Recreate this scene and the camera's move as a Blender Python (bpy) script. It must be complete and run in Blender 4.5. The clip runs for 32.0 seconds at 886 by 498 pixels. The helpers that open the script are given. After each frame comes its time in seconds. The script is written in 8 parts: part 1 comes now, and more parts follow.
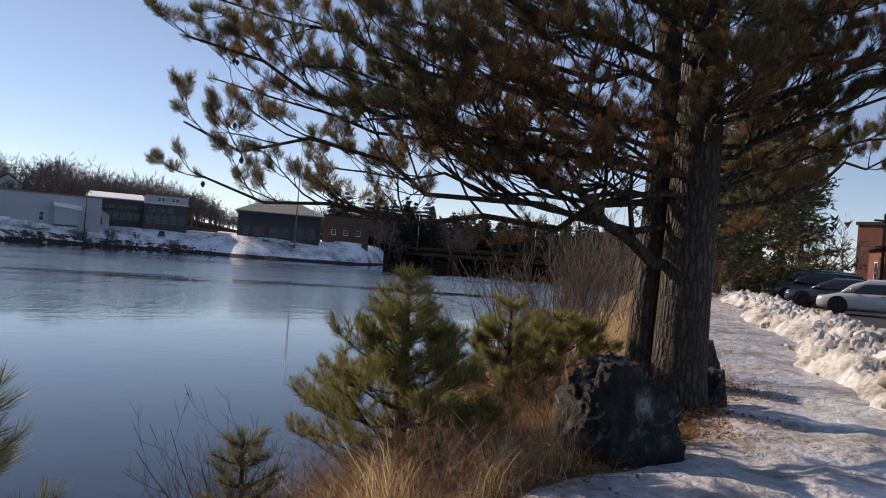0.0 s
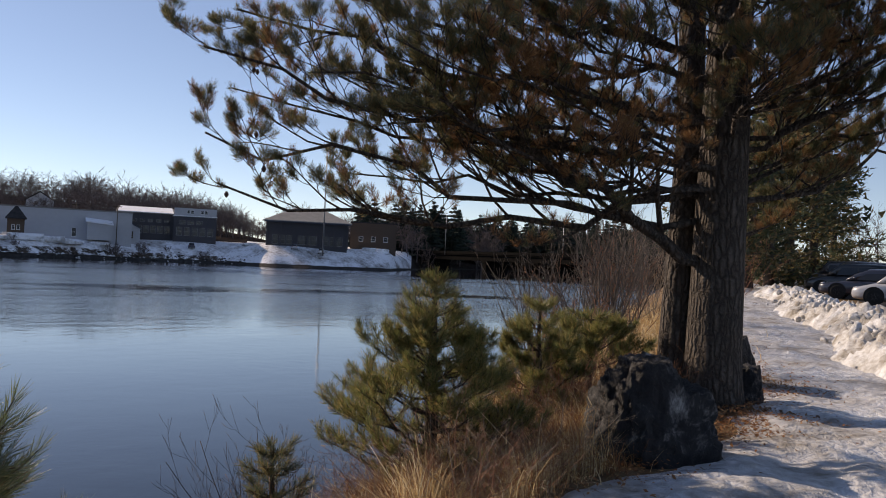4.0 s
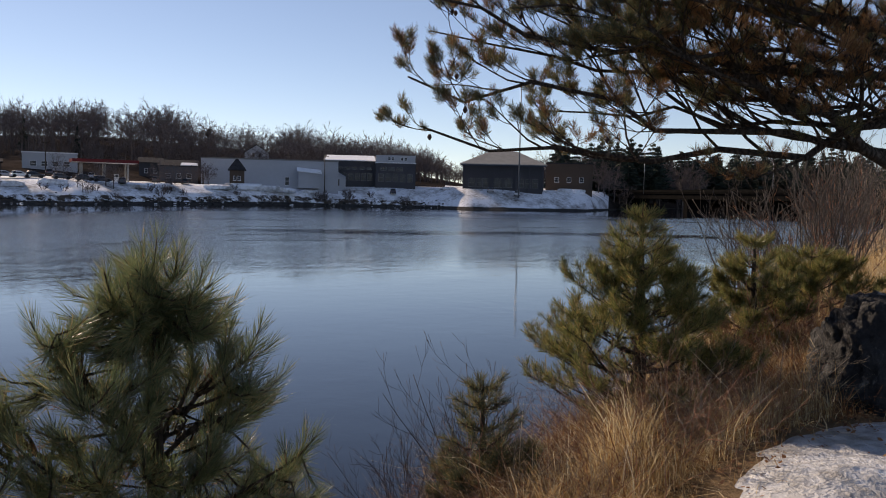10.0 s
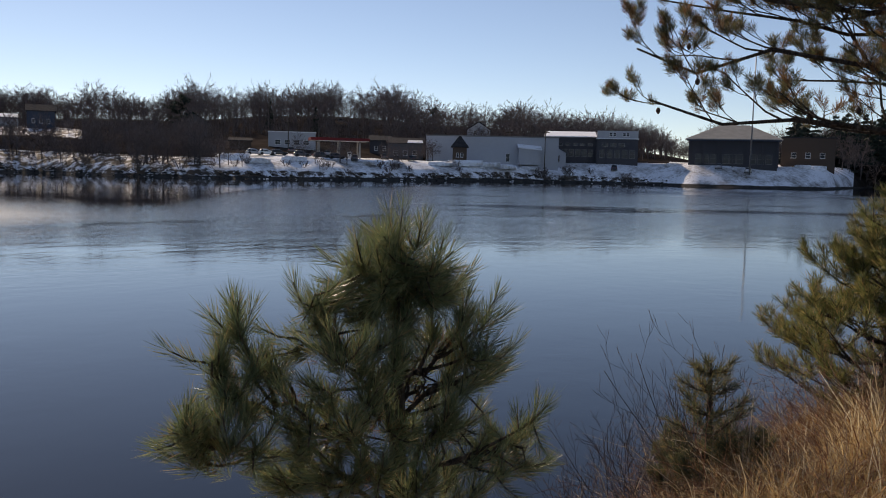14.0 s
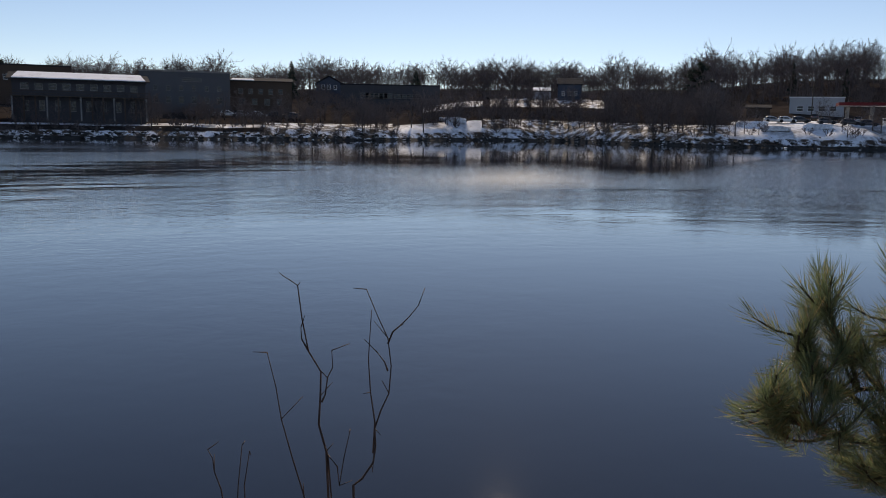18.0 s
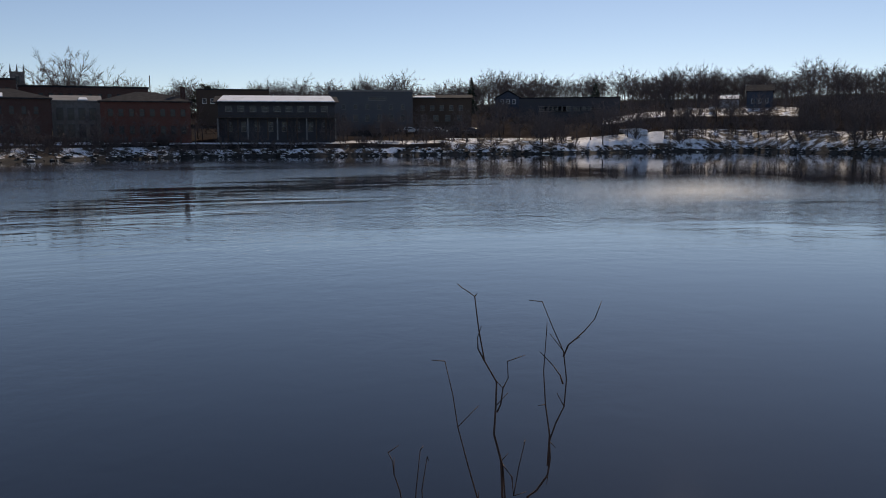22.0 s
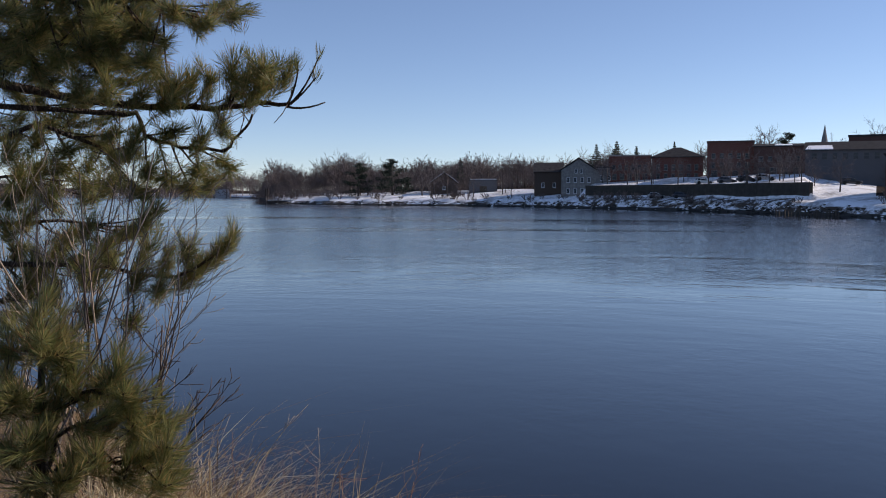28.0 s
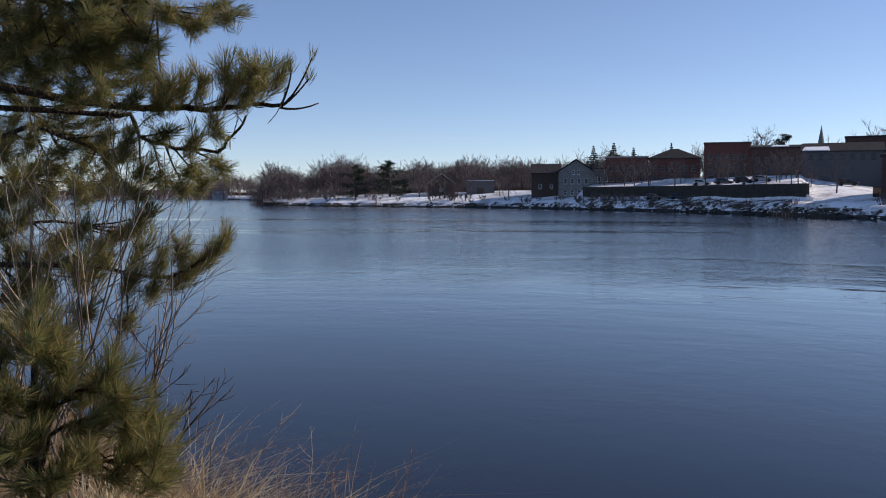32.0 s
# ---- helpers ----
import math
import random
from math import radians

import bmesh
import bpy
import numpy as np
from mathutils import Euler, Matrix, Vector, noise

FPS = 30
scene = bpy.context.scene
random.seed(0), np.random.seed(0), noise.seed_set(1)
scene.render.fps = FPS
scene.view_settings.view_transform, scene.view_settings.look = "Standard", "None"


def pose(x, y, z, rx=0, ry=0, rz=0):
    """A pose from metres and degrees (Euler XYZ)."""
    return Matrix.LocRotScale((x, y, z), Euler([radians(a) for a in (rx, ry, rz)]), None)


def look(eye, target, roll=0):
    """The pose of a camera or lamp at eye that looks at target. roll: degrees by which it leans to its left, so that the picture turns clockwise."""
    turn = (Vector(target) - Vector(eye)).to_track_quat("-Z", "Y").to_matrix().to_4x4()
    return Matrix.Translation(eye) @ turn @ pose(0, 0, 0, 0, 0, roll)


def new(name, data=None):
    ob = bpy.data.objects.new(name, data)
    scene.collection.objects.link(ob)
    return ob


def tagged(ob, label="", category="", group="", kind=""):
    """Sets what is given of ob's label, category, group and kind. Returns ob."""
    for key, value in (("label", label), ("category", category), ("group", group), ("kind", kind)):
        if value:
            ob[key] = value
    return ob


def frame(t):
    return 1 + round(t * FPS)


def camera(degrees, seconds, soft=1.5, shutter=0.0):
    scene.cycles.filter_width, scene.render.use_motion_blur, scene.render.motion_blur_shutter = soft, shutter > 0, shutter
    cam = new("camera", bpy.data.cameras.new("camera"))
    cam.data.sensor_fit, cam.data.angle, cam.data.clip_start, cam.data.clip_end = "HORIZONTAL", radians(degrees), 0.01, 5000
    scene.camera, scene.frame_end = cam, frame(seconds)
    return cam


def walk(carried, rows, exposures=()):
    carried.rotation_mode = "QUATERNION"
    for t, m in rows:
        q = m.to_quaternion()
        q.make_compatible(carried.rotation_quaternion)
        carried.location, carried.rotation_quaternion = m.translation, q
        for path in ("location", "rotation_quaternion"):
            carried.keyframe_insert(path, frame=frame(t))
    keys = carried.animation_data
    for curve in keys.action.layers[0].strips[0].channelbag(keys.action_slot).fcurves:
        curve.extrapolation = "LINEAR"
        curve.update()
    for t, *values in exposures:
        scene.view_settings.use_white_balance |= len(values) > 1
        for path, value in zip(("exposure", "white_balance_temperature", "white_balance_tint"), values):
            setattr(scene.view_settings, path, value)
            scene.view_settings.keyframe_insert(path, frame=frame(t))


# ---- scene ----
cam = camera(55.5, 32.0, 1.0)

# seconds, x, y, z, heading to the left, upward tilt, roll
PATH = [
    (0, 0.000, 0.007, 1.609, -0.50, 0.68, 4.47),
    (0.5, 0.018, 0.087, 1.615, -3.12, 1.23, 3.64),
    (1, 0.011, 0.099, 1.610, -2.91, 1.57, 3.27),
    (1.5, 0.015, 0.092, 1.609, -2.26, 2.04, 2.82),
    (2, 0.016, 0.083, 1.615, -1.69, 2.69, 2.61),
    (2.5, 0.020, 0.094, 1.612, -1.15, 3.20, 3.40),
    (4.5, 0.022, 0.080, 1.603, 2.36, -0.01, 2.35),
    (5, 0.016, 0.088, 1.598, 3.67, -0.46, 2.46),
    (5.5, 0.003, 0.100, 1.591, 6.45, -1.07, 2.44),
    (6, -0.010, 0.101, 1.590, 9.20, -1.48, 2.21),
    (6.5, -0.010, 0.107, 1.585, 10.45, -1.86, 2.17),
    (7, -0.009, 0.104, 1.583, 10.97, -2.20, 2.07),
    (7.5, -0.017, 0.102, 1.584, 11.22, -2.47, 2.25),
    (8, -0.032, 0.102, 1.583, 12.54, -2.70, 1.82),
    (8.5, -0.036, 0.105, 1.580, 13.92, -3.14, 1.25),
    (9, -0.044, 0.109, 1.579, 14.74, -3.56, 1.06),
    (9.5, -0.045, 0.115, 1.577, 14.54, -3.71, 1.20),
    (10, -0.046, 0.115, 1.575, 14.52, -3.62, 1.30),
    (10.5, -0.049, 0.106, 1.578, 15.29, -3.78, 1.21),
    (11, -0.051, 0.107, 1.576, 16.76, -4.00, 1.13),
    (11.5, -0.057, 0.111, 1.575, 17.97, -4.05, 1.30),
    (12, -0.055, 0.101, 1.575, 19.23, -4.08, 1.32),
    (12.5, -0.057, 0.089, 1.574, 21.00, -4.30, 1.27),
    (13, -0.071, 0.088, 1.571, 23.47, -4.49, 1.16),
    (13.5, -0.080, 0.081, 1.568, 26.38, -4.85, 1.21),
    (15.5, -0.062, 0.070, 1.555, 37.24, -7.26, 1.34),
    (16, -0.096, 0.048, 1.563, 39.87, -6.93, 1.34),
    (16.5, -0.151, -0.014, 1.563, 43.84, -6.98, 1.91),
    (17, -0.202, -0.068, 1.555, 49.14, -7.59, 2.04),
    (17.5, -0.207, -0.095, 1.553, 56.07, -8.21, 1.54),
    (18, -0.183, -0.075, 1.558, 62.97, -8.35, 1.00),
    (18.5, -0.179, -0.066, 1.559, 66.03, -8.21, 0.89),
    (19, -0.184, -0.058, 1.555, 67.27, -8.28, 0.76),
    (19.5, -0.191, -0.053, 1.553, 68.17, -7.71, 0.90),
    (20, -0.191, -0.059, 1.552, 68.74, -6.73, 1.18),
    (20.5, -0.188, -0.061, 1.553, 69.58, -7.15, 0.82),
    (21, -0.173, -0.070, 1.556, 71.07, -7.61, 0.43),
    (21.5, -0.170, -0.073, 1.555, 72.56, -7.51, 0.17),
    (22, -0.158, -0.080, 1.558, 75.12, -7.52, -0.21),
    (22.5, -0.151, -0.094, 1.555, 80.71, -7.87, -0.71),
    (23, -0.142, -0.104, 1.549, 87.47, -7.98, -0.61),
    (23.5, -0.117, -0.146, 1.556, 91.33, -7.60, -0.39),
    (24, -0.116, -0.235, 1.566, 94.20, -7.41, -0.30),
    (24.5, -0.102, -0.251, 1.580, 98.65, -7.29, 0.36),
    (25, -0.088, -0.232, 1.588, 104.12, -7.93, 0.92),
    (25.5, -0.080, -0.194, 1.591, 111.16, -8.28, 0.56),
    (26, -0.076, -0.149, 1.593, 119.45, -7.38, 0.22),
    (26.5, -0.080, -0.103, 1.594, 126.11, -6.05, -0.12),
    (28.5, -0.129, 0.091, 1.595, 132.29, -3.71, 0.11),
    (29, -0.119, 0.100, 1.587, 132.01, -3.73, 0.14),
    (29.5, -0.117, 0.104, 1.589, 132.06, -3.79, 0.13),
    (30, -0.127, 0.091, 1.592, 132.43, -3.59, 0.08),
    (30.5, -0.131, 0.081, 1.591, 132.45, -3.31, 0.12),
    (31, -0.124, 0.091, 1.590, 132.16, -3.25, 0.23),
    (31.5, -0.118, 0.099, 1.589, 131.99, -3.56, 0.13),
    (32, -0.122, 0.096, 1.588, 132.02, -3.64, 0.04),
]


def aim(x, y, z, yaw, pitch, roll):
    turn = Matrix.Rotation(radians(yaw), 4, "Z") @ Matrix.Rotation(radians(90 + pitch), 4, "X")
    return Matrix.Translation((x, y, z)) @ turn @ Matrix.Rotation(radians(roll), 4, "Z")


EXPOSURES = [(0, 0.46, 8150, 20), (9, 0.37, 8300, 20), (13.5, 0.27, 8250, 18), (17, 0.16, 7850, 16), (20, 0.14, 7850, 16), (23, -0.02, 7900, 16), (25, 0.06, 7700, 17), (26, 0.22, 7000, 17), (29, 0.33, 6900, 18), (32, 0.33, 6900, 18)]
walk(cam, [(t, aim(*row)) for t, *row in PATH], EXPOSURES)

# ---- light ----
SUN_AZ, SUN_EL = 58.5, 28.0
world = bpy.data.worlds.new("world")
scene.world = world
world.use_nodes = True
wn = world.node_tree.nodes
sky = wn.new("ShaderNodeTexSky")
sky.sky_type, sky.sun_disc = "NISHITA", False
sky.sun_elevation, sky.sun_rotation = radians(SUN_EL), radians(-SUN_AZ)
sky.air_density, sky.dust_density, sky.ozone_density = 0.68, 0.03, 3.2
haze = wn.new("ShaderNodeMix")
haze.data_type = "RGBA"
haze.inputs[0].default_value, haze.inputs[7].default_value = 0.12, (2.2, 3.6, 6.2, 1)
world.node_tree.links.new(sky.outputs[0], haze.inputs[6])
world.node_tree.links.new(haze.outputs[2], wn["Background"].inputs[0])
wn["Background"].inputs[1].default_value = 0.105
sun = new("sun", bpy.data.lights.new("sun", "SUN"))
sun.data.energy, sun.data.angle, sun.data.color = 3.6, radians(0.5), (1.0, 0.93, 0.82)
sun_way = Vector((-math.sin(radians(SUN_AZ)) * math.cos(radians(SUN_EL)), math.cos(radians(SUN_AZ)) * math.cos(radians(SUN_EL)), math.sin(radians(SUN_EL))))
sun.matrix_world = look(sun_way * 50, (0, 0, 0))

# ---- materials ----


class Mat:
    """A node material with a chain of helpers."""

    def __init__(self, name, rough=0.8, metal=0.0, spec=0.5):
        self.m = bpy.data.materials.new(name)
        self.m.use_nodes = True
        self.t = self.m.node_tree
        self.b = self.t.nodes["Principled BSDF"]
        self.b.inputs["Roughness"].default_value = rough
        self.b.inputs["Metallic"].default_value = metal
        self.b.inputs["Specular IOR Level"].default_value = spec
        self.coord = self.t.nodes.new("ShaderNodeTexCoord").outputs["Object"]

    def link(self, a, b):
        self.t.links.new(a, b)

    def world_coord(self):
        self.coord = self.t.nodes.new("ShaderNodeNewGeometry").outputs["Position"]
        return self

    def scaled(self, sx, sy, sz):
        n = self.t.nodes.new("ShaderNodeMapping")
        n.inputs["Scale"].default_value = (sx, sy, sz)
        self.link(self.coord, n.inputs["Vector"])
        return n.outputs[0]

    def noise(self, scale, detail=4.0, rough=0.55, vec=None, dist=0.0):
        n = self.t.nodes.new("ShaderNodeTexNoise")
        n.inputs["Scale"].default_value, n.inputs["Detail"].default_value = scale, detail
        n.inputs["Roughness"].default_value, n.inputs["Distortion"].default_value = rough, dist
        self.link(vec or self.coord, n.inputs["Vector"])
        return n.outputs["Fac"]

    def ramp(self, fac, stops):
        n = self.t.nodes.new("ShaderNodeValToRGB")
        el = n.color_ramp.elements
        while len(el) < len(stops):
            el.new(0.5)
        for e, (p, c) in zip(el, stops):
            e.position, e.color = p, (*c, 1) if len(c) == 3 else c
        self.link(fac, n.inputs[0])
        return n.outputs[0]

    def mix(self, fac, a, b):
        n = self.t.nodes.new("ShaderNodeMix")
        n.data_type = "RGBA"
        for sock, v in ((n.inputs[0], fac), (n.inputs[6], a), (n.inputs[7], b)):
            if isinstance(v, (int, float)):
                sock.default_value = v
            elif isinstance(v, tuple):
                sock.default_value = (*v, 1)
            else:
                self.link(v, sock)
        return n.outputs[2]

    def math(self, op, a, b=0.0):
        n = self.t.nodes.new("ShaderNodeMath")
        n.operation = op
        for sock, v in ((n.inputs[0], a), (n.inputs[1], b)):
            if isinstance(v, (int, float)):
                sock.default_value = v
            else:
                self.link(v, sock)
        return n.outputs[0]

    def color(self, v):
        if isinstance(v, tuple):
            self.b.inputs["Base Color"].default_value = (*v, 1)
        else:
            self.link(v, self.b.inputs["Base Color"])
        return self

    def gloss(self, v):
        self.link(v, self.b.inputs["Roughness"])
        return self

    def bump(self, h, strength=0.3, distance=0.02):
        n = self.t.nodes.new("ShaderNodeBump")
        n.inputs["Strength"].default_value, n.inputs["Distance"].default_value = strength, distance
        self.link(h, n.inputs["Height"])
        self.link(n.outputs[0], self.b.inputs["Normal"])
        return self

    def random(self):
        return self.t.nodes.new("ShaderNodeObjectInfo").outputs["Random"]

    def island(self):
        return self.t.nodes.new("ShaderNodeNewGeometry").outputs["Random Per Island"]


def mottled(name, c1, c2, scale=3.0, rough=0.8, fine=40.0, bump=0.2, dist=0.01, metal=0.0, spec=0.2, world_space=False):
    m = Mat(name, rough, metal, spec)
    if world_space:
        m.world_coord()
    n1, n2 = m.noise(scale, 5), m.noise(fine, 3)
    mixed = m.math("ADD", m.math("MULTIPLY", n1, 0.65), m.math("MULTIPLY", n2, 0.35))
    m.color(m.ramp(mixed, [(0.32, c1), (0.68, c2)]))
    if bump:
        m.bump(m.math("ADD", n2, n1), bump, dist)
    return m.m


def leafy(name, stops, rough=0.45, trans=0.45):
    """Needles and blades: the colour varies from piece to piece, and light shines through a little."""
    m = Mat(name, rough, 0, 0.35)
    c = m.ramp(m.island(), stops)
    m.color(c)
    tr = m.t.nodes.new("ShaderNodeBsdfTranslucent")
    m.link(c, tr.inputs["Color"])
    mx = m.t.nodes.new("ShaderNodeMixShader")
    mx.inputs[0].default_value = trans
    m.link(m.b.outputs[0], mx.inputs[1])
    m.link(tr.outputs[0], mx.inputs[2])
    m.link(mx.outputs[0], m.t.nodes["Material Output"].inputs["Surface"])
    return m.m


def water_material():
    m = Mat("river_water", 0.03, 0, 0.5).world_coord()
    m.b.inputs["IOR"].default_value = 1.33
    m.color((0.008, 0.0115, 0.021))
    # radius and turn about a point near the eye; streaks lie across the view
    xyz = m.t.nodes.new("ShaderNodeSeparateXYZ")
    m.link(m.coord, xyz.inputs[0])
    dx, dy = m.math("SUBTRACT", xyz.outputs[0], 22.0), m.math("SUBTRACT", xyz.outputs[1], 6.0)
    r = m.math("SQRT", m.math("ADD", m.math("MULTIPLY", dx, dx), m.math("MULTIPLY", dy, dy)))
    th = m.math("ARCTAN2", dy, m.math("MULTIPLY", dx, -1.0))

    def ringed(kr, kt, shift):
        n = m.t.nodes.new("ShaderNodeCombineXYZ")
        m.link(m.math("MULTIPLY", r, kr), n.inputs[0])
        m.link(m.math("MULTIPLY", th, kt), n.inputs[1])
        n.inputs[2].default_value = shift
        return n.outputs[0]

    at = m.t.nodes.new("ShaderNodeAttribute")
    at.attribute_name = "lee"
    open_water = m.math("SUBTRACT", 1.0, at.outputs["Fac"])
    lanes = m.noise(1.0, 4, 0.6, ringed(0.050, 1.5, 1.7), 0.7)
    streaks = m.noise(1.0, 4, 0.6, ringed(0.16, 2.6, 6.1), 0.5)
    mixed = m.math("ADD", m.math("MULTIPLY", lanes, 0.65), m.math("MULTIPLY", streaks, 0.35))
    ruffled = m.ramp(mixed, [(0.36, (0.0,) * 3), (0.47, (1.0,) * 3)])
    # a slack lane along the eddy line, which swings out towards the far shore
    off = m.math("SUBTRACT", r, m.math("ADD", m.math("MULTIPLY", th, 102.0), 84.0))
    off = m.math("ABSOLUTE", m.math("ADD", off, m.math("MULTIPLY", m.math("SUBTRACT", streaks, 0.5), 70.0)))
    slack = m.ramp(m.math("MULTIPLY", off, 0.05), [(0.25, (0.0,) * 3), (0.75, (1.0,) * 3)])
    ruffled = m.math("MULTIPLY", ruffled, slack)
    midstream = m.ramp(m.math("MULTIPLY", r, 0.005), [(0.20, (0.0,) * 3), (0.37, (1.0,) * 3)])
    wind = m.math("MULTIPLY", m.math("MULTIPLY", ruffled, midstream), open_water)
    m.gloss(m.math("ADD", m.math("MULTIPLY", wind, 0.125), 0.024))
    # long swells, rows of wavelets round that point, short ripples and fine ruffles in patches
    swell = m.noise(0.10, 2, 0.5, m.scaled(1, 1, 1), 0.4)
    rows_ = m.noise(1.0, 3, 0.55, ringed(0.45, 7.0, 3.3), 0.4)
    ripple = m.noise(1.3, 2, 0.5, m.scaled(1, 1, 1), 0.3)
    fine = m.noise(6.0, 3, 0.6)
    choppy = m.noise(2.4, 3, 0.6, m.scaled(1, 1, 1), 0.4)
    patch = m.ramp(m.noise(0.05, 3, 0.6, m.scaled(0.5, 1.0, 1), 0.8), [(0.40, (0.05,) * 3), (0.64, (0.30,) * 3)])
    h = m.math("ADD", m.math("MULTIPLY", swell, 0.03), m.math("MULTIPLY", m.math("ADD", m.math("MULTIPLY", ripple, 0.10), m.math("MULTIPLY", fine, 0.035)), patch))
    h = m.math("ADD", h, m.math("MULTIPLY", m.math("MULTIPLY", rows_, m.math("ADD", m.math("MULTIPLY", midstream, 0.22), 0.02)), open_water))
    h = m.math("ADD", h, m.math("MULTIPLY", m.math("MULTIPLY", choppy, wind), 0.16))
    m.bump(h, 1.0, 0.2)
    return m.m


def snow_material(name, dirt=0.15, dirt_color=(0.30, 0.25, 0.17), scale=1.2, clean=(0.84, 0.86, 0.90), icy=0.0, patchy=False):
    m = Mat(name, 0.55 if icy else 0.85, 0, 0.3 if icy else 0.1).world_coord()
    n1, n2, n3 = m.noise(scale, 6, 0.6), m.noise(scale * 9, 4), m.noise(scale * 45, 3)
    f = m.ramp(m.math("ADD", m.math("MULTIPLY", n1, 0.7), m.math("MULTIPLY", n2, 0.3)), [(0.55 - dirt, (1, 1, 1)), (0.52 if patchy else 0.72 - dirt * 0.5, (0, 0, 0))])
    m.color(m.mix(f, dirt_color, clean))
    if icy:
        m.gloss(m.ramp(n1, [(0.40, (0.12,) * 3), (0.62, (0.65,) * 3)]))
    m.bump(m.math("ADD", m.math("MULTIPLY", n2, 1.0), m.math("MULTIPLY", n3, 0.3)), 0.9 if icy else 0.6, 0.07 if icy else 0.05)
    return m.m


def bark_material(name, dark, light, sx=14.0):
    m = Mat(name, 0.9, 0, 0.2)
    v = m.t.nodes.new("ShaderNodeTexVoronoi")
    v.feature = "DISTANCE_TO_EDGE"
    v.inputs["Scale"].default_value = 1.0
    warp = m.t.nodes.new("ShaderNodeVectorMath")
    warp.operation = "ADD"
    m.link(m.scaled(sx, sx, sx * 0.22), warp.inputs[0])
    wn_ = m.t.nodes.new("ShaderNodeTexNoise")
    wn_.inputs["Scale"].default_value = 9.0
    m.link(m.coord, wn_.inputs["Vector"])
    m.link(wn_.outputs["Color"], warp.inputs[1])
    m.link(warp.outputs[0], v.inputs["Vector"])
    crack = m.ramp(v.outputs["Distance"], [(0.0, (0.25, 0.25, 0.25)), (0.35, (1, 1, 1))])
    n = m.noise(30, 4)
    m.color(m.mix(m.math("MULTIPLY", crack, m.math("ADD", n, 0.25)), dark, light))
    m.bump(m.math("ADD", crack, m.math("MULTIPLY", n, 0.5)), 1.0, 0.045)
    return m.m


def rock_material():
    m = Mat("boulder_rock", 0.62, 0, 0.4)
    big, g = m.noise(2.3, 8, 0.72, None, 0.8), m.noise(38, 4)
    vein = m.noise(9.0, 6, 0.7, m.scaled(1, 1, 0.35), 0.6)
    v = m.ramp(m.math("ADD", m.math("MULTIPLY", big, 0.7), m.math("MULTIPLY", vein, 0.3)), [(0.44, (0.012, 0.012, 0.014)), (0.54, (0.034, 0.034, 0.038)), (0.585, (0.20, 0.20, 0.20)), (0.65, (0.62, 0.62, 0.60))])
    m.color(m.mix(m.math("MULTIPLY", g, 0.5), v, (0.025, 0.026, 0.03)))
    m.bump(m.math("ADD", m.math("ADD", m.noise(5, 8, 0.75), m.math("MULTIPLY", vein, 0.5)), m.math("MULTIPLY", g, 0.25)), 1.0, 0.13)
    return m.m


def brick_material(name, c1, c2, mortar, scale=1.0):
    m = Mat(name, 0.9, 0, 0.2)
    xyz = m.t.nodes.new("ShaderNodeSeparateXYZ")
    m.link(m.coord, xyz.inputs[0])
    com = m.t.nodes.new("ShaderNodeCombineXYZ")
    m.link(m.math("ADD", xyz.outputs[0], xyz.outputs[1]), com.inputs[0])
    m.link(xyz.outputs[2], com.inputs[1])
    br = m.t.nodes.new("ShaderNodeTexBrick")
    br.inputs["Scale"].default_value = scale
    for k, v in (("Color1", c1), ("Color2", c2), ("Mortar", mortar)):
        br.inputs[k].default_value = (*v, 1)
    br.inputs["Mortar Size"].default_value, br.inputs["Brick Width"].default_value, br.inputs["Row Height"].default_value = 0.012, 0.22, 0.075
    m.link(com.outputs[0], br.inputs["Vector"])
    m.color(m.mix(m.math("MULTIPLY", m.noise(0.6, 5), 0.5), br.outputs[0], tuple(v * 0.6 for v in c1)))
    m.bump(br.outputs["Fac"], -0.3, 0.01)
    return m.m


def siding_material(name, c, step=0.15, dirt=0.3, vertical=False):
    m = Mat(name, 0.8, 0, 0.15)
    w = m.t.nodes.new("ShaderNodeTexWave")
    w.wave_type, w.bands_direction, w.wave_profile = "BANDS", "X" if vertical else "Z", "SAW"
    w.inputs["Scale"].default_value = 0.314 / step
    m.link(m.coord, w.inputs["Vector"])
    n = m.noise(0.8, 6, 0.65)
    m.color(m.mix(m.math("MULTIPLY", n, dirt), c, tuple(v * 0.45 for v in c)))
    m.bump(w.outputs["Fac"], 0.5, 0.02)
    return m.m


def glass_material(name, c, rough=0.22):
    m = Mat(name, rough, 0, 0.35)
    m.color(m.ramp(m.noise(0.35, 3), [(0.35, c), (0.7, tuple(v * 2.2 + 0.01 for v in c))]))
    return m.m


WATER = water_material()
SNOW_FAR = snow_material("far_snow", 0.09, (0.13, 0.105, 0.085), 0.14)
SNOW_BRUSHY = snow_material("brushy_snow", 0.11, (0.07, 0.052, 0.040), 0.45, patchy=True)
SNOW_PATH = snow_material("trodden_snow", 0.19, (0.24, 0.22, 0.195), 0.9, (0.76, 0.79, 0.85), 1.0)
SNOW_PILE = snow_material("plowed_snow", 0.19, (0.25, 0.22, 0.18), 1.5, (0.70, 0.72, 0.745))
SNOW_ROOF = snow_material("roof_snow", 0.02, (0.6, 0.6, 0.6), 0.3)
LITTER = mottled("leaf_litter", (0.07, 0.042, 0.025), (0.27, 0.18, 0.10), 5, 0.95, 55, 0.8, 0.03, world_space=True)
WOODS = mottled("woods_floor", (0.022, 0.018, 0.016), (0.066, 0.054, 0.048), 0.15, 1.0, 2.5, 0.4, 0.2, spec=0.0, world_space=True)
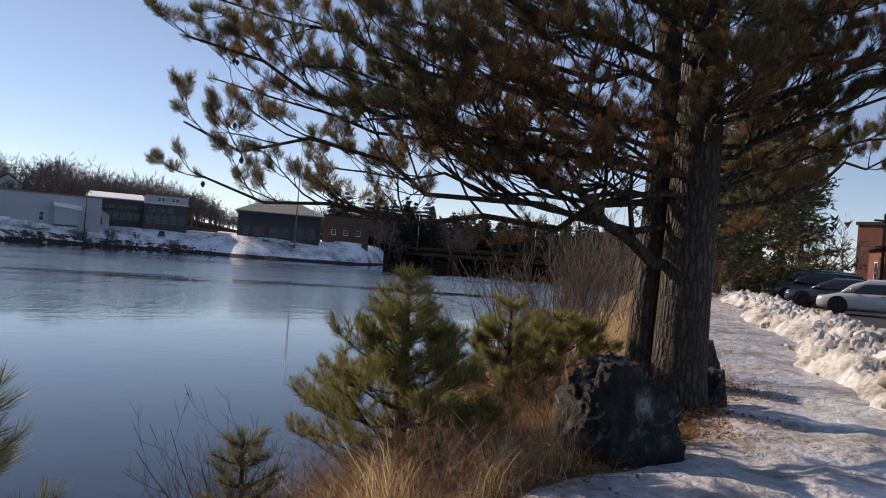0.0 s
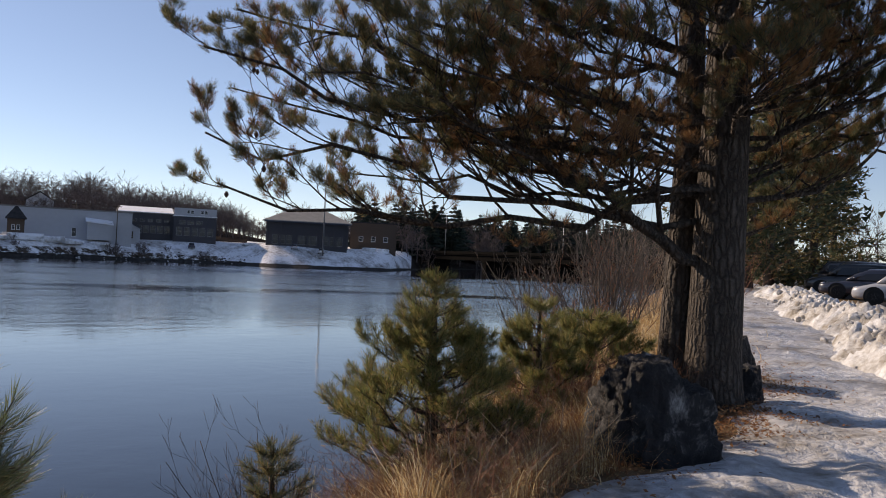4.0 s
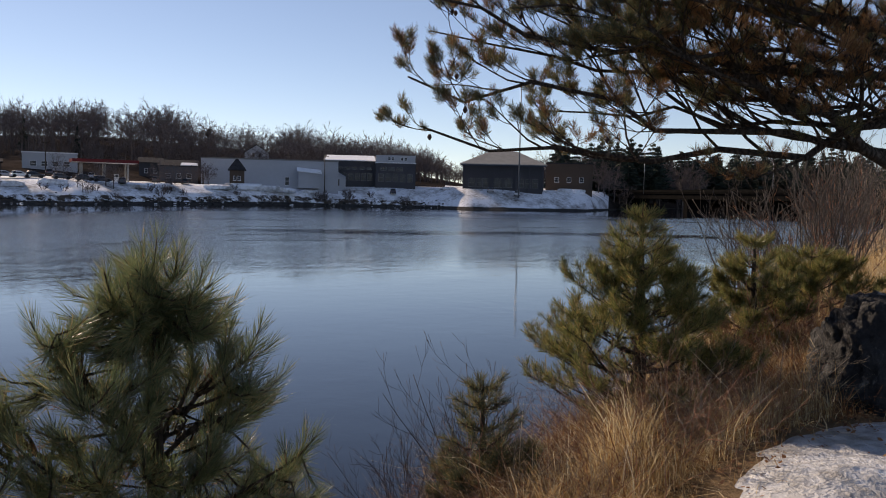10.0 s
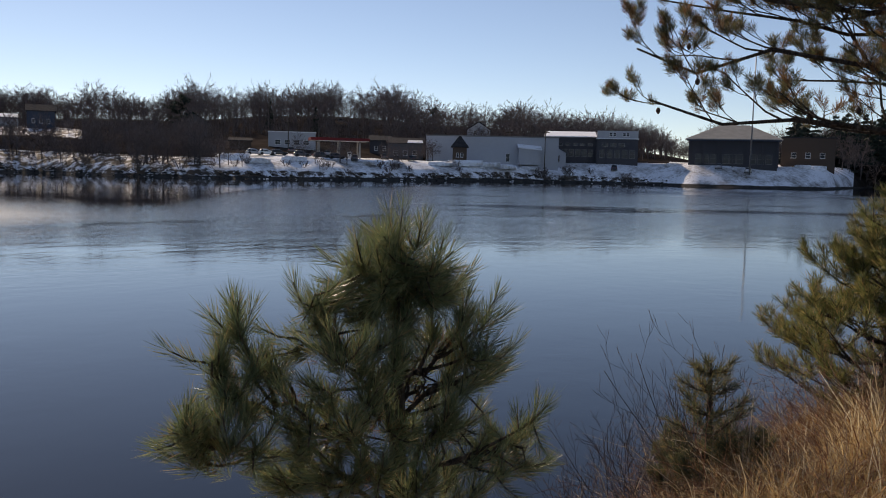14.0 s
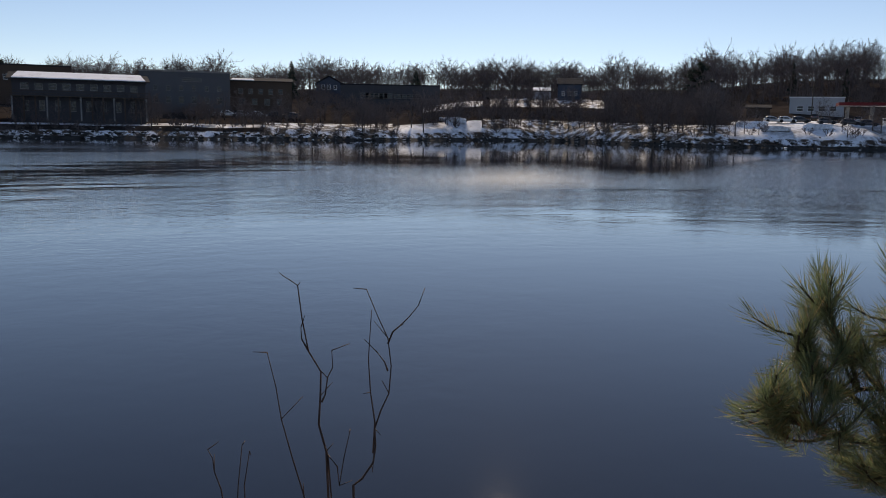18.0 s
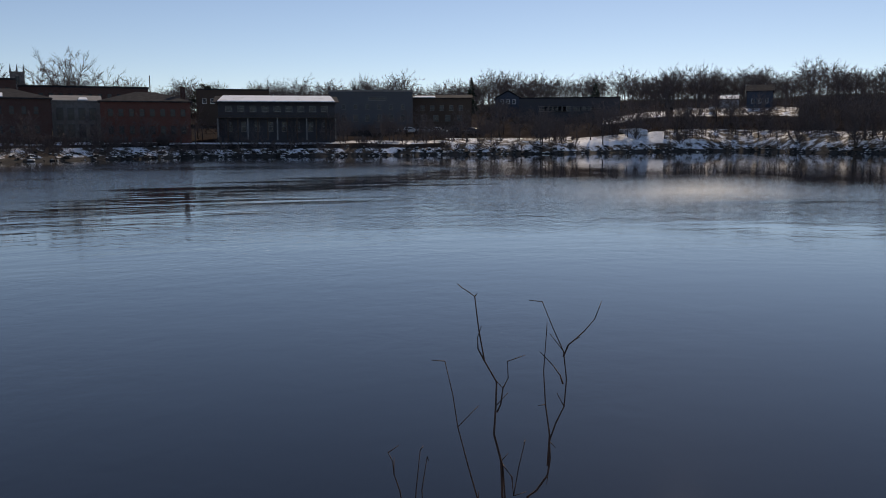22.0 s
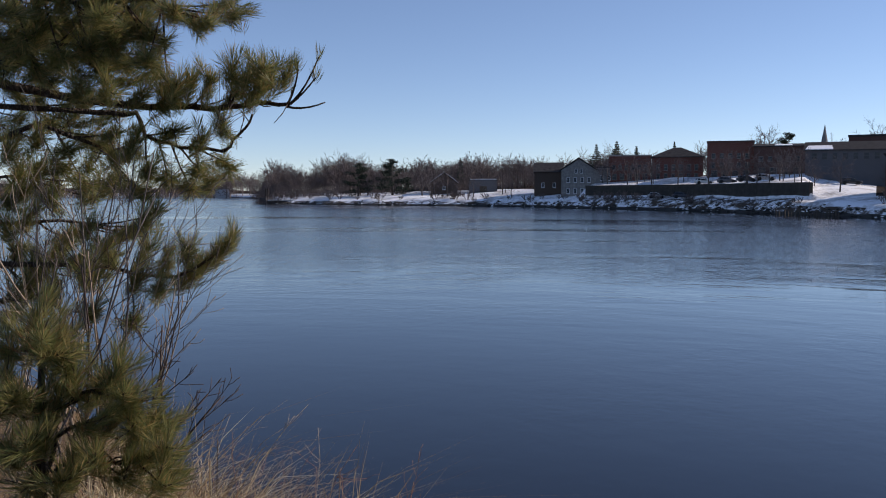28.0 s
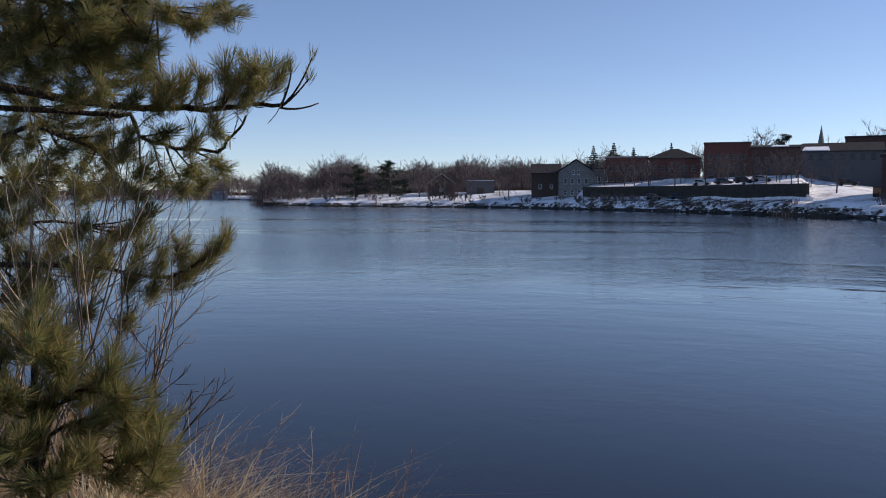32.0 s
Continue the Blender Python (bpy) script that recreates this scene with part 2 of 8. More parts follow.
ASPHALT = mottled("wet_asphalt", (0.025, 0.025, 0.027), (0.07, 0.07, 0.072), 0.8, 0.55, 60, 0.4, 0.008, world_space=True)
ROCK = rock_material()
RIPRAP = mottled("bank_rock", (0.018, 0.017, 0.016), (0.075, 0.07, 0.066), 1.2, 0.95, 9, 0.5, 0.1, spec=0.1)
BARK = bark_material("pine_bark", (0.022, 0.018, 0.016), (0.13, 0.112, 0.098), 15)
BARK_YOUNG = bark_material("young_pine_bark", (0.03, 0.022, 0.016), (0.15, 0.11, 0.08), 40)
BARK_GREY = mottled("bare_bark", (0.045, 0.038, 0.034), (0.15, 0.13, 0.12), 4, 0.9, 20, 0.3, 0.02)
TWIG_DARK = mottled("twig_bark", (0.03, 0.02, 0.018), (0.10, 0.07, 0.06), 8, 0.8, 40, 0.2, 0.004)
TWIG_FAR = mottled("far_branches", (0.098, 0.080, 0.078), (0.205, 0.170, 0.162), 0.3, 1.0, 4, 0.0, spec=0.0)
TWIG_PALE = mottled("pale_twigs", (0.16, 0.12, 0.09), (0.38, 0.31, 0.24), 6, 0.8, 30, 0.0)
RED_TWIG = mottled("red_twigs", (0.14, 0.06, 0.04), (0.32, 0.17, 0.11), 4, 0.9, 20, 0.0)
NEEDLES_OLD = leafy("old_pine_needles", [(0.0, (0.062, 0.086, 0.054)), (0.5, (0.110, 0.125, 0.066)), (0.75, (0.18, 0.155, 0.074)), (1.0, (0.30, 0.20, 0.092))])
NEEDLES = leafy("young_pine_needles", [(0.0, (0.095, 0.118, 0.042)), (0.5, (0.175, 0.185, 0.066)), (0.8, (0.28, 0.245, 0.094)), (1.0, (0.42, 0.27, 0.12))], 0.4, 0.5)
NEEDLES_BLUE = leafy("dark_pine_needles", [(0.0, (0.080, 0.116, 0.060)), (0.6, (0.145, 0.180, 0.088)), (0.85, (0.22, 0.225, 0.108)), (1.0, (0.36, 0.25, 0.13))], 0.35, 0.5)
SPRUCE = leafy("far_conifer", [(0.0, (0.016, 0.026, 0.020)), (1.0, (0.040, 0.055, 0.036))], 0.8, 0.1)
GRASS = leafy("dry_grass_blades", [(0.0, (0.26, 0.15, 0.065)), (0.35, (0.56, 0.36, 0.16)), (0.7, (0.72, 0.54, 0.29)), (1.0, (0.84, 0.74, 0.52))], 0.6, 0.5)
STRAW_DULL = leafy("dull_straw_blades", [(0.0, (0.14, 0.085, 0.040)), (0.5, (0.30, 0.20, 0.10)), (1.0, (0.48, 0.36, 0.22))], 0.6, 0.4)
STRAW = leafy("pale_straw_blades", [(0.0, (0.34, 0.24, 0.12)), (0.5, (0.56, 0.44, 0.26)), (1.0, (0.78, 0.70, 0.50))], 0.6, 0.35)
BROWN_NEEDLES = leafy("browned_pine_needles", [(0.0, (0.13, 0.068, 0.036)), (0.6, (0.24, 0.125, 0.056)), (1.0, (0.35, 0.21, 0.10))], 0.6, 0.35)
DEAD_LEAF = leafy("dead_leaves", [(0.0, (0.14, 0.065, 0.035)), (0.6, (0.30, 0.14, 0.065)), (1.0, (0.46, 0.28, 0.14))], 0.8, 0.35)
BRICK_RED = brick_material("red_brick", (0.19, 0.052, 0.038), (0.14, 0.040, 0.031), (0.20, 0.145, 0.12))
BRICK_DARK = brick_material("dark_brick", (0.115, 0.046, 0.037), (0.082, 0.036, 0.031), (0.14, 0.115, 0.105))
WHITE_WALL = siding_material("white_siding", (0.46, 0.47, 0.50))
GREY_WALL = siding_material("grey_siding", (0.12, 0.124, 0.135))
DARK_WALL = siding_material("dark_siding", (0.078, 0.077, 0.086))
BROWN_WALL = siding_material("brown_siding", (0.105, 0.074, 0.058))
TAN_WALL = siding_material("tan_siding", (0.44, 0.37, 0.27))
BLUE_WALL = siding_material("blue_siding", (0.070, 0.084, 0.115))
STONE_WALL = mottled("grey_stone", (0.13, 0.125, 0.12), (0.32, 0.30, 0.28), 1.5, 0.9, 8, 0.5, 0.03)
CONCRETE = mottled("grey_concrete", (0.20, 0.19, 0.18), (0.38, 0.37, 0.35), 0.8, 0.9, 12, 0.3, 0.01)
DARK_CONCRETE = mottled("stained_concrete", (0.035, 0.032, 0.029), (0.085, 0.078, 0.070), 0.7, 0.95, 10, 0.3, 0.02, spec=0.1)
SHINGLE = mottled("dark_shingles", (0.026, 0.026, 0.029), (0.068, 0.066, 0.069), 1.2, 1.0, 14, 0.4, 0.02, spec=0.03)
METAL_ROOF = mottled("pale_metal_roof", (0.22, 0.21, 0.195), (0.32, 0.305, 0.28), 0.5, 0.8, 12, 0.1, 0.01)
SHINGLE_GREY = mottled("grey_shingles", (0.17, 0.16, 0.155), (0.28, 0.27, 0.26), 1.0, 0.85, 14, 0.4, 0.02)
TRIM = mottled("white_trim", (0.62, 0.62, 0.62), (0.78, 0.78, 0.78), 2, 0.6, 20, 0.0)
RED_PAINT = mottled("red_fascia", (0.13, 0.014, 0.016), (0.20, 0.022, 0.022), 1, 0.5, 15, 0.0)
BRONZE = mottled("bronze_trim", (0.16, 0.155, 0.15), (0.26, 0.25, 0.24), 2, 0.6, 20, 0.0)
GLASS = glass_material("window_glass", (0.018, 0.022, 0.028))
# one near-black tone for the bridge's deck, girders, parapets and piers
BRIDGE_BLACK = mottled("near_black_bridge", (0.006, 0.006, 0.006), (0.016, 0.015, 0.014), 1.0, 1.0, 9, 0.2, 0.01, spec=0.0)
STEEL = mottled("galvanised_steel", (0.30, 0.31, 0.32), (0.45, 0.46, 0.47), 3, 0.45, 30, 0.1, 0.002, metal=0.8)
WOOD_DARK = mottled("weathered_timber", (0.035, 0.028, 0.022), (0.13, 0.105, 0.085), 3, 0.9, 25, 0.4, 0.01)
RUBBER = mottled("tyre_rubber", (0.012, 0.012, 0.012), (0.03, 0.03, 0.03), 6, 0.8, 40, 0.2, 0.004)

# ---- helpers for building ----
EYE, WATER_Z = 1.6, -2.0


def pol(az, d, z=0.0):
    """A place by its bearing (degrees to the left of +y) and distance from the origin."""
    return Vector((-math.sin(radians(az)) * d, math.cos(radians(az)) * d, z))


def lev(d, elev):
    """The height that shows at an elevation from the eye, d metres off."""
    return EYE + d * math.tan(radians(elev))


def spot(az, elev, d):
    c = math.cos(radians(elev)) * d
    return Vector((-math.sin(radians(az)) * c, math.cos(radians(az)) * c, EYE + math.sin(radians(elev)) * d))


class Geo:
    """Vertices and faces on their way into one mesh."""

    def __init__(self):
        self.v, self.f, self.n = [], [], 0

    def add(self, verts, faces):
        verts = np.asarray(verts, float)
        self.v.append(verts)
        n = self.n
        self.f.extend([tuple(i + n for i in q) for q in faces])
        self.n += len(verts)

    def mesh(self, name, mat, smooth=True):
        me = bpy.data.meshes.new(name)
        me.from_pydata(np.concatenate(self.v).tolist() if self.v else [], [], self.f)
        me.materials.append(mat)
        if smooth:
            me.shade_smooth()
        return me

    def box(self, x0, x1, y0, y1, z0, z1):
        self.add([(x, y, z) for z in (z0, z1) for x, y in ((x0, y0), (x1, y0), (x1, y1), (x0, y1))],
                 [(3, 2, 1, 0), (4, 5, 6, 7), (0, 1, 5, 4), (1, 2, 6, 5), (2, 3, 7, 6), (3, 0, 4, 7)])
        return self

    def rod(self, a, b, r, sides=8, r2=None):
        self.tube([a, b], [r, r if r2 is None else r2], sides)
        return self

    def tube(self, pts, radii, sides=5):
        pts = np.asarray([tuple(p) for p in pts], float)
        tan = np.gradient(pts, axis=0)
        tan /= np.linalg.norm(tan, axis=1, keepdims=True) + 1e-9
        if sides == 2:
            w = np.cross(tan, np.random.normal(size=3))
            w *= np.asarray(radii, float)[:, None] / (np.linalg.norm(w, axis=1, keepdims=True) + 1e-9)
            self.add(np.stack([pts - w, pts + w], 1).reshape(-1, 3), [(2 * i, 2 * i + 1, 2 * i + 3, 2 * i + 2) for i in range(len(pts) - 1)])
            return self
        ref = np.array([0.0, 0, 1]) if abs(tan[0][2]) < 0.9 else np.array([1.0, 0, 0])
        a = np.cross(tan, ref)
        a /= np.linalg.norm(a, axis=1, keepdims=True) + 1e-9
        b = np.cross(tan, a)
        ang = np.arange(sides) * 2 * np.pi / sides
        ring = np.cos(ang)[None, :, None] * a[:, None] + np.sin(ang)[None, :, None] * b[:, None]
        v = (pts[:, None] + ring * np.asarray(radii, float)[:, None, None]).reshape(-1, 3)
        f = []
        for i in range(len(pts) - 1):
            for j in range(sides):
                k = (j + 1) % sides
                f.append((i * sides + j, i * sides + k, (i + 1) * sides + k, (i + 1) * sides + j))
        f.append(tuple(range(sides))[::-1])
        f.append(tuple((len(pts) - 1) * sides + j for j in range(sides)))
        self.add(v, f)
        return self


def thing(name, label, category, group="", at=None, kind=""):
    ob = new(name)
    if at is not None:
        ob.matrix_world = at if isinstance(at, Matrix) else Matrix.Translation(at)
    ob.empty_display_size = 0.2
    return tagged(ob, label, category, group, kind)


def part(name, geo, mat, parent, label="", smooth=False, m=None):
    """One mesh under a thing or a part; geo: a Geo, a bmesh or a mesh to share."""
    if isinstance(geo, Geo):
        me = geo.mesh(name, mat, smooth)
    elif isinstance(geo, bpy.types.Mesh):
        me = geo
    else:
        me = bpy.data.meshes.new(name)
        geo.to_mesh(me)
        geo.free()
        me.materials.append(mat)
        if smooth:
            me.shade_smooth()
    ob = new(name, me)
    ob.parent = parent
    if m is not None:
        ob.matrix_basis = m
    return tagged(ob, label)


def single(name, me, label, category, group="", kind="", m=None):
    ob = new(name, me)
    if m is not None:
        ob.matrix_world = m
    return tagged(ob, label, category, group, kind)


def unit(v):
    return v / (np.linalg.norm(v) + 1e-9)


UP = np.array([0.0, 0, 1])


def needles(name, mat, tips, rng, count=40, length=0.11, width=0.004, back=0.12, open_=(0.2, 1.0), up=0.06):
    """Tufts of needles as one mesh: each is a narrow blade that leaves the twig at an angle."""
    p = np.array([t[0] for t in tips])
    d = np.array([unit(t[1]) for t in tips])
    m = len(p)
    p, d = np.repeat(p, count, 0), np.repeat(d, count, 0)
    k = m * count
    u = rng.random((k, 1))
    side = np.cross(d, rng.normal(size=(k, 3)))
    side /= np.linalg.norm(side, axis=1, keepdims=True) + 1e-9
    a = open_[0] + (open_[1] - open_[0]) * (0.35 + 0.65 * u) * rng.random((k, 1)) ** 0.6
    way = d * np.cos(a) + side * np.sin(a)
    base = p - d * back * u
    tip = base + way * length * rng.uniform(0.75, 1.1, (k, 1)) + np.array([0, 0, up * length])
    w = np.cross(way, rng.normal(size=(k, 3)))
    w *= width * 0.5 / (np.linalg.norm(w, axis=1, keepdims=True) + 1e-9)
    mid = base * 0.55 + tip * 0.45 + side * length * 0.03
    v = np.stack([base, mid + w, tip, mid - w], 1).reshape(-1, 3)
    i = np.arange(k)[:, None] * 4 + np.arange(4)[None]
    me = bpy.data.meshes.new(name)
    me.from_pydata(v.tolist(), [], i.tolist())
    me.materials.append(mat)
    return me


def branch(g, tips, p, d, length, r, depth, rng, segs=4, wob=0.12, lift=0.1, kids=4, spread=0.8, shrink=0.55, flat=0.0, sides=5, first=0.25, rmin=0.003, taper=0.45):
    """A limb with its side branches, to the given depth; the ends are gathered in tips."""
    p, d = np.asarray(p, float), unit(np.asarray(d, float))
    pts, ways = [p], [d]
    for _ in range(segs):
        d = unit(d + rng.normal(size=3) * wob + UP * lift / segs)
        p = p + d * length / segs
        pts.append(p)
        ways.append(d)
    g.tube(pts, np.maximum(np.linspace(r, r * taper, segs + 1), rmin), sides)
    tips.append((p, d))
    if depth == 0:
        return
    turn = rng.random() * 6.28
    for k in range(kids):
        t = first + (0.97 - first) * (k + rng.random() * 0.8) / kids
        i = min(int(t * segs), segs - 1)
        q = pts[i] + (pts[i + 1] - pts[i]) * (t * segs - i)
        w = ways[i]
        flatside = unit(np.cross(w, UP) + 1e-6) * (1 if k % 2 else -1)
        turn += 2.4
        e1 = unit(np.cross(w, UP if abs(w[2]) < 0.9 else np.array([1.0, 0, 0])))
        e2 = np.cross(w, e1)
        round_ = e1 * np.cos(turn) + e2 * np.sin(turn)
        side = unit(flatside * flat + round_ * (1 - flat) + UP * 0.15 * flat)
        s = spread * rng.uniform(0.75, 1.2)
        branch(g, tips, q, w * math.cos(s) + side * math.sin(s), length * shrink * (1.15 - 0.6 * t) * rng.uniform(0.75, 1.2), max(r * (1 - (1 - taper) * t) * 0.62, rmin), depth - 1, rng,
               max(segs - 1, 2), wob, lift, kids, spread, shrink, flat, max(sides - 1, 3) if sides > 3 else sides, first, rmin, taper)


def limb(g, tips, a, b, r, rng, sag=0.0, depth=2, kids=7, spread=0.75, shrink=0.34, segs=8, lift=0.35, rmin=0.004, first=0.22, tip_r=0.2):
    """A main limb from a to b that sags in between, with flat sprays of side branches."""
    a, b = np.asarray(a, float), np.asarray(b, float)
    span = np.linalg.norm(b - a)
    pts = []
    for i in range(segs + 1):
        t = i / segs
        q = a + (b - a) * t + UP * -sag * span * math.sin(math.pi * t ** 0.8) + rng.normal(size=3) * span * 0.017 * (0 < i < segs)
        pts.append(q)
    g.tube(pts, np.linspace(r, max(r * tip_r, rmin), segs + 1), 6)
    tips.append((pts[-1], unit(pts[-1] - pts[-2])))
    for k in range(kids):
        t = first + (0.98 - first) * (k + rng.random() * 0.7) / kids
        i = min(int(t * segs), segs - 1)
        q = pts[i] + (pts[i + 1] - pts[i]) * (t * segs - i)
        w = unit(pts[i + 1] - pts[i])
        side = unit(unit(np.cross(w, UP)) * (1 if k % 2 else -1) * rng.uniform(0.6, 1.0) + UP * rng.uniform(-0.15, 0.45))
        s = spread * rng.uniform(0.7, 1.15)
        branch(g, tips, q, w * math.cos(s) + side * math.sin(s), span * shrink * (1.2 - 0.75 * t) * rng.uniform(0.8, 1.2), max(r * (1 - 0.8 * t) * 0.55, rmin), depth - 1, rng,
               4, 0.13, lift, 4, 0.7, 0.5, 0.75, 4, 0.3, rmin)


# ---- the ground and the river ----
SHORE = [(-30, 520), (-6, 450), (1.5, 380), (3.2, 300), (5, 250), (8, 240), (13, 234), (16, 246), (23, 240), (30, 222), (38, 195), (46, 190), (51, 200), (55, 222), (61, 212), (67, 188), (78, 175),
         (89, 170), (98, 158), (104, 147), (111, 171), (117, 200), (122.7, 224), (128, 250), (137, 275), (143.6, 305), (144.6, 620), (150, 1050), (156, 1300), (180, 1500)]
# bearing; heights 5, 12, 13, 45 and 220 m behind the far shore
RISE = [(-30, -0.5, 0, 0, 3, 5), (-6, -0.5, 0, 0, 2, 5), (3, -0.5, 0.5, 0.6, 4, 7), (6, 0.6, 3.5, 3.6, 4.8, 8), (13, 0.7, 3.6, 3.8, 4.6, 8), (16, 0.7, 3.2, 3.5, 5.2, 12), (19, 0.8, 3.3, 3.5, 5.2, 16), (22, 0.9, 2.9, 3.1, 4.8, 19), (25.5, 1.9, 3.1, 3.1, 3.6, 22), (28, 1.4, 3.3, 3.2, 3.6, 23), (31, 0.6, 2.6, 2.7, 4.0, 24),
        (36, 0.7, 2.6, 2.8, 4.4, 25), (41, 0.7, 2.6, 2.9, 5.6, 24), (46, 0.5, 2.0, 2.1, 5.0, 20), (51.5, 0.5, 2.2, 2.3, 8.0, 20), (55, 0.5, 2.4, 2.5, 9.8, 20), (61, 0.8, 2.8, 2.9, 8.6, 20), (67, 0.2, 1.0, 1.1, 4.6, 18), (78, 0.2, 1.0, 1.1, 3.9, 16),
        (89, 0.2, 0.8, 0.9, 2.6, 13), (98, 0, 0.6, 0.7, 1.8, 11), (104, 0, 0.6, 0.7, 2.4, 11), (108.4, 0.1, 0.7, 0.8, 5.4, 11), (108.8, 0.1, 0.7, 3.6, 6.4, 11), (122.4, 0.1, 0.7, 3.6, 6.1, 9),
        (122.9, 0.1, 0.6, 0.7, 3.0, 8), (128, -0.1, 0.7, 0.8, 3.2, 7), (137, -0.4, 0.3, 0.4, 1.8, 4), (143.6, -0.6, 0, 0, 1.0, 3), (150, -1, 0, 0, 1, 9), (180, -1, 0, 0, 1, 9)]
SHORE_T, RISE_T = np.array(SHORE, float).T, np.array(RISE, float).T


def shore(az):
    return float(np.interp(az, SHORE_T[0], SHORE_T[1]))


def along(x, y):
    return 0.259 * x + 0.966 * y


def across(x, y):
    """Metres towards the river from the line of the path's bank."""
    return -0.966 * x + 0.259 * y


def near_z(x, y):
    b, s = across(x, y), along(x, y)
    lip = float(np.interp(s, [-10, -5.5, -2, 1], [0.55, 1.12, 1.2, 0.7]))
    b = 0.7 + (b - lip) * float(np.interp(s, [-10, -4, 0], [3.6, 2.8, 1.15])) if b > lip else min(b, 0.7)
    b += 0.35 * math.sin(s * 0.35 + 1.0) * (1 if abs(s) < 80 else 0)
    lift = 0.0175 * min(max(s - 7, 0), 90)
    drop = float(np.interp(b, [0.7, 1.6, 2.6, 3.6, 4.8, 7, 12], [0, -0.18, -0.5, -1.05, -2.05, -2.8, -4.5]))
    k = min(max((b - 1) / 4, 0), 1)
    wob = 0.06 * noise.noise((x * 0.9, y * 0.9, 0)) + 0.03 * noise.noise((x * 3.1, y * 3.1, 4)) if abs(x) + abs(y) < 70 else 0
    return lift * (1 - k) + drop + wob * (0.35 if b < 0.7 else 1.0)


def far_z(az, q):
    a = [float(np.interp(az, RISE_T[0], RISE_T[i])) for i in range(1, 6)]
    z = float(np.interp(q, [-30, -3, 0, 5, 12, 13, 45, 220, 4000], [-5, -2.7, -2.02, *a, a[4] + 4]))
    return z


def land_z(az, d):
    """The ground beyond the river."""
    return far_z(az, d - shore(az))


def on_land(az, d):
    return pol(az, d, land_z(az, d))


def build_ground():
    azs = [*np.arange(-180, -40, 4.0), *np.arange(-40, 170, 0.5), *np.arange(170, 180, 2.5)]
    near = [0.0] + [0.3 * 1.072 ** k for k in range(77)]
    offs = [-30, -12, -5, -2, -0.6, 0.3, 1.2, 2.2, 3.5, 5, 7, 9.5, 12, 13, 17, 22, 28, 36, 45, 58, 75, 100, 130, 165, 220, 300, 450, 800, 1600, 3600]
    verts, mats = [], []
    rows = len(near) + 6 + len(offs)
    for az in azs:
        sh = shore(az) if -30 <= az <= 180 else 500
        rs = near + list(np.linspace(near[-1], sh - 30, 8)[1:-1]) + [sh + o for o in offs]
        for i, r in enumerate(rs):
            v = pol(az, r)
            b = across(v.x, v.y)
            q = r - sh
            river = -30 <= az <= 180 and b > 5
            if river and q > -31:
                z = far_z(az, q)
                if q > 4:
                    z += 0.35 * noise.noise((v.x * 0.09, v.y * 0.09, 0)) + min(q * 0.004, 0.5) * noise.noise((v.x * 0.02, v.y * 0.02, 7))
                elif q > 0:
                    z += 0.25 * noise.noise((v.x * 0.5, v.y * 0.5, 0))
            elif river:
                z = max(near_z(v.x, v.y), -4.5)
            else:
                z = near_z(v.x, v.y)
                if r > 110:
                    z += 0.012 * (r - 110) if r < 600 else 6
            verts.append((v.x, v.y, z))
    faces, kind = [], []
    n = len(azs)
    for a in range(n):
        c = (a + 1) % n
        for i in range(rows - 1):
            faces.append((a * rows + i, c * rows + i, c * rows + i + 1, a * rows + i + 1) if i else (a * rows, c * rows + 1, a * rows + 1))
            az = azs[a]
            far = i >= len(near) + 5 and -12 <= az <= 165
            q = offs[i - len(near) - 6] if i >= len(near) + 6 else -30
            if not far:
                kind.append(0)
            elif az < 3.5 and q > 0.3:
                kind.append(2)
            elif 44 < az < 75 and 3 < q < 15 and not 60 < az < 66.5:
                kind.append(4)
            elif 44 < az < 75 and 15 <= q < 70 and not (52 < az < 60 and q > 34) and not 60 < az < 66.5:
                kind.append(2)
            elif 66 < az < 93 and 0.3 < q < 13:
                kind.append(3 if q < 1 else 4 if q < 3 else 2 if q < 5.5 else 1)
            elif 92 < az < 104 and 0.3 < q < 12:
                kind.append(3 if q < 1 else 4 if q < 4 else 2)
            elif (92 < az < 104 or 109.2 < az < 123) and 3 < q < 12:
                kind.append(4)
            elif (64 < az < 92 and 12 < q) or (92 <= az < 105 and 20 < q) or (44 < az <= 64 and 12 < q < 36) or (44 < az < 51 and q > 9):
                kind.append(2)
            elif 52 < az < 60 and 3 < q < 60:
                kind.append(4)
            elif 3 < q < (26 if 14 < az < 46 else 50):
                kind.append(1)
            elif q <= 0.3:
                kind.append(3)
            elif q <= 3:
                kind.append(1 if 3 < az < 16 else 4)
            else:
                kind.append(2)
    me = bpy.data.meshes.new("ground")
    me.from_pydata(verts, [], faces)
    for m in (LITTER, SNOW_FAR, WOODS, RIPRAP, SNOW_BRUSHY):
        me.materials.append(m)
    me.polygons.foreach_set("material_index", kind)
    me.shade_smooth()
    single("ground", me, "river banks with brown leaf litter and old snow", "ground", kind="structure")


build_ground()

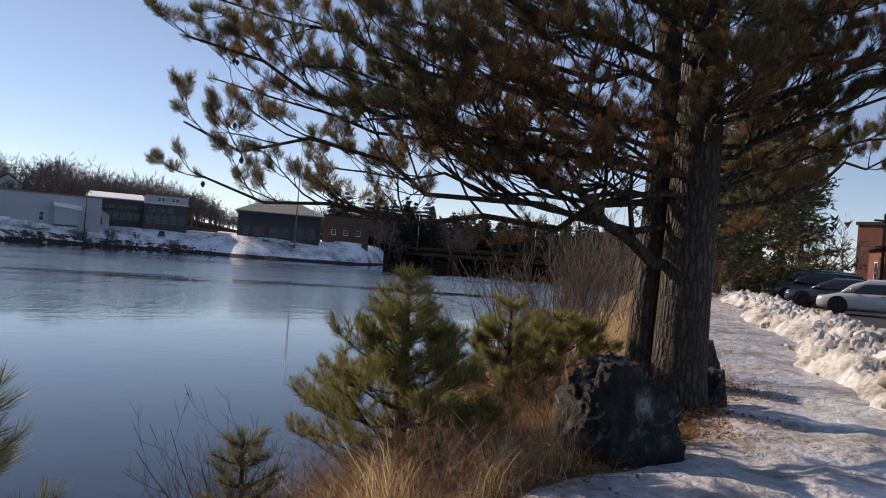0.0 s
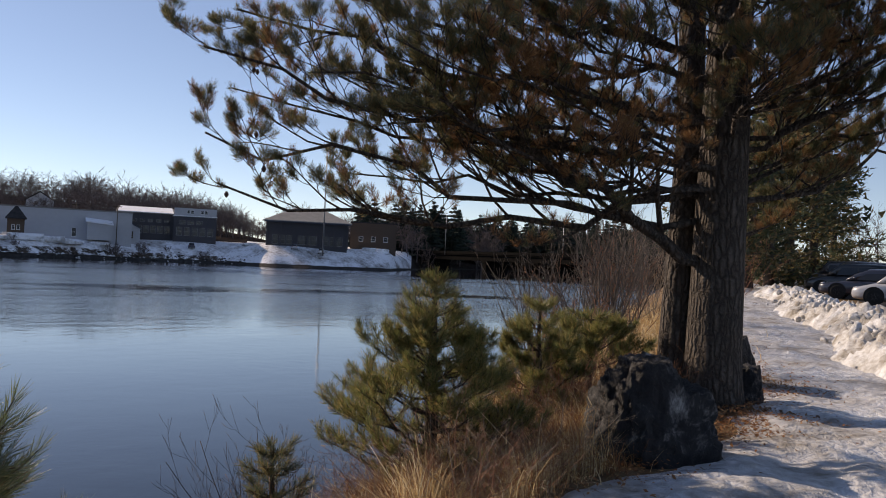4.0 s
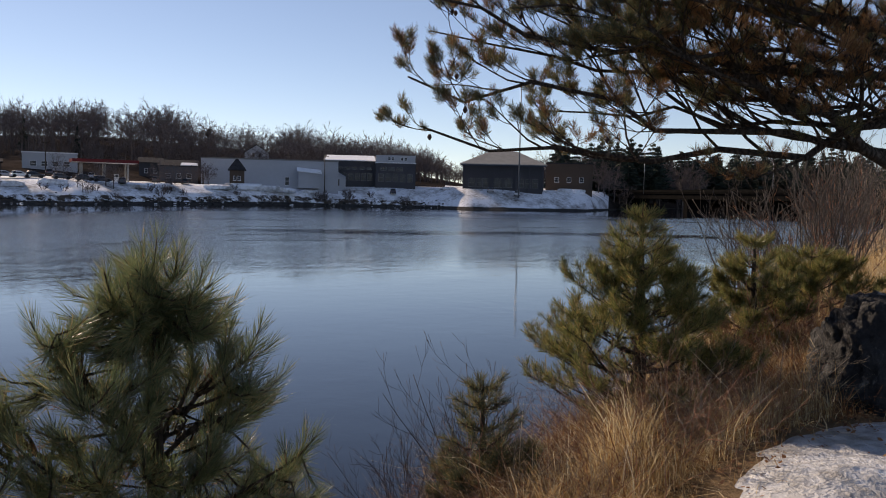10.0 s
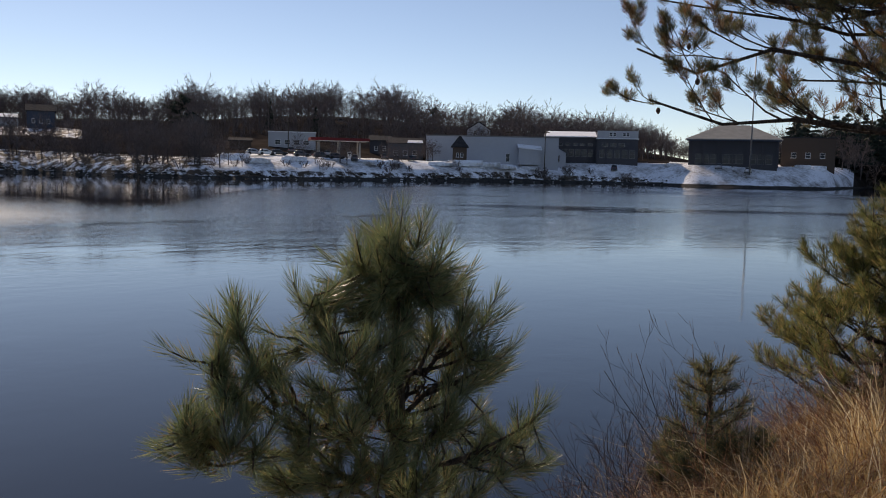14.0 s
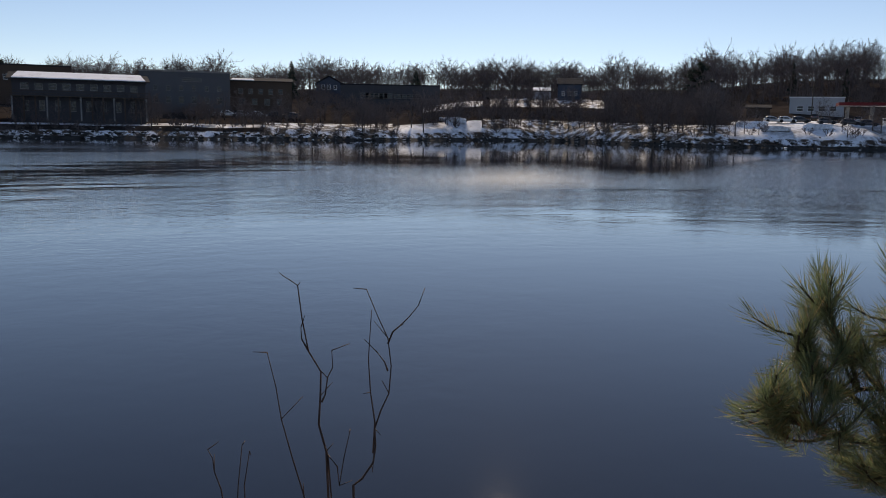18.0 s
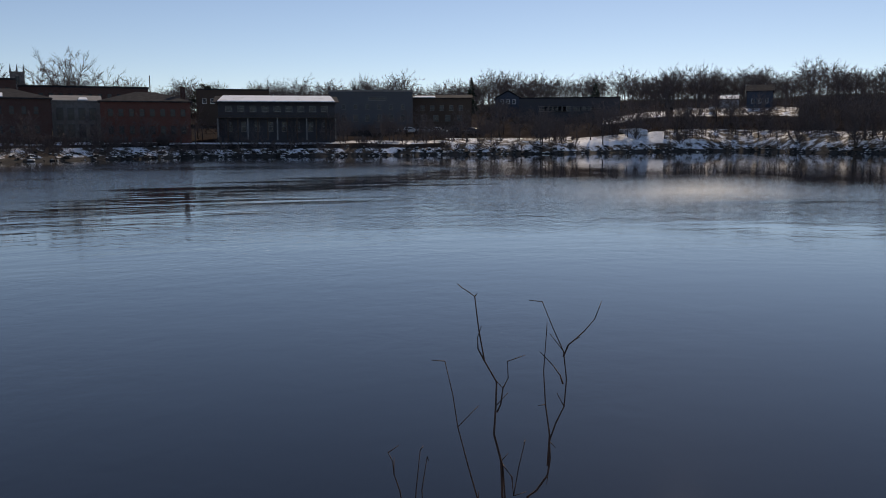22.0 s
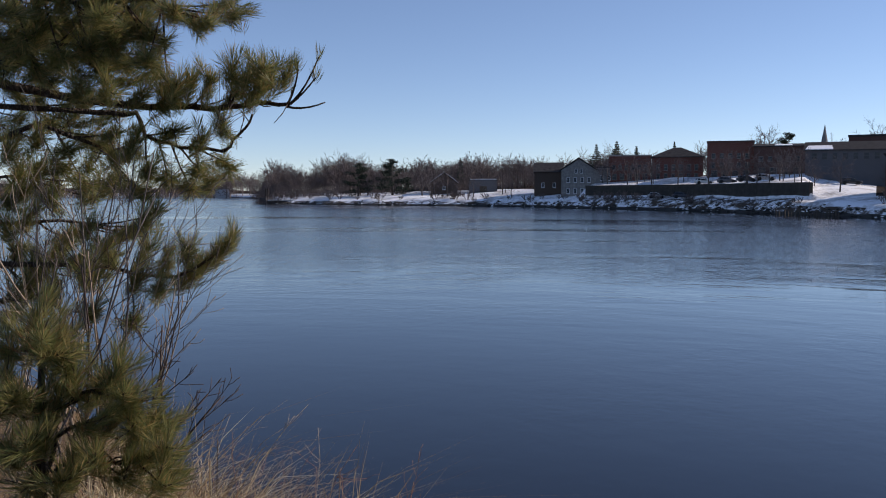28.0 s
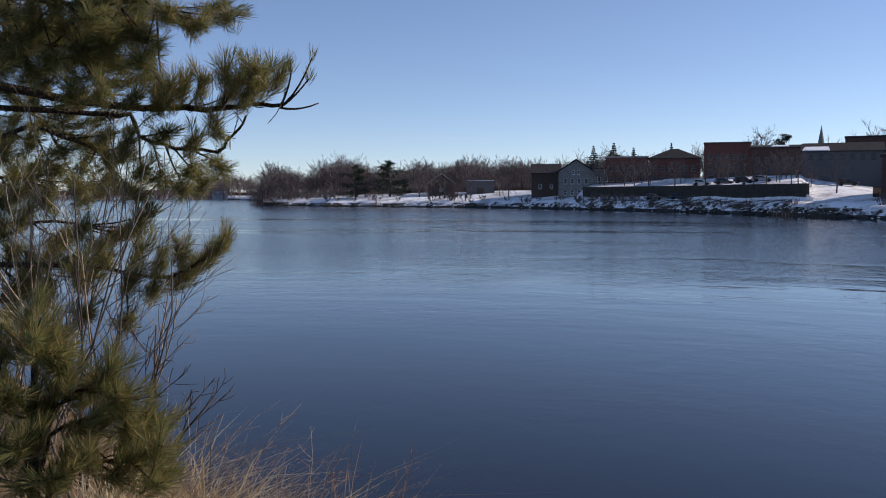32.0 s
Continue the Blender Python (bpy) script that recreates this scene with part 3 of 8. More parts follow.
def build_water():
    """The river's surface; the strip along the far shore lies in the lee."""
    verts, lee, faces = [(0.0, 0.0, WATER_Z)], [0.0], []
    step, rings = 3, 12
    for a in range(0, 360, step):
        sh = shore(a) if 5 < a <= 180 else 225.0
        w = float(np.interp(a, [0, 30, 42, 48, 54, 62, 68, 76, 90, 180], [40, 42, 70, 116, 132, 128, 104, 58, 18, 18]))
        for r, k in zip((4, 12, 25, 40, sh - w - 26, sh - w - 12, sh - w, sh - w / 2, sh, sh + 6, 1700, 3900), (0, 0, 0, 0, 0, 0.35, 0.95, 1, 1, 1, 0, 0)):
            verts.append(tuple(pol(a, r, WATER_Z)))
            lee.append(k)
    n = 360 // step
    for i in range(n):
        p, q = 1 + i * rings, 1 + (i + 1) % n * rings
        faces.append((0, p, q))
        faces += [(p + k, p + k + 1, q + k + 1, q + k) for k in range(rings - 1)]
    me = bpy.data.meshes.new("water")
    me.from_pydata(verts, [], faces)
    me.attributes.new("lee", "FLOAT", "POINT").data.foreach_set("value", lee)
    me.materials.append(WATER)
    single("water", me, "calm dark blue river with faint ripples", "river", kind="structure")


build_water()


def strip(name, mat, left, right, lift, label, category, n_s=160, n_w=26, bumps=0.03, s0=2.0, s1=60.0, kind="structure", edge=0.12):
    """A sheet laid over the near ground between two offsets from the bank line, thinning out at its ragged edges."""
    g = Geo()
    v = []
    for i in range(n_s + 1):
        s = s0 + (s1 - s0) * (i / n_s) ** 1.6
        l, r = left(s), right(s)
        for j in range(n_w + 1):
            t = j / n_w
            jag = (0.22 * noise.noise((s * 1.3, j * 0.0, 3)) + 0.12 * noise.noise((s * 5.1, 0, 3))) * (1 - t) + 0.22 * noise.noise((s * 1.1, 9, 1)) * t
            b = l + (r - l) * t + jag
            x, y = 0.259 * s - 0.966 * b, 0.966 * s + 0.259 * b
            rim = min(1, t / edge, (1 - t) / edge)
            z = near_z(x, y) + lift * rim ** 0.5 - 0.03 * (1 - rim) + bumps * noise.noise((x * 1.6, y * 1.6, 2)) * rim + bumps * 0.5 * noise.noise((x * 5, y * 5, 2)) * rim
            v.append((x, y, z))
    f = [(i * (n_w + 1) + j, i * (n_w + 1) + j + 1, (i + 1) * (n_w + 1) + j + 1, (i + 1) * (n_w + 1) + j) for i in range(n_s) for j in range(n_w)]
    g.add(v, f)
    return single(name, g.mesh(name, mat), label, category, kind=kind)


def path_edge(s):
    return float(np.interp(s, [-9, -3, 0.3, 2, 4, 5.5, 6.2, 6.6, 7.2, 8, 11, 14, 40], [-2.2, -1.9, 0.5, 1.35, 1.1, 1.05, 0.8, 0.6, 0.15, -0.15, -0.75, -0.8, -0.9]))


strip("parking_lot", ASPHALT, lambda s: -4.6 - 0.02 * s, lambda s: -45, 0.035, "dark wet asphalt parking lot beside the snow bank", "road", 80, 12, 0.0, -30, 80)
strip("pavement", SNOW_PATH, path_edge, lambda s: -4.9, 0.07, "trodden icy snow path under the pine", "path", 420, 60, 0.075, -14, 62)

# ---- near things on the bank ----
def lump(rx, ry, rz, seed, cuts=4, rough=0.25, freq=1.6, flat=0.35):
    """A faceted, uneven stone."""
    bm = bmesh.new()
    bmesh.ops.create_icosphere(bm, subdivisions=cuts, radius=1.0)
    r2 = np.random.default_rng(int(seed * 10))
    planes = [(Vector(unit(r2.normal(size=3)).tolist()), r2.uniform(0.70, 0.88)) for _ in range(14)]
    for v in bm.verts:
        p = v.co.copy()
        for n, k in planes:
            over = p.dot(n) - k
            if over > 0:
                p -= n * over * 0.93
        p *= 1.12
        d = 1 + rough * noise.noise(p * freq + Vector((seed, 0, 0))) + rough * 0.4 * noise.noise(p * freq * 2.7 + Vector((0, seed, 0)))
        d += rough * 0.16 * noise.noise(p * freq * 8 + Vector((0, 0, seed)))
        q = p * d
        q.x, q.y = max(min(q.x, 0.86), -0.88), max(min(q.y, 0.85), -0.85)
        q.z = max(min(q.z, 0.80), -flat)
        v.co = Vector((q.x * rx, q.y * ry, q.z * rz))
    return bm


def boulder(name, x, y, rx, ry, rz, turn, seed, label, sink=0.3):
    bm = lump(rx, ry, rz, seed, 6 if rx > 0.5 else 5, 0.24, 1.9)
    for v in bm.verts:
        k = 1.08 - 0.22 * (v.co.z / rz + 0.35)
        v.co.x, v.co.y = v.co.x * k, v.co.y * k
        q = v.co / rx
        v.co *= 1 + 0.075 * noise.noise(q * 3.6 + Vector((seed, 0, 0))) - 0.10 * abs(noise.noise(q * 6.5)) + 0.035 * noise.noise(q * 15)
    me = bpy.data.meshes.new(name)
    bm.to_mesh(me)
    bm.free()
    me.materials.append(ROCK)
    me.shade_smooth()
    return single(name, me, label, "boulder", m=pose(x, y, near_z(x, y) + rz * sink, 0, 0, turn))


boulder("boulder", 1.68, 7.45, 0.60, 0.54, 0.80, 12, 3.0, "large dark grey boulder with pale quartz streaks beside the pine", 0.24)
boulder("boulder", 3.75, 11.6, 0.36, 0.34, 0.62, 30, 7.0, "small dark boulder behind the pine trunk", 0.3)
boulder("boulder", 3.45, 10.4, 0.30, 0.26, 0.42, -20, 11.0, "small dark boulder behind the pine trunk", 0.3)


def spread_tips(tips, rng, share):
    """Parts the tufts into green ones and browned ones, in patches."""
    green, brown = [], []
    for t in tips:
        k = noise.noise(Vector(t[0]) * 0.8) * 0.5 + rng.random() * 0.6
        (brown if k > 1 - share - 0.35 else green).append(t)
    return green, brown


def big_pine():
    rng = np.random.default_rng(5)
    base = Vector((3.0, 10.0, near_z(3.0, 10.0) - 0.1))
    tree = thing("pine_tree", "tall pine with two trunks and browned needles on the bank", "tree", at=base)
    o = np.array(base)
    g = Geo()
    hs = [0, 0.25, 0.7, 1.6, 3, 5, 7.5, 10, 13]
    lean = [(-0.02 + 0.012 * h, 0.0) for h in hs]
    g.tube([(lx, ly, h) for h, (lx, ly) in zip(hs, lean)], [0.44, 0.36, 0.32, 0.30, 0.28, 0.24, 0.19, 0.12, 0.03], 20)
    part("trunk", g, BARK, tree, smooth=True)
    g = Geo()
    g.tube([(-0.36, 0.35, 0), (-0.36, 0.36, 0.5), (-0.33, 0.38, 1.6), (-0.28, 0.40, 3.2), (-0.32, 0.42, 5.5), (-0.30, 0.5, 9), (-0.3, 0.5, 12)], [0.26, 0.22, 0.19, 0.17, 0.15, 0.10, 0.03], 14)
    part("trunk", g, BARK, tree, smooth=True)
    tips = []
    # height on the trunk; bearing, elevation and distance of the end; radius; sag
    MAIN = [
        (2.75, 16.3, 4.4, 8.6, 0.085, 0.16), (2.3, 17.2, 7.6, 8.4, 0.075, 0.07), (2.9, 17.6, 13.0, 8.3, 0.085, 0.10), (2.5, 15.8, 10.6, 9.4, 0.06, 0.06),
        (3.5, 15.6, 15.5, 8.9, 0.08, 0.08), (3.9, 12.0, 17.5, 8.4, 0.07, 0.06), (3.2, 10.5, 12.0, 7.4, 0.06, 0.07), (2.7, 8.5, 5.6, 9.6, 0.06, 0.05), (4.4, 16.5, 21.0, 9.0, 0.08, 0.05),
        (2.6, 4.5, 9.0, 7.6, 0.055, 0.05), (3.4, 5.0, 14.5, 7.0, 0.055, 0.05), (4.2, 4.0, 19.0, 7.2, 0.06, 0.03), (2.6, 1.5, 7.0, 10.6, 0.05, 0.05), (2.9, -2.0, 12.5, 7.4, 0.05, 0.04),
        (3.8, -3.0, 17.0, 7.6, 0.05, 0.03), (2.7, -4.5, 8.2, 12.0, 0.05, 0.03), (4.8, 9.0, 24.0, 8.2, 0.07, 0.04), (4.6, -6.0, 21.0, 7.6, 0.05, 0.02), (3.0, -8.0, 11.0, 12.5, 0.05, 0.03),
        (2.4, -28.0, 8.2, 12.0, 0.075, 0.05), (3.0, -27.5, 12.5, 10.5, 0.065, 0.05), (3.7, -25.5, 16.0, 9.2, 0.06, 0.04), (4.3, -29.5, 18.5, 10.0, 0.06, 0.03), (2.7, -23.0, 11.0, 13.0, 0.05, 0.04),
        (3.3, -20.0, 14.0, 7.6, 0.05, 0.03), (5.0, -24.0, 23.0, 9.0, 0.06, 0.02), (5.2, -12.0, 24.0, 7.4, 0.06, 0.02), (4.0, -17.0, 18.0, 7.4, 0.05, 0.02), (3.4, -30.5, 15.5, 9.0, 0.055, 0.03), (4.6, -21.5, 20.5, 8.0, 0.05, 0.02), (2.8, -31.0, 10.5, 12.0, 0.055, 0.03), (4.9, -31.0, 22.0, 9.5, 0.055, 0.02), (1.95, -20.5, 4.6, 12.8, 0.045, 0.04), (3.1, -33.0, 13.5, 10.5, 0.055, 0.04), (3.6, -32.5, 17.0, 9.5, 0.055, 0.03), (2.6, -25.0, 9.0, 11.5, 0.05, 0.05), (4.0, -27.0, 18.5, 8.6, 0.055, 0.03),
        (3.4, -22.5, 14.5, 8.8, 0.05, 0.03), (4.7, -33.5, 20.5, 9.2, 0.055, 0.02), (1.75, 3.5, 10.8, 8.3, 0.125, -0.03)]
    for h, az, el, d, r, sag in MAIN:
        g = Geo()
        end = np.array(spot(az, el, d)) - o
        limb(g, tips, (0.0, 0.05, h), end, r * 0.66, rng, sag * 0.45, 3, 14, 0.85, 0.26, 9, 0.5)
        part("limb", g, BARK, tree, smooth=True)
    for k in range(16):
        g = Geo()
        h, a = 5.4 + k * 0.45, k * 2.4
        le = 3.8 - k * 0.18
        limb(g, tips, (0, 0, h), (math.cos(a) * le, math.sin(a) * le, h + 0.5), 0.06, rng, 0.05, 2, 8, 0.7, 0.4, 6)
        part("limb", g, BARK, tree, smooth=True)
    tips = [(p, unit(unit(d) + UP * 0.45)) for p, d in tips if rng.random() < (0.95 if p[0] < -2.0 else 0.66)]
    green, brown = spread_tips(tips, rng, 0.24)
    part("needles", needles("needles", NEEDLES_OLD, green, rng, 84, 0.077, 0.0034, 0.09, (0.6, 1.3), 0.3), None, tree)
    part("needles", needles("needles", BROWN_NEEDLES, brown, rng, 80, 0.074, 0.0034, 0.09, (0.6, 1.3), 0.3), None, tree, "browned needles")
    cones = Geo()
    for p, d in tips[::120]:
        q = p - unit(d) * 0.12 - UP * 0.03
        cones.tube([q + UP * 0.03, q, q - UP * 0.03], [0.012, 0.026, 0.008], 5)
    tagged(part("cone_cluster", cones, TWIG_DARK, tree, smooth=True), kind="stuff")


big_pine()


def young_pine(x, y, top, width, seed, label, mat=NEEDLES, whorls=7, count=44, length=0.10, density=5, name="young_pine", wid=0.0045, sink=0.0, taper=0.75):
    rng = np.random.default_rng(seed)
    z0 = near_z(x, y) - sink
    h = top - z0
    tree = thing(name, label, "tree", "young pines on the bank", at=(x, y, z0))
    g = Geo()
    g.tube([(0, 0, 0), (0.02, 0, h * 0.35), (0, 0.02, h * 0.7), (0, 0, h - 0.04)], [0.035 * h, 0.028 * h, 0.016 * h, 0.006], 8)
    part("trunk", g, BARK_YOUNG, tree, smooth=True)
    tips = [(np.array([0, 0, h - 0.04]), UP)]
    for k in range(whorls):
        t = (k + 0.6) / whorls
        hz = h * (0.02 + 0.94 * t)
        le = width * (1 - t) ** taper + 0.10
        for j in range(density):
            a = j * 6.283 / density + k * 0.7 + rng.normal() * 0.2
            l = le * rng.uniform(0.8, 1.12)
            end = np.array([math.cos(a) * l, math.sin(a) * l, hz + l * rng.uniform(0.25, 0.6)])
            g = Geo()
            limb(g, tips, (0, 0, hz), end, 0.006 + 0.010 * l, rng, 0.06, 2 if l > 0.35 else 1, 6 if l > 0.3 else 3, 0.75, 0.42, 5, 0.5, 0.003, 0.35)
            part("limb", g, BARK_YOUNG, tree, smooth=True)
    part("needles", needles("needles", mat, tips, rng, count, length, wid, 0.16), None, tree)
    return tree


young_pine(-0.20, 7.2, 1.56, 0.92, 21, "bushy young pine with yellow-green needles on the bank", whorls=13, density=6, length=0.086, count=40, wid=0.0034, taper=0.95)
young_pine(0.85, 8.9, 1.30, 0.55, 22, "young pine half hidden behind a bushier one", whorls=6)
young_pine(1.6, 10.3, 1.10, 0.75, 23, "low young pine among dry shrubs", whorls=5)
young_pine(-1.22, 5.85, 0.33, 0.36, 24, "small dark pine seedling among dry grass", NEEDLES_OLD, 7, 56, length=0.085, wid=0.0030)



def curve(a, b, rng, lift=0.2, n=4):
    """A twig that leaves a and turns up towards b."""
    mid = (a + b) / 2 - UP * lift * np.linalg.norm(b - a) * 0.5 + rng.normal(size=3) * 0.012
    return [a * (1 - t) ** 2 + mid * 2 * t * (1 - t) + b * t * t for t in np.linspace(0, 1, n + 1)]


def tufted_pine(name, label, base, trunk, radii, limbs, seed, mat, count=110, length=0.11, wid=0.0024, back=0.17, side=2, open_=(0.25, 0.85), dead=6, drop=0.0):
    """A pine with brush-like shoots. Each limb: share of the trunk, radius, its line and its shoots as bearing, elevation and distance."""
    rng = np.random.default_rng(seed)
    tree = thing(name, label, "tree", "pines on the bank", at=base)
    o = np.array(base)
    g = Geo()
    tp = [np.array(p) - o for p in trunk]
    g.tube(tp, radii, 10)
    part("trunk", g, BARK_YOUNG, tree, smooth=True)
    tips, old = [], []
    for share, r, line, shoots in limbs:
        k = share * (len(tp) - 1)
        i = min(int(k), len(tp) - 2)
        pts = [tp[i] + (tp[i + 1] - tp[i]) * (k - i)] + [np.array(spot(*q)) - o for q in line]
        fine = []
        for a, b in zip(pts, pts[1:]):
            fine += [a + (b - a) * t + rng.normal(size=3) * 0.006 for t in (0, 0.34, 0.67)]
        fine.append(pts[-1])
        g = Geo()
        g.tube(fine, np.linspace(r * 0.72, max(r * 0.26, 0.005), len(fine)), 7)
        for s in shoots:
            b = np.array(spot(*s)) - o - UP * drop
            far = [np.linalg.norm(b - q) + 0.10 * n / len(fine) for n, q in enumerate(fine)]
            n = int(np.argmin(far))
            n = max(n - 1 - int(0.12 / (np.linalg.norm(fine[n] - fine[n - 1]) + 0.02)), 0) if n else 0
            tw = curve(fine[n], b, rng)
            g.tube(tw, np.linspace(min(r * 0.55, 0.007), 0.0022, len(tw)), 5)
            d = unit(unit(tw[-1] - tw[-2]) + UP * 0.35)
            tips.append((b, d))
            for _ in range(side):
                q = tw[-2] + (tw[-1] - tw[-2]) * rng.random()
                e = q + unit(d * 0.9 + rng.normal(size=3) * 0.75) * rng.uniform(0.05, 0.11)
                g.tube([q, (q + e) / 2 - UP * 0.008, e], [0.003, 0.0024, 0.0016], 4)
                tips.append((e, unit(e - q + UP * 0.03)))
            if rng.random() < 0.5:
                old.append((tw[-2], d))
        for _ in range(dead):
            q = fine[rng.integers(1, len(fine))]
            w = unit(rng.normal(size=3) + UP * -0.2)
            e = q + w * rng.uniform(0.04, 0.07 + r * 4)
            g.tube([q, (q + e) / 2 + rng.normal(size=3) * 0.012, e], [0.004, 0.003, 0.002], 4)
        part("limb", g, BARK_YOUNG, tree, smooth=True)
    part("needles", needles("needles", mat, tips, rng, count, length, wid, back, open_), None, tree)
    part("needles", needles("needles", DEAD_LEAF, old, rng, 30, length * 0.9, wid, 0.1, (0.5, 1.3)), None, tree, "old brown needles")
    return tree


NEAR_LIMBS = [
    (1.0, 0.012, [(32.6, -9.4, 2.44), (32.7, -6.5, 2.38)],
     [(33.0, -5.5, 2.29), (31.6, -5.6, 2.36), (34.3, -5.6, 2.44), (35.4, -7.0, 2.31), (30.5, -7.0, 2.38), (33.0, -7.2, 2.46), (34.5, -8.7, 2.32), (31.4, -8.8, 2.41), (29.6, -8.8, 2.48), (36.1, -8.3, 2.35), (32.3, -10.9, 2.42)]),
    (0.62, 0.011, [(35.5, -13.6, 2.46), (38.0, -11.0, 2.31)],
     [(38.3, -8.8, 2.22), (38.9, -9.8, 2.29), (37.0, -10.5, 2.37), (39.6, -11.6, 2.24), (37.7, -11.4, 2.32), (36.7, -12.0, 2.4)]),
    (0.4, 0.012, [(38.1, -16.5, 2.47), (40.5, -15.9, 2.34), (42.8, -12.0, 2.21)],
     [(43.3, -10.9, 2.12), (43.5, -11.3, 2.19), (41.3, -13.2, 2.27), (42.3, -13.8, 2.14), (40.5, -13.8, 2.22)]),
    (0.36, 0.01, [(40.4, -16.8, 2.42), (43.0, -15.9, 2.3), (44.2, -14.4, 2.16)],
     [(44.7, -13.1, 2.12), (44.3, -13.5, 2.15), (44.1, -13.8, 2.22), (43.8, -15.2, 2.1), (42.3, -16.1, 2.17)]),
    (0.2, 0.012, [(38.8, -18.9, 2.41), (43.3, -18.8, 2.26), (45.6, -17.6, 2.11)],
     [(46.7, -16.9, 2.03), (45.6, -16.6, 2.1), (44.6, -17.5, 2.16), (43.5, -18.2, 2.05), (46.4, -18.5, 2.11), (45.0, -19.2, 2.19), (41.9, -18.3, 2.07)]),
    (0.7, 0.011, [(30.8, -14.1, 2.41), (29.1, -11.9, 2.42)],
     [(27.5, -10.5, 2.32), (28.6, -10.3, 2.4), (29.4, -11.4, 2.47), (27.7, -12.4, 2.34), (30.5, -11.2, 2.41)]),
    (0.6, 0.01, [(30.4, -15.1, 2.41), (28.2, -14.1, 2.47)],
     [(26.7, -13.2, 2.36), (27.4, -14.0, 2.44), (29.0, -13.7, 2.53), (28.6, -15.1, 2.38), (29.9, -14.3, 2.46)]),
    (0.35, 0.01, [(31.2, -18.9, 2.41), (29.7, -17.6, 2.42)],
     [(29.3, -16.3, 2.32), (30.1, -17.0, 2.39), (28.5, -17.1, 2.48)]),
    (0.18, 0.011, [(30.2, -19.9, 2.41), (26.2, -18.9, 2.46), (24.4, -17.6, 2.51)],
     [(23.8, -16.7, 2.41), (24.9, -18.0, 2.49), (26.4, -17.8, 2.58), (27.5, -19.0, 2.43), (23.9, -19.3, 2.51), (28.9, -19.6, 2.59), (25.5, -20.0, 2.45)]),
    (0.55, 0.01, [(33.7, -15.1, 2.46), (35.5, -14.2, 2.17)],
     [(37.0, -13.0, 2.08), (35.4, -14.0, 2.15), (34.5, -12.2, 2.22), (37.8, -14.9, 2.1), (33.0, -13.1, 2.17)]),
    (0.5, 0.01, [(32.3, -15.7, 2.47), (30.7, -15.1, 2.61)],
     [(31.3, -12.7, 2.51), (32.2, -14.1, 2.59), (30.7, -15.8, 2.68), (33.0, -11.4, 2.53), (34.4, -14.4, 2.61)]),
    (0.28, 0.01, [(35.3, -18.4, 2.47), (38.1, -17.6, 2.21)],
     [(39.0, -16.4, 2.12), (40.0, -17.2, 2.2), (37.3, -16.4, 2.27), (35.9, -17.4, 2.15), (39.8, -18.7, 2.21), (36.9, -18.6, 2.28)]),
    (0.12, 0.01, [(33.6, -20.9, 2.42), (36.5, -20.7, 2.26)],
     [(35.2, -19.4, 2.17), (36.9, -20.0, 2.25), (38.9, -19.9, 2.32), (33.7, -19.8, 2.18), (40.4, -20.1, 2.27), (41.9, -20.0, 2.34), (36.5, -20.9, 2.21)]),
    (0.14, 0.01, [(31.8, -20.8, 2.42), (30.3, -20.6, 2.41)],
     [(31.5, -19.9, 2.32), (30.3, -19.3, 2.39), (29.2, -20.6, 2.47), (32.2, -20.9, 2.33), (27.5, -20.9, 2.41)]),
    (0.48, 0.009, [(33.1, -16.7, 2.47), (34.5, -16.8, 2.32)],
     [(34.5, -15.9, 2.22), (33.5, -17.5, 2.3), (32.0, -17.2, 2.37), (35.5, -16.6, 2.24)]),]
for k in range(20):
    a, q = k * 2.4, math.sqrt((k + 0.5) / 20)
    NEAR_LIMBS[0][3].append((33.2 + 3.7 * q * math.cos(a), -8.3 + 2.7 * q * math.sin(a), 2.26 + 0.27 * ((k * 7) % 20) / 20))
nb = Vector((-1.25, 1.95, 0))
nb.z = near_z(nb.x, nb.y) - 0.05
tufted_pine("young_pine", "bushy young pine with long dark green needles close to the path", nb,
            [nb, (-1.25, 1.95, 0.45), (-1.26, 1.96, 0.8), (-1.28, 1.98, 1.05), (-1.29, 2.0, 1.3)], [0.034, 0.030, 0.024, 0.018, 0.010], NEAR_LIMBS, 31, NEEDLES_BLUE, 105, 0.067, 0.0015, 0.11, 4, (0.25, 0.85), 8, 0.014)

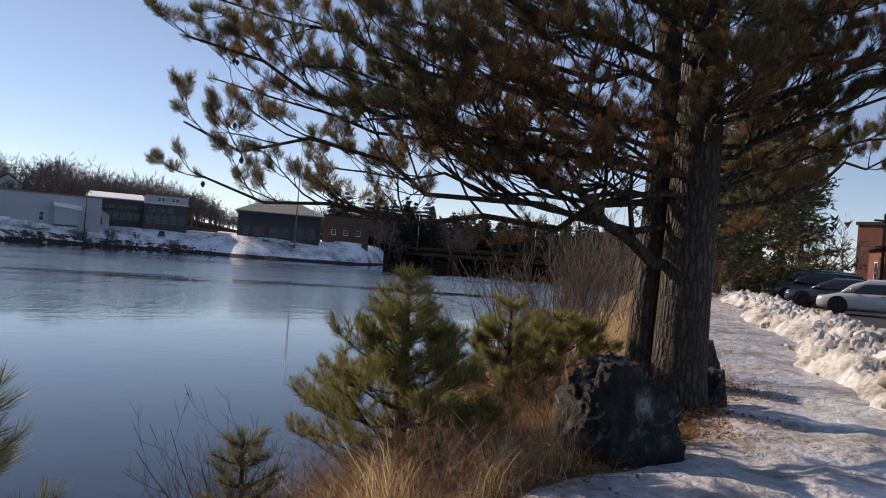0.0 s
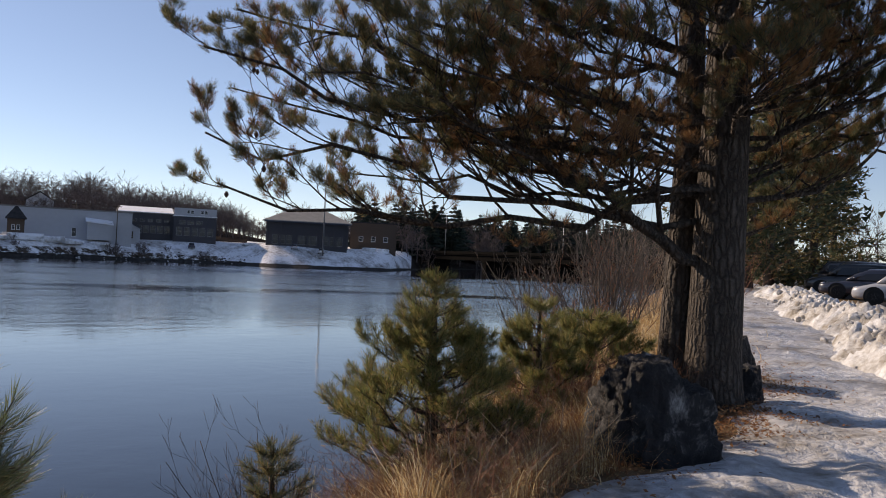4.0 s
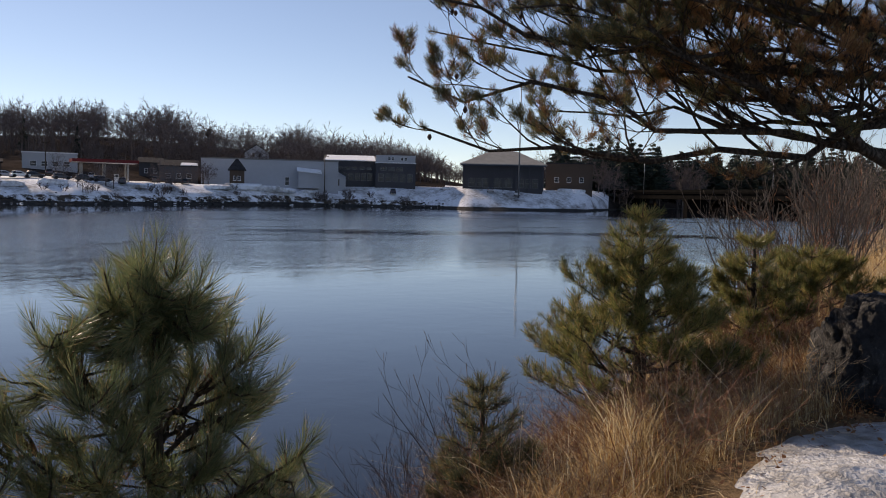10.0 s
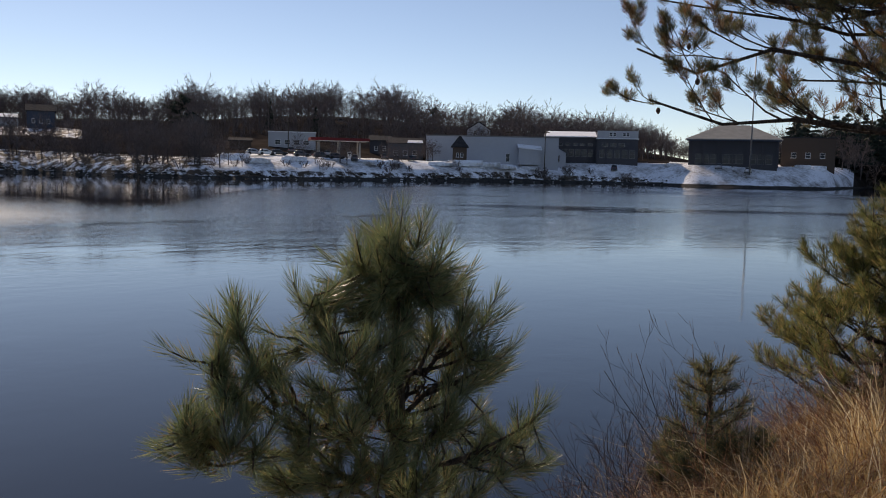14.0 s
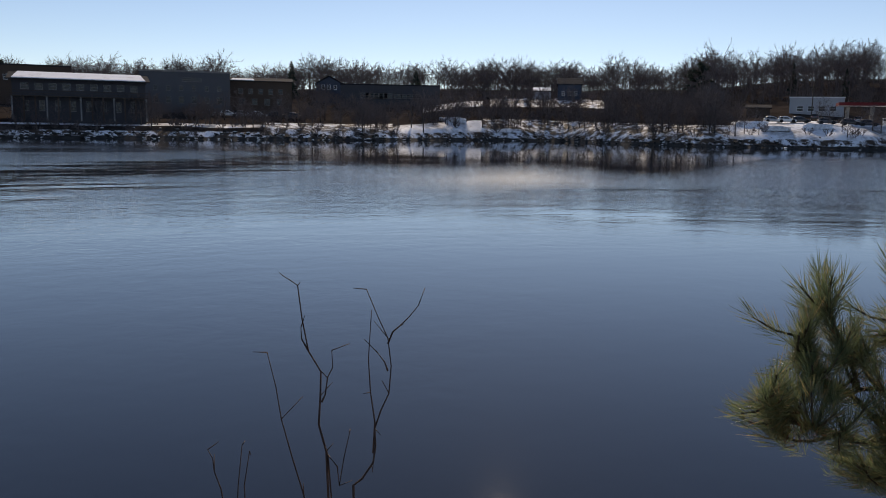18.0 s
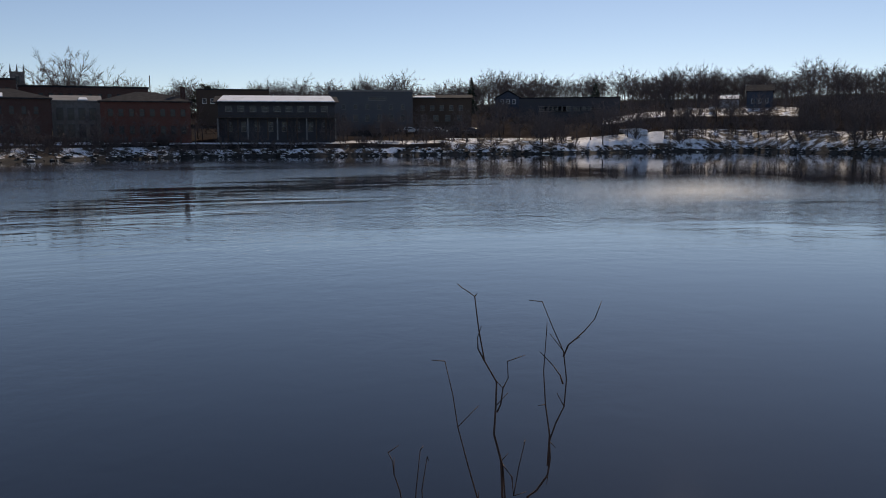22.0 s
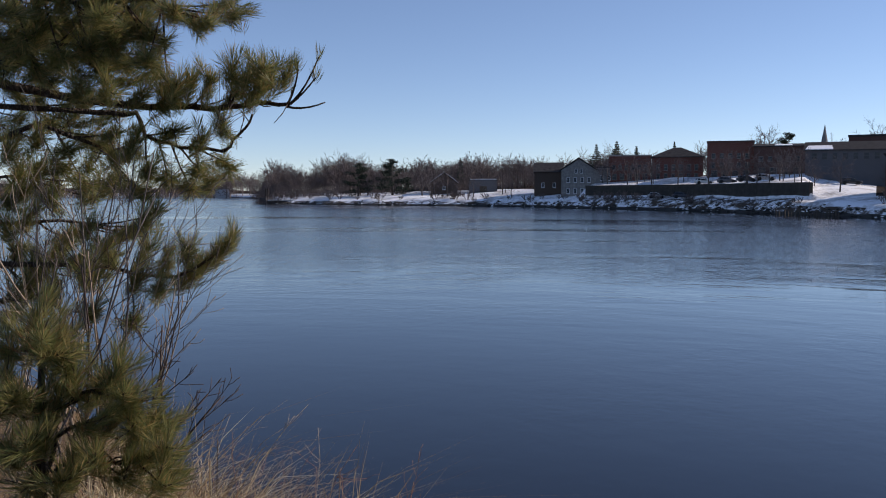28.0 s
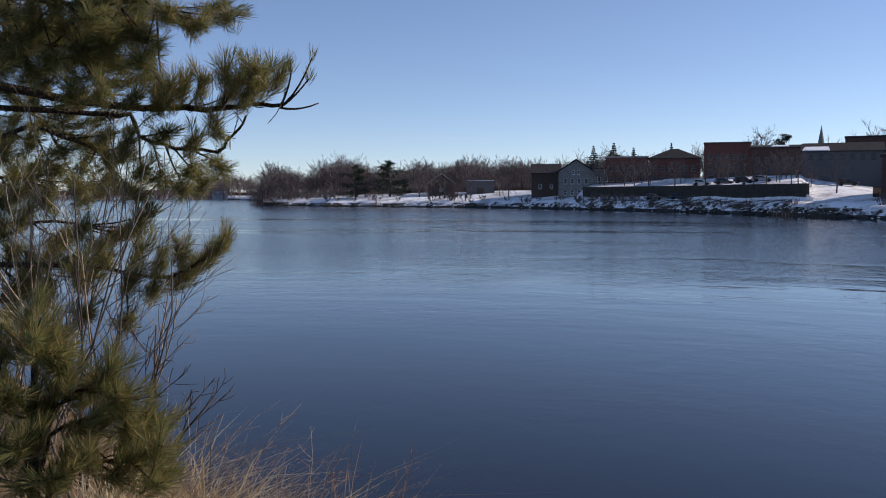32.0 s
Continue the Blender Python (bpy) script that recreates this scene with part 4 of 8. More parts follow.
RIVER_LIMBS = [
    (0.46, 0.0414, [(159.7, 6.7, 5.32), (154.2, 5.8, 5.24), (149.9, 5.5, 5.14), (145.7, 5.4, 5.06), (143.1, 5.8, 4.97), (141.0, 5.8, 4.87)],
     [(142.6, 8.4, 4.66), (142.0, 7.9, 4.83), (143.5, 7.8, 4.99), (144.5, 8.0, 4.69), (145.9, 7.3, 4.86), (147.1, 7.0, 5.03), (148.0, 6.9, 4.73), (150.1, 6.3, 4.89), (144.2, 6.6, 5.08), (143.0, 6.7, 4.79), (148.6, 6.0, 4.94), (152.0, 6.8, 4.63), (153.7, 6.7, 4.8), (140.9, 7.9, 5.0)]),
    (0.44, 0.0253, [(158.6, 5.2, 5.33), (152.9, 5.0, 5.29), (150.6, 4.9, 5.24), (150.0, 3.6, 5.19), (147.9, 2.9, 5.14), (145.2, 2.7, 5.09), (144.1, 3.8, 5.05), (143.3, 5.1, 4.99)],
     [(145.3, 4.7, 4.77), (146.4, 3.7, 4.94), (144.9, 1.9, 5.11), (146.7, 1.5, 4.81), (147.2, 0.2, 4.98), (148.7, 0.8, 5.15), (149.9, 1.2, 4.84), (148.2, 4.1, 5.02), (146.1, 0.7, 5.2)]),
    (0.42, 0.0276, [(159.3, 2.7, 5.45), (156.3, 4.1, 5.38), (153.4, 3.2, 5.3), (151.0, 1.9, 5.23)],
     [(150.6, 3.3, 4.99), (151.9, 3.8, 5.18), (153.3, 3.6, 5.35), (154.6, 2.7, 5.03), (151.7, 1.9, 5.22), (155.0, 1.5, 5.4), (156.1, 3.5, 5.07), (157.4, 2.5, 5.25), (153.7, 0.4, 5.44), (150.3, 0.1, 5.13)]),
    (0.62, 0.0299, [(159.0, 11.9, 5.32), (154.0, 11.4, 5.21), (149.7, 12.1, 5.11), (146.9, 11.0, 4.98)],
     [(145.5, 10.9, 4.77), (143.7, 11.6, 4.95), (146.8, 11.0, 5.11), (147.9, 11.5, 4.81), (149.1, 9.7, 4.98), (150.1, 10.2, 5.14), (149.7, 8.4, 4.85), (151.5, 9.9, 5.01), (144.5, 12.2, 5.2), (152.3, 10.9, 4.88)]),
    (0.56, 0.0276, [(159.1, 8.4, 5.45), (156.1, 9.0, 5.39), (152.9, 8.8, 5.35)],
     [(151.5, 9.2, 5.11), (152.8, 9.3, 5.3), (154.2, 9.8, 5.48), (155.9, 10.0, 5.15), (157.3, 9.5, 5.33), (154.9, 8.0, 5.52), (157.0, 7.9, 5.19), (152.6, 7.7, 5.39), (155.8, 7.3, 5.57)]),
    (0.34, 0.0253, [(159.2, -4.3, 5.33), (154.8, -4.4, 5.23), (151.1, -5.0, 5.14), (148.3, -5.5, 5.03), (146.4, -4.5, 4.93)],
     [(144.5, -2.8, 4.71), (145.5, -3.6, 4.89), (146.6, -4.5, 5.05), (147.5, -3.4, 4.75), (148.7, -4.0, 4.92), (147.2, -5.4, 5.09), (149.3, -6.0, 4.78), (150.6, -5.6, 4.96), (150.1, -3.6, 5.13), (150.9, -8.2, 4.82), (152.4, -3.3, 5.0), (153.7, -4.9, 4.69)]),
    (0.3, 0.0207, [(159.3, -6.7, 5.33), (156.5, -6.5, 5.27), (154.6, -7.7, 5.22)],
     [(153.1, -7.4, 4.99), (155.2, -5.6, 5.17), (156.4, -3.8, 5.35), (157.6, -7.3, 5.03), (157.0, -5.5, 5.2), (154.9, -8.7, 5.4)]),
    (0.38, 0.0207, [(159.1, -2.0, 5.45), (155.1, -1.7, 5.4), (151.9, -2.5, 5.35)],
     [(149.2, -1.2, 5.11), (150.1, -2.1, 5.3), (151.2, -2.6, 5.48), (153.4, -2.1, 5.16), (156.7, -1.3, 5.34), (154.8, -2.7, 5.53), (157.9, -2.0, 5.18)]),
    (0.6, 0.023, [(159.2, 10.1, 5.95), (155.5, 10.0, 5.83)],
     [(157.2, 10.9, 5.58), (156.1, 10.6, 5.78), (154.9, 10.4, 5.99), (153.5, 10.8, 5.64), (152.0, 11.3, 5.84), (151.0, 10.0, 6.05), (156.8, 8.9, 5.67), (155.2, 8.7, 5.88), (153.4, 8.5, 6.1), (151.6, 8.2, 5.74), (157.8, 7.8, 5.93)]),
    (0.48, 0.023, [(159.4, 5.1, 6.07), (155.7, 5.3, 5.83)],
     [(157.4, 6.2, 5.58), (156.2, 6.0, 5.78), (154.8, 5.3, 5.98), (153.1, 5.7, 5.64), (151.5, 5.1, 5.84), (157.3, 4.6, 6.03), (155.6, 4.2, 5.68), (154.1, 4.3, 5.88), (152.6, 2.9, 6.1), (150.5, 2.3, 5.75), (157.6, 3.5, 5.93)]),
    (0.42, 0.023, [(159.6, 0.8, 6.07), (155.8, 1.2, 5.83)],
     [(157.5, 1.4, 5.57), (156.4, 1.8, 5.79), (155.2, 0.5, 5.99), (153.4, 1.8, 5.64), (157.1, 0.1, 5.83), (151.9, 0.9, 6.05), (155.5, -0.6, 5.68), (158.0, -0.6, 5.88), (153.0, -0.3, 6.1)]),
    (0.32, 0.023, [(159.7, -4.6, 5.95), (155.9, -4.4, 5.72)],
     [(157.7, -3.4, 5.46), (156.5, -4.8, 5.66), (155.3, -3.4, 5.87), (153.9, -3.8, 5.51), (157.2, -6.1, 5.71), (156.0, -6.5, 5.91), (152.6, -5.3, 5.56), (151.9, -3.9, 5.77)]),]
for k in range(42):
    RIVER_LIMBS[(3, 4, 8)[k % 3]][3].append((148.5 + 11.0 * ((k * 0.618) % 1.0), 6.4 + 7.4 * (k + 0.5) / 42, (5.0, 5.3, 5.8)[k % 3] + 0.02 * (k % 7)))
lb = Vector((-1.16, -5.9, 0))
lb.z = near_z(lb.x, lb.y) - 0.05
pine = tufted_pine("pine_tree", "pine with long limbs and yellow-green needles over the water", lb,
                   [lb, lb + Vector((0, 0, 1.4)), lb + Vector((0.05, 0, 2.75)), lb + Vector((0, 0.05, 4.1)), lb + Vector((0, 0, 6.3))], [0.13, 0.11, 0.09, 0.06, 0.02],
                   RIVER_LIMBS, 33, NEEDLES, 130, 0.098, 0.0030, 0.21, 4, (0.25, 0.95), 18)
g = Geo()
rng = np.random.default_rng(8)
t0 = np.array((-3.05, -3.78, 2.08)) - np.array(lb)
bare = []
for end in ((-0.125, 0.137, 0.275), (-0.112, 0.125, 0.16), (-0.05, 0.05, 0.21), (-0.15, 0.16, 0.025)):
    e = t0 + np.array(end)
    line = curve(t0, e, rng, 0.35, 5)
    g.tube(line, np.linspace(0.008, 0.004, 6), 6)
    bare.append((e, unit(np.array((-0.1, 0.1, 1.0)))))
part("limb", g, BARK_YOUNG, pine, "bare upturned tip", smooth=True)
part("needles", needles("needles", NEEDLES, bare[:3], rng, 26, 0.10, 0.0036, 0.05, (0.2, 0.7)), None, pine)

LOW_LIMBS = [
    (1, 0.0115, [(155.6, -10.4, 3.54), (155.5, -9.4, 3.48)],
     [(155.5, -8.7, 3.31), (154.4, -8.9, 3.44), (156.7, -8.7, 3.56), (154.9, -9.8, 3.35), (156.0, -7.9, 3.47), (157.4, -9.6, 3.59), (154.0, -10.6, 3.38)]),
    (0.7, 0.0138, [(155.1, -13.6, 3.54), (153.5, -12.7, 3.45), (151.6, -11.9, 3.36)],
     [(150.8, -11.0, 3.21), (151.5, -11.8, 3.32), (152.7, -12.4, 3.44), (150.4, -12.7, 3.24), (153.7, -11.0, 3.35)]),
    (0.6, 0.0138, [(154.9, -15.0, 3.54), (152.4, -14.1, 3.48), (150.4, -13.7, 3.42)],
     [(150.1, -13.1, 3.27), (148.9, -14.3, 3.4), (148.0, -15.0, 3.52), (150.0, -14.7, 3.31), (151.5, -14.2, 3.42), (149.5, -15.9, 3.55), (153.0, -14.3, 3.32)]),
    (0.35, 0.0138, [(154.9, -16.7, 3.54), (151.2, -16.9, 3.45), (148.7, -16.2, 3.37)],
     [(148.0, -16.2, 3.22), (149.3, -16.6, 3.33), (147.7, -17.7, 3.45), (152.4, -16.3, 3.23), (150.8, -17.9, 3.36), (153.9, -16.8, 3.47), (148.3, -18.7, 3.28)]),
    (0.65, 0.0115, [(155.7, -13.9, 3.54), (156.7, -12.5, 3.47)],
     [(156.9, -12.0, 3.31), (155.7, -12.9, 3.44), (158.0, -11.0, 3.56), (158.5, -12.3, 3.34), (154.7, -12.6, 3.48)]),
    (0.4, 0.0115, [(155.9, -15.9, 3.54), (156.6, -15.4, 3.35)],
     [(156.5, -14.9, 3.19), (155.4, -15.2, 3.32), (157.6, -15.7, 3.43), (154.4, -17.7, 3.23), (156.1, -17.6, 3.34), (158.6, -14.9, 3.46)]),]
sb = Vector((-1.34, -3.02, 0))
sb.z = near_z(sb.x, sb.y) - 0.05
tufted_pine("young_pine", "low young pine with yellow-green needles in dry grass", sb,
            [sb, (-1.36, -3.04, 0.17), (-1.37, -3.05, 0.56), (-1.41, -3.11, 1.02)], [0.03, 0.026, 0.02, 0.01], LOW_LIMBS, 35, NEEDLES, 130, 0.096, 0.0024, 0.17, 3, (0.25, 0.8), 12)


BUD_LIMBS = [(0.9, 0.008, [(110.0, -22.6, 2.14)], [(110.0, -21.3, 2.14), (110.9, -21.9, 2.1), (109.1, -22.0, 2.2), (111.9, -23.0, 2.14), (108.0, -23.0, 2.14), (112.9, -24.2, 2.2), (107.0, -24.2, 2.1), (110.0, -22.9, 2.05)])]
tb = Vector((-1.86, -0.68, 0))
tb.z = near_z(tb.x, tb.y) - 0.05
tufted_pine("young_pine", "small pine top above the river bank", tb, [tb, tb + Vector((0, 0, 0.4)), (-1.86, -0.68, 0.76)], [0.02, 0.016, 0.008], BUD_LIMBS, 36, NEEDLES, 120, 0.05, 0.0018, 0.07, 2, (0.2, 0.8), 0)


# ---- bare shrubs, grass and litter ----
def shrub(x, y, height, stems, seed, label, mat=TWIG_DARK, spread=0.35, depth=2, r=0.008, name="shrub", kids=4, group="bare shrubs on the bank", lean=(0, 0), up=0.3):
    rng = np.random.default_rng(seed)
    z = near_z(x, y) - 0.04
    ob = thing(name, label, "shrub", group, at=(x, y, z))
    for _ in range(stems):
        g, tips = Geo(), []
        a = rng.random() * 6.28
        p = (math.cos(a) * 0.08 * height, math.sin(a) * 0.08 * height, 0)
        d = (math.cos(a) * spread * rng.random() + lean[0], math.sin(a) * spread * rng.random() + lean[1], 1)
        branch(g, tips, p, d, height * rng.uniform(0.65, 1.1), r, depth, rng, 5, 0.13, up, kids, 0.6, 0.5, 0.0, 4, 0.3, r * 0.22, 0.4)
        part("stem", g, mat, ob, smooth=True)
    return ob


def bent_shoot():
    """The slender shrub with forked shoots that stands alone against the water."""
    base = pol(71.5, 3.2, 0)
    base.z = near_z(base.x, base.y) - 0.05
    ob = thing("shrub", "slender leafless shrub with forked shoots before the water", "shrub", "bare shrubs on the bank", at=base)
    SHOOTS = [[(71.3, -21.8), (71.7, -18.2), (72.5, -15.2), (73.2, -10.8), (74.1, -10.2)], [(69.4, -24.0), (68.0, -22.6), (67.9, -20.4), (66.9, -18.1), (67.0, -14.4), (68.5, -11.1)],
              [(67.0, -14.8), (66.2, -13.6), (64.9, -12.2)], [(68.0, -22.0), (68.2, -18), (68.2, -13.4)], [(72.9, -24.5), (74.4, -19.6), (75.3, -15.2)], [(71.6, -18.6), (71.2, -17), (70.9, -15.2)],
              [(77.6, -26), (77.1, -21.1)], [(76.9, -26), (76.6, -21.5)], [(78.4, -24.8), (79.0, -22.6), (79.4, -21.2)], [(71.2, -22), (70.4, -24), (69.6, -20.4)], [(72.5, -15.2), (73.0, -13.6)], [(67.0, -16.6), (67.7, -15.4)]]
    rng = np.random.default_rng(3)
    for i, pts in enumerate(SHOOTS):
        g = Geo()
        q = [np.array(spot(a, e, 3.05)) + np.array((-0.184, -0.058, -0.045)) - np.array(base) for a, e in pts]
        if i in (0, 1, 4, 6, 7, 8, 9):
            q = [np.array([0.02 * rng.normal(), 0.02 * rng.normal(), 0])] + q
        fine = []
        for a, b in zip(q, q[1:]):
            fine += [a, (a + b) / 2 + rng.normal(size=3) * 0.008]
        fine.append(q[-1])
        g.tube(fine, np.linspace(0.0050 if i < 2 else 0.0036, 0.0015, len(fine)), 5)
        for p in fine[2::2]:
            e = p + rng.normal(size=3) * 0.03 + UP * 0.03
            g.tube([p, e], [0.0022, 0.0012], 3)
        part("stem", g, TWIG_DARK, ob, smooth=True)


bent_shoot()
shrub(-1.75, 5.9, 1.05, 14, 41, "leafless dark-stemmed shrub on the river bank", TWIG_DARK, spread=0.8, r=0.005, kids=5)
shrub(-1.35, 6.5, 1.15, 13, 42, "leafless shrub on the river bank", spread=0.6, r=0.006)
shrub(-2.15, 6.1, 0.85, 10, 43, "leafless shrub on the river bank", spread=0.8, r=0.005)
shrub(2.3, 13.8, 2.6, 22, 44, "tall leafless thicket beside the path", BARK_GREY, 0.4, 2, 0.013)
shrub(1.5, 15.5, 2.3, 20, 45, "tall leafless thicket beside the path", BARK_GREY, 0.5, 2, 0.013)
shrub(2.9, 17.5, 2.8, 20, 46, "tall leafless thicket beside the path", BARK_GREY, 0.4, 2, 0.013)
shrub(5.9, 19.5, 2.1, 16, 47, "reddish leafless shrub at the edge of the path", RED_TWIG, 0.35, 2, 0.010)
shrub(6.6, 22.0, 2.2, 14, 48, "reddish leafless shrub at the edge of the path", RED_TWIG, 0.35, 2, 0.010)
shrub(0.4, 8.2, 0.8, 8, 49, "tangled brown shrub in dry grass", RED_TWIG, 0.9, 2, 0.005)
shrub(1.0, 8.6, 0.9, 8, 50, "tangled brown shrub in dry grass", RED_TWIG, 0.9, 2, 0.005)
shrub(1.9, 9.2, 0.9, 8, 51, "tangled brown shrub in dry grass", RED_TWIG, 0.9, 2, 0.005)
shrub(-2.3, -4.0, 1.0, 4, 52, "thorny leafless shrub leaning over the water", TWIG_DARK, 0.5, 2, 0.010, lean=(-0.35, 0.5), up=0.1)
shrub(-2.1, -4.1, 1.35, 3, 53, "thorny leafless shrub leaning over the water", TWIG_DARK, 0.6, 2, 0.008, lean=(-0.2, 0.3), up=0.1)
for i, (x, y, h) in enumerate([(-0.4, 6.9, 0.75), (-0.9, 6.4, 0.7), (0.5, 7.4, 0.7), (-1.3, 5.6, 0.6), (-0.6, 5.9, 0.65), (0.1, 6.6, 0.7), (1.2, 9.4, 0.9), (1.6, 10.0, 0.9), (0.2, 7.9, 0.9), (-1.7, 5.3, 0.6)]):
    shrub(x, y, h, 6, 70 + i, "tangled leafless brambles in dry grass", (TWIG_PALE, RED_TWIG, TWIG_DARK)[i % 3], 1.1, 2, 0.0042, up=0.0)
rng = np.random.default_rng(77)
for i in range(30):
    s, b = rng.uniform(5.2, 9.6), rng.uniform(1.05, 2.1)
    b += max(path_edge(s) - 0.75, 0)
    x, y = 0.259 * s - 0.966 * b, 0.966 * s + 0.259 * b
    shrub(x, y, rng.uniform(0.55, 0.9), 7, 300 + i, "tangled leafless brambles in dry grass", (RED_TWIG, TWIG_PALE, RED_TWIG, DEAD_LEAF)[i % 4], 1.3, 2, 0.0040, up=-0.1)
for i, (az, d, h) in enumerate([(-8.5, 14, 1.6), (-10.5, 18, 2.4), (-9, 20, 1.8), (-11.5, 23, 2.6), (-10, 26, 2.4), (-12.5, 30, 3.0), (-11.5, 36, 3.2), (-7.0, 12, 1.3), (-13.0, 24, 2.6)]):
    p = pol(az, d)
    shrub(p.x, p.y, h, 12, 120 + i, "brown leafless brush along the bank", (BARK_GREY, RED_TWIG, TWIG_PALE)[i % 3], 0.6, 2, 0.012)
for i, (az, d, h) in enumerate([(153, 4.6, 1.7), (156, 4.9, 1.9), (159, 4.4, 1.8), (151, 5.2, 1.4), (157, 6.0, 2.2), (161, 5.5, 2.2)]):
    p = pol(az, d)
    shrub(p.x, p.y, h, 5, 90 + i, "leafless grey shrub under the drooping pine", (BARK_GREY, TWIG_PALE)[i % 2], 0.6, 2, 0.008)
shrub(-2.4, -2.3, 0.75, 6, 54, "brown withered weeds at the top of the bank", RED_TWIG, 0.9, 2, 0.004)


def grass_patch(name, label, spots, seed, mat=GRASS, h=(0.25, 0.6), width=0.005, lean=0.5, thick=1.0):
    """Dry blades, each a narrow bent strip; spots: x, y, spread, number."""
    rng = np.random.default_rng(seed)
    v, f = [], []
    for x0, y0, s, n in spots:
        n = int(n * thick)
        cx, cy = rng.normal(x0, s, n), rng.normal(y0, s, n)
        for x, y in zip(cx, cy):
            if 2 < along(x, y) < 7.3 and across(x, y) < path_edge(along(x, y)) + 0.06 and rng.random() < 0.94:
                continue
            z = near_z(x, y) - 0.02
            hh = rng.uniform(*h) * (0.5 if rng.random() < 0.35 else 1)
            a, b = rng.random() * 6.28, rng.random() * 6.28
            le = lean * hh * rng.random() ** 0.7 * 1.5
            a = a * 0.8 + 3.0 * noise.noise((x * 1.7, y * 1.7, 0)) + 1.0
            hh *= 0.75 + 0.9 * noise.noise((x * 2.3, y * 2.3, 5))
            dx, dy = math.cos(a) * le, math.sin(a) * le
            k = width * rng.uniform(0.6, 1.7)
            wx, wy = math.cos(b) * k, math.sin(b) * k
            i = len(v)
            for t, k in ((0, 1.0), (0.35, 0.9), (0.7, 0.65)):
                px, py, pz = x + dx * t * t, y + dy * t * t, z + hh * (t - 0.28 * t ** 3 * lean * 1.6)
                v += [(px - wx * k / 2, py - wy * k / 2, pz), (px + wx * k / 2, py + wy * k / 2, pz)]
            v.append((x + dx, y + dy, z + hh * (1 - 0.45 * lean)))
            f += [(i, i + 1, i + 3, i + 2), (i + 2, i + 3, i + 5, i + 4), (i + 4, i + 5, i + 6)]
    me = bpy.data.meshes.new(name)
    me.from_pydata(v, [], f)
    me.materials.append(mat)
    return single(name, me, label, "grass", kind="stuff")


grass_patch("dry_grass", "tall golden dry grass on the bank", [(0.0, 6.1, 0.22, 1500), (-0.45, 5.75, 0.25, 1500), (0.45, 6.6, 0.25, 1500), (-0.85, 5.3, 0.3, 1000), (0.15, 5.6, 0.3, 900), (0.7, 7.2, 0.3, 900), (-0.3, 6.6, 0.3, 900), (-1.4, 6.0, 0.4, 900), (1.1, 8.6, 0.4, 900), (0.4, 7.9, 0.5, 900), (-0.9, 6.9, 0.4, 900), (-0.15, 6.4, 0.5, 2400), (0.5, 7.1, 0.35, 2000), (0.9, 7.9, 0.4, 1600), (-0.7, 6.0, 0.4, 1500)], 61, h=(0.22, 0.62), width=0.0030, lean=0.5, thick=1.0)
grass_patch("dry_grass", "flattened straw and dry grass on the bank", [(-0.6, 4.9, 0.5, 3200), (0.1, 5.3, 0.4, 2000), (-1.4, 4.6, 0.5, 2400), (0.6, 6.3, 0.45, 1500), (1.9, 12.0, 0.9, 1500), (2.6, 14.5, 1.0, 1400), (4.4, 18.5, 1.0, 900), (1.6, 9.4, 0.5, 1200), (-1.2, 5.9, 0.5, 1500), (-1.0, 3.6, 0.4, 900)], 62, h=(0.12, 0.36), lean=1.25)
grass_patch("brown_weeds", "withered reddish brown weeds among the grass", [(0.3, 7.2, 0.5, 900), (1.0, 8.2, 0.5, 1000), (-0.8, 6.2, 0.5, 900), (-1.4, 5.4, 0.4, 700), (0.9, 7.4, 0.25, 600), (2.0, 10.5, 0.6, 900), (0.2, 6.7, 0.5, 1500), (0.8, 7.5, 0.4, 1500), (-0.5, 6.5, 0.4, 1000)], 64, DEAD_LEAF, (0.2, 0.6), 0.006, 0.9)
grass_patch("dry_grass", "pale dry grass at the top of the bank", [(-2.5, -3.25, 0.2, 330), (-2.3, -3.45, 0.22, 380), (-2.05, -3.6, 0.25, 450), (-1.7, -3.6, 0.3, 600), (-1.3, -3.2, 0.3, 600), (-1.0, -2.9, 0.3, 500), (-2.4, -2.95, 0.2, 150), (-2.65, -2.9, 0.15, 60)], 63, STRAW_DULL, h=(0.18, 0.58), width=0.0028, lean=0.85, thick=1.1)
grass_patch("dry_grass", "dry brown grass along the bank edge", [(1.0, 12.5, 0.5, 900), (1.6, 15.0, 0.6, 1000), (2.2, 18.0, 0.8, 1000), (3.0, 22.0, 0.9, 900), (4.0, 27.0, 1.2, 900), (0.7, 10.6, 0.5, 900), (5.5, 33.0, 1.3, 700), (2.7, 12.2, 0.5, 900), (3.3, 14.5, 0.6, 1200), (3.9, 17.0, 0.7, 1200), (4.5, 20.0, 0.8, 1200), (5.2, 23.0, 0.9, 1000)], 67, h=(0.3, 0.8), width=0.010, lean=0.8)
grass_patch("brown_weeds", "withered brown weeds at the top of the bank", [(-2.35, -2.5, 0.14, 160), (-2.4, -2.1, 0.14, 120), (-2.45, -2.35, 0.2, 160)], 65, DEAD_LEAF, (0.35, 0.8), 0.0036, 0.6, 2.2)


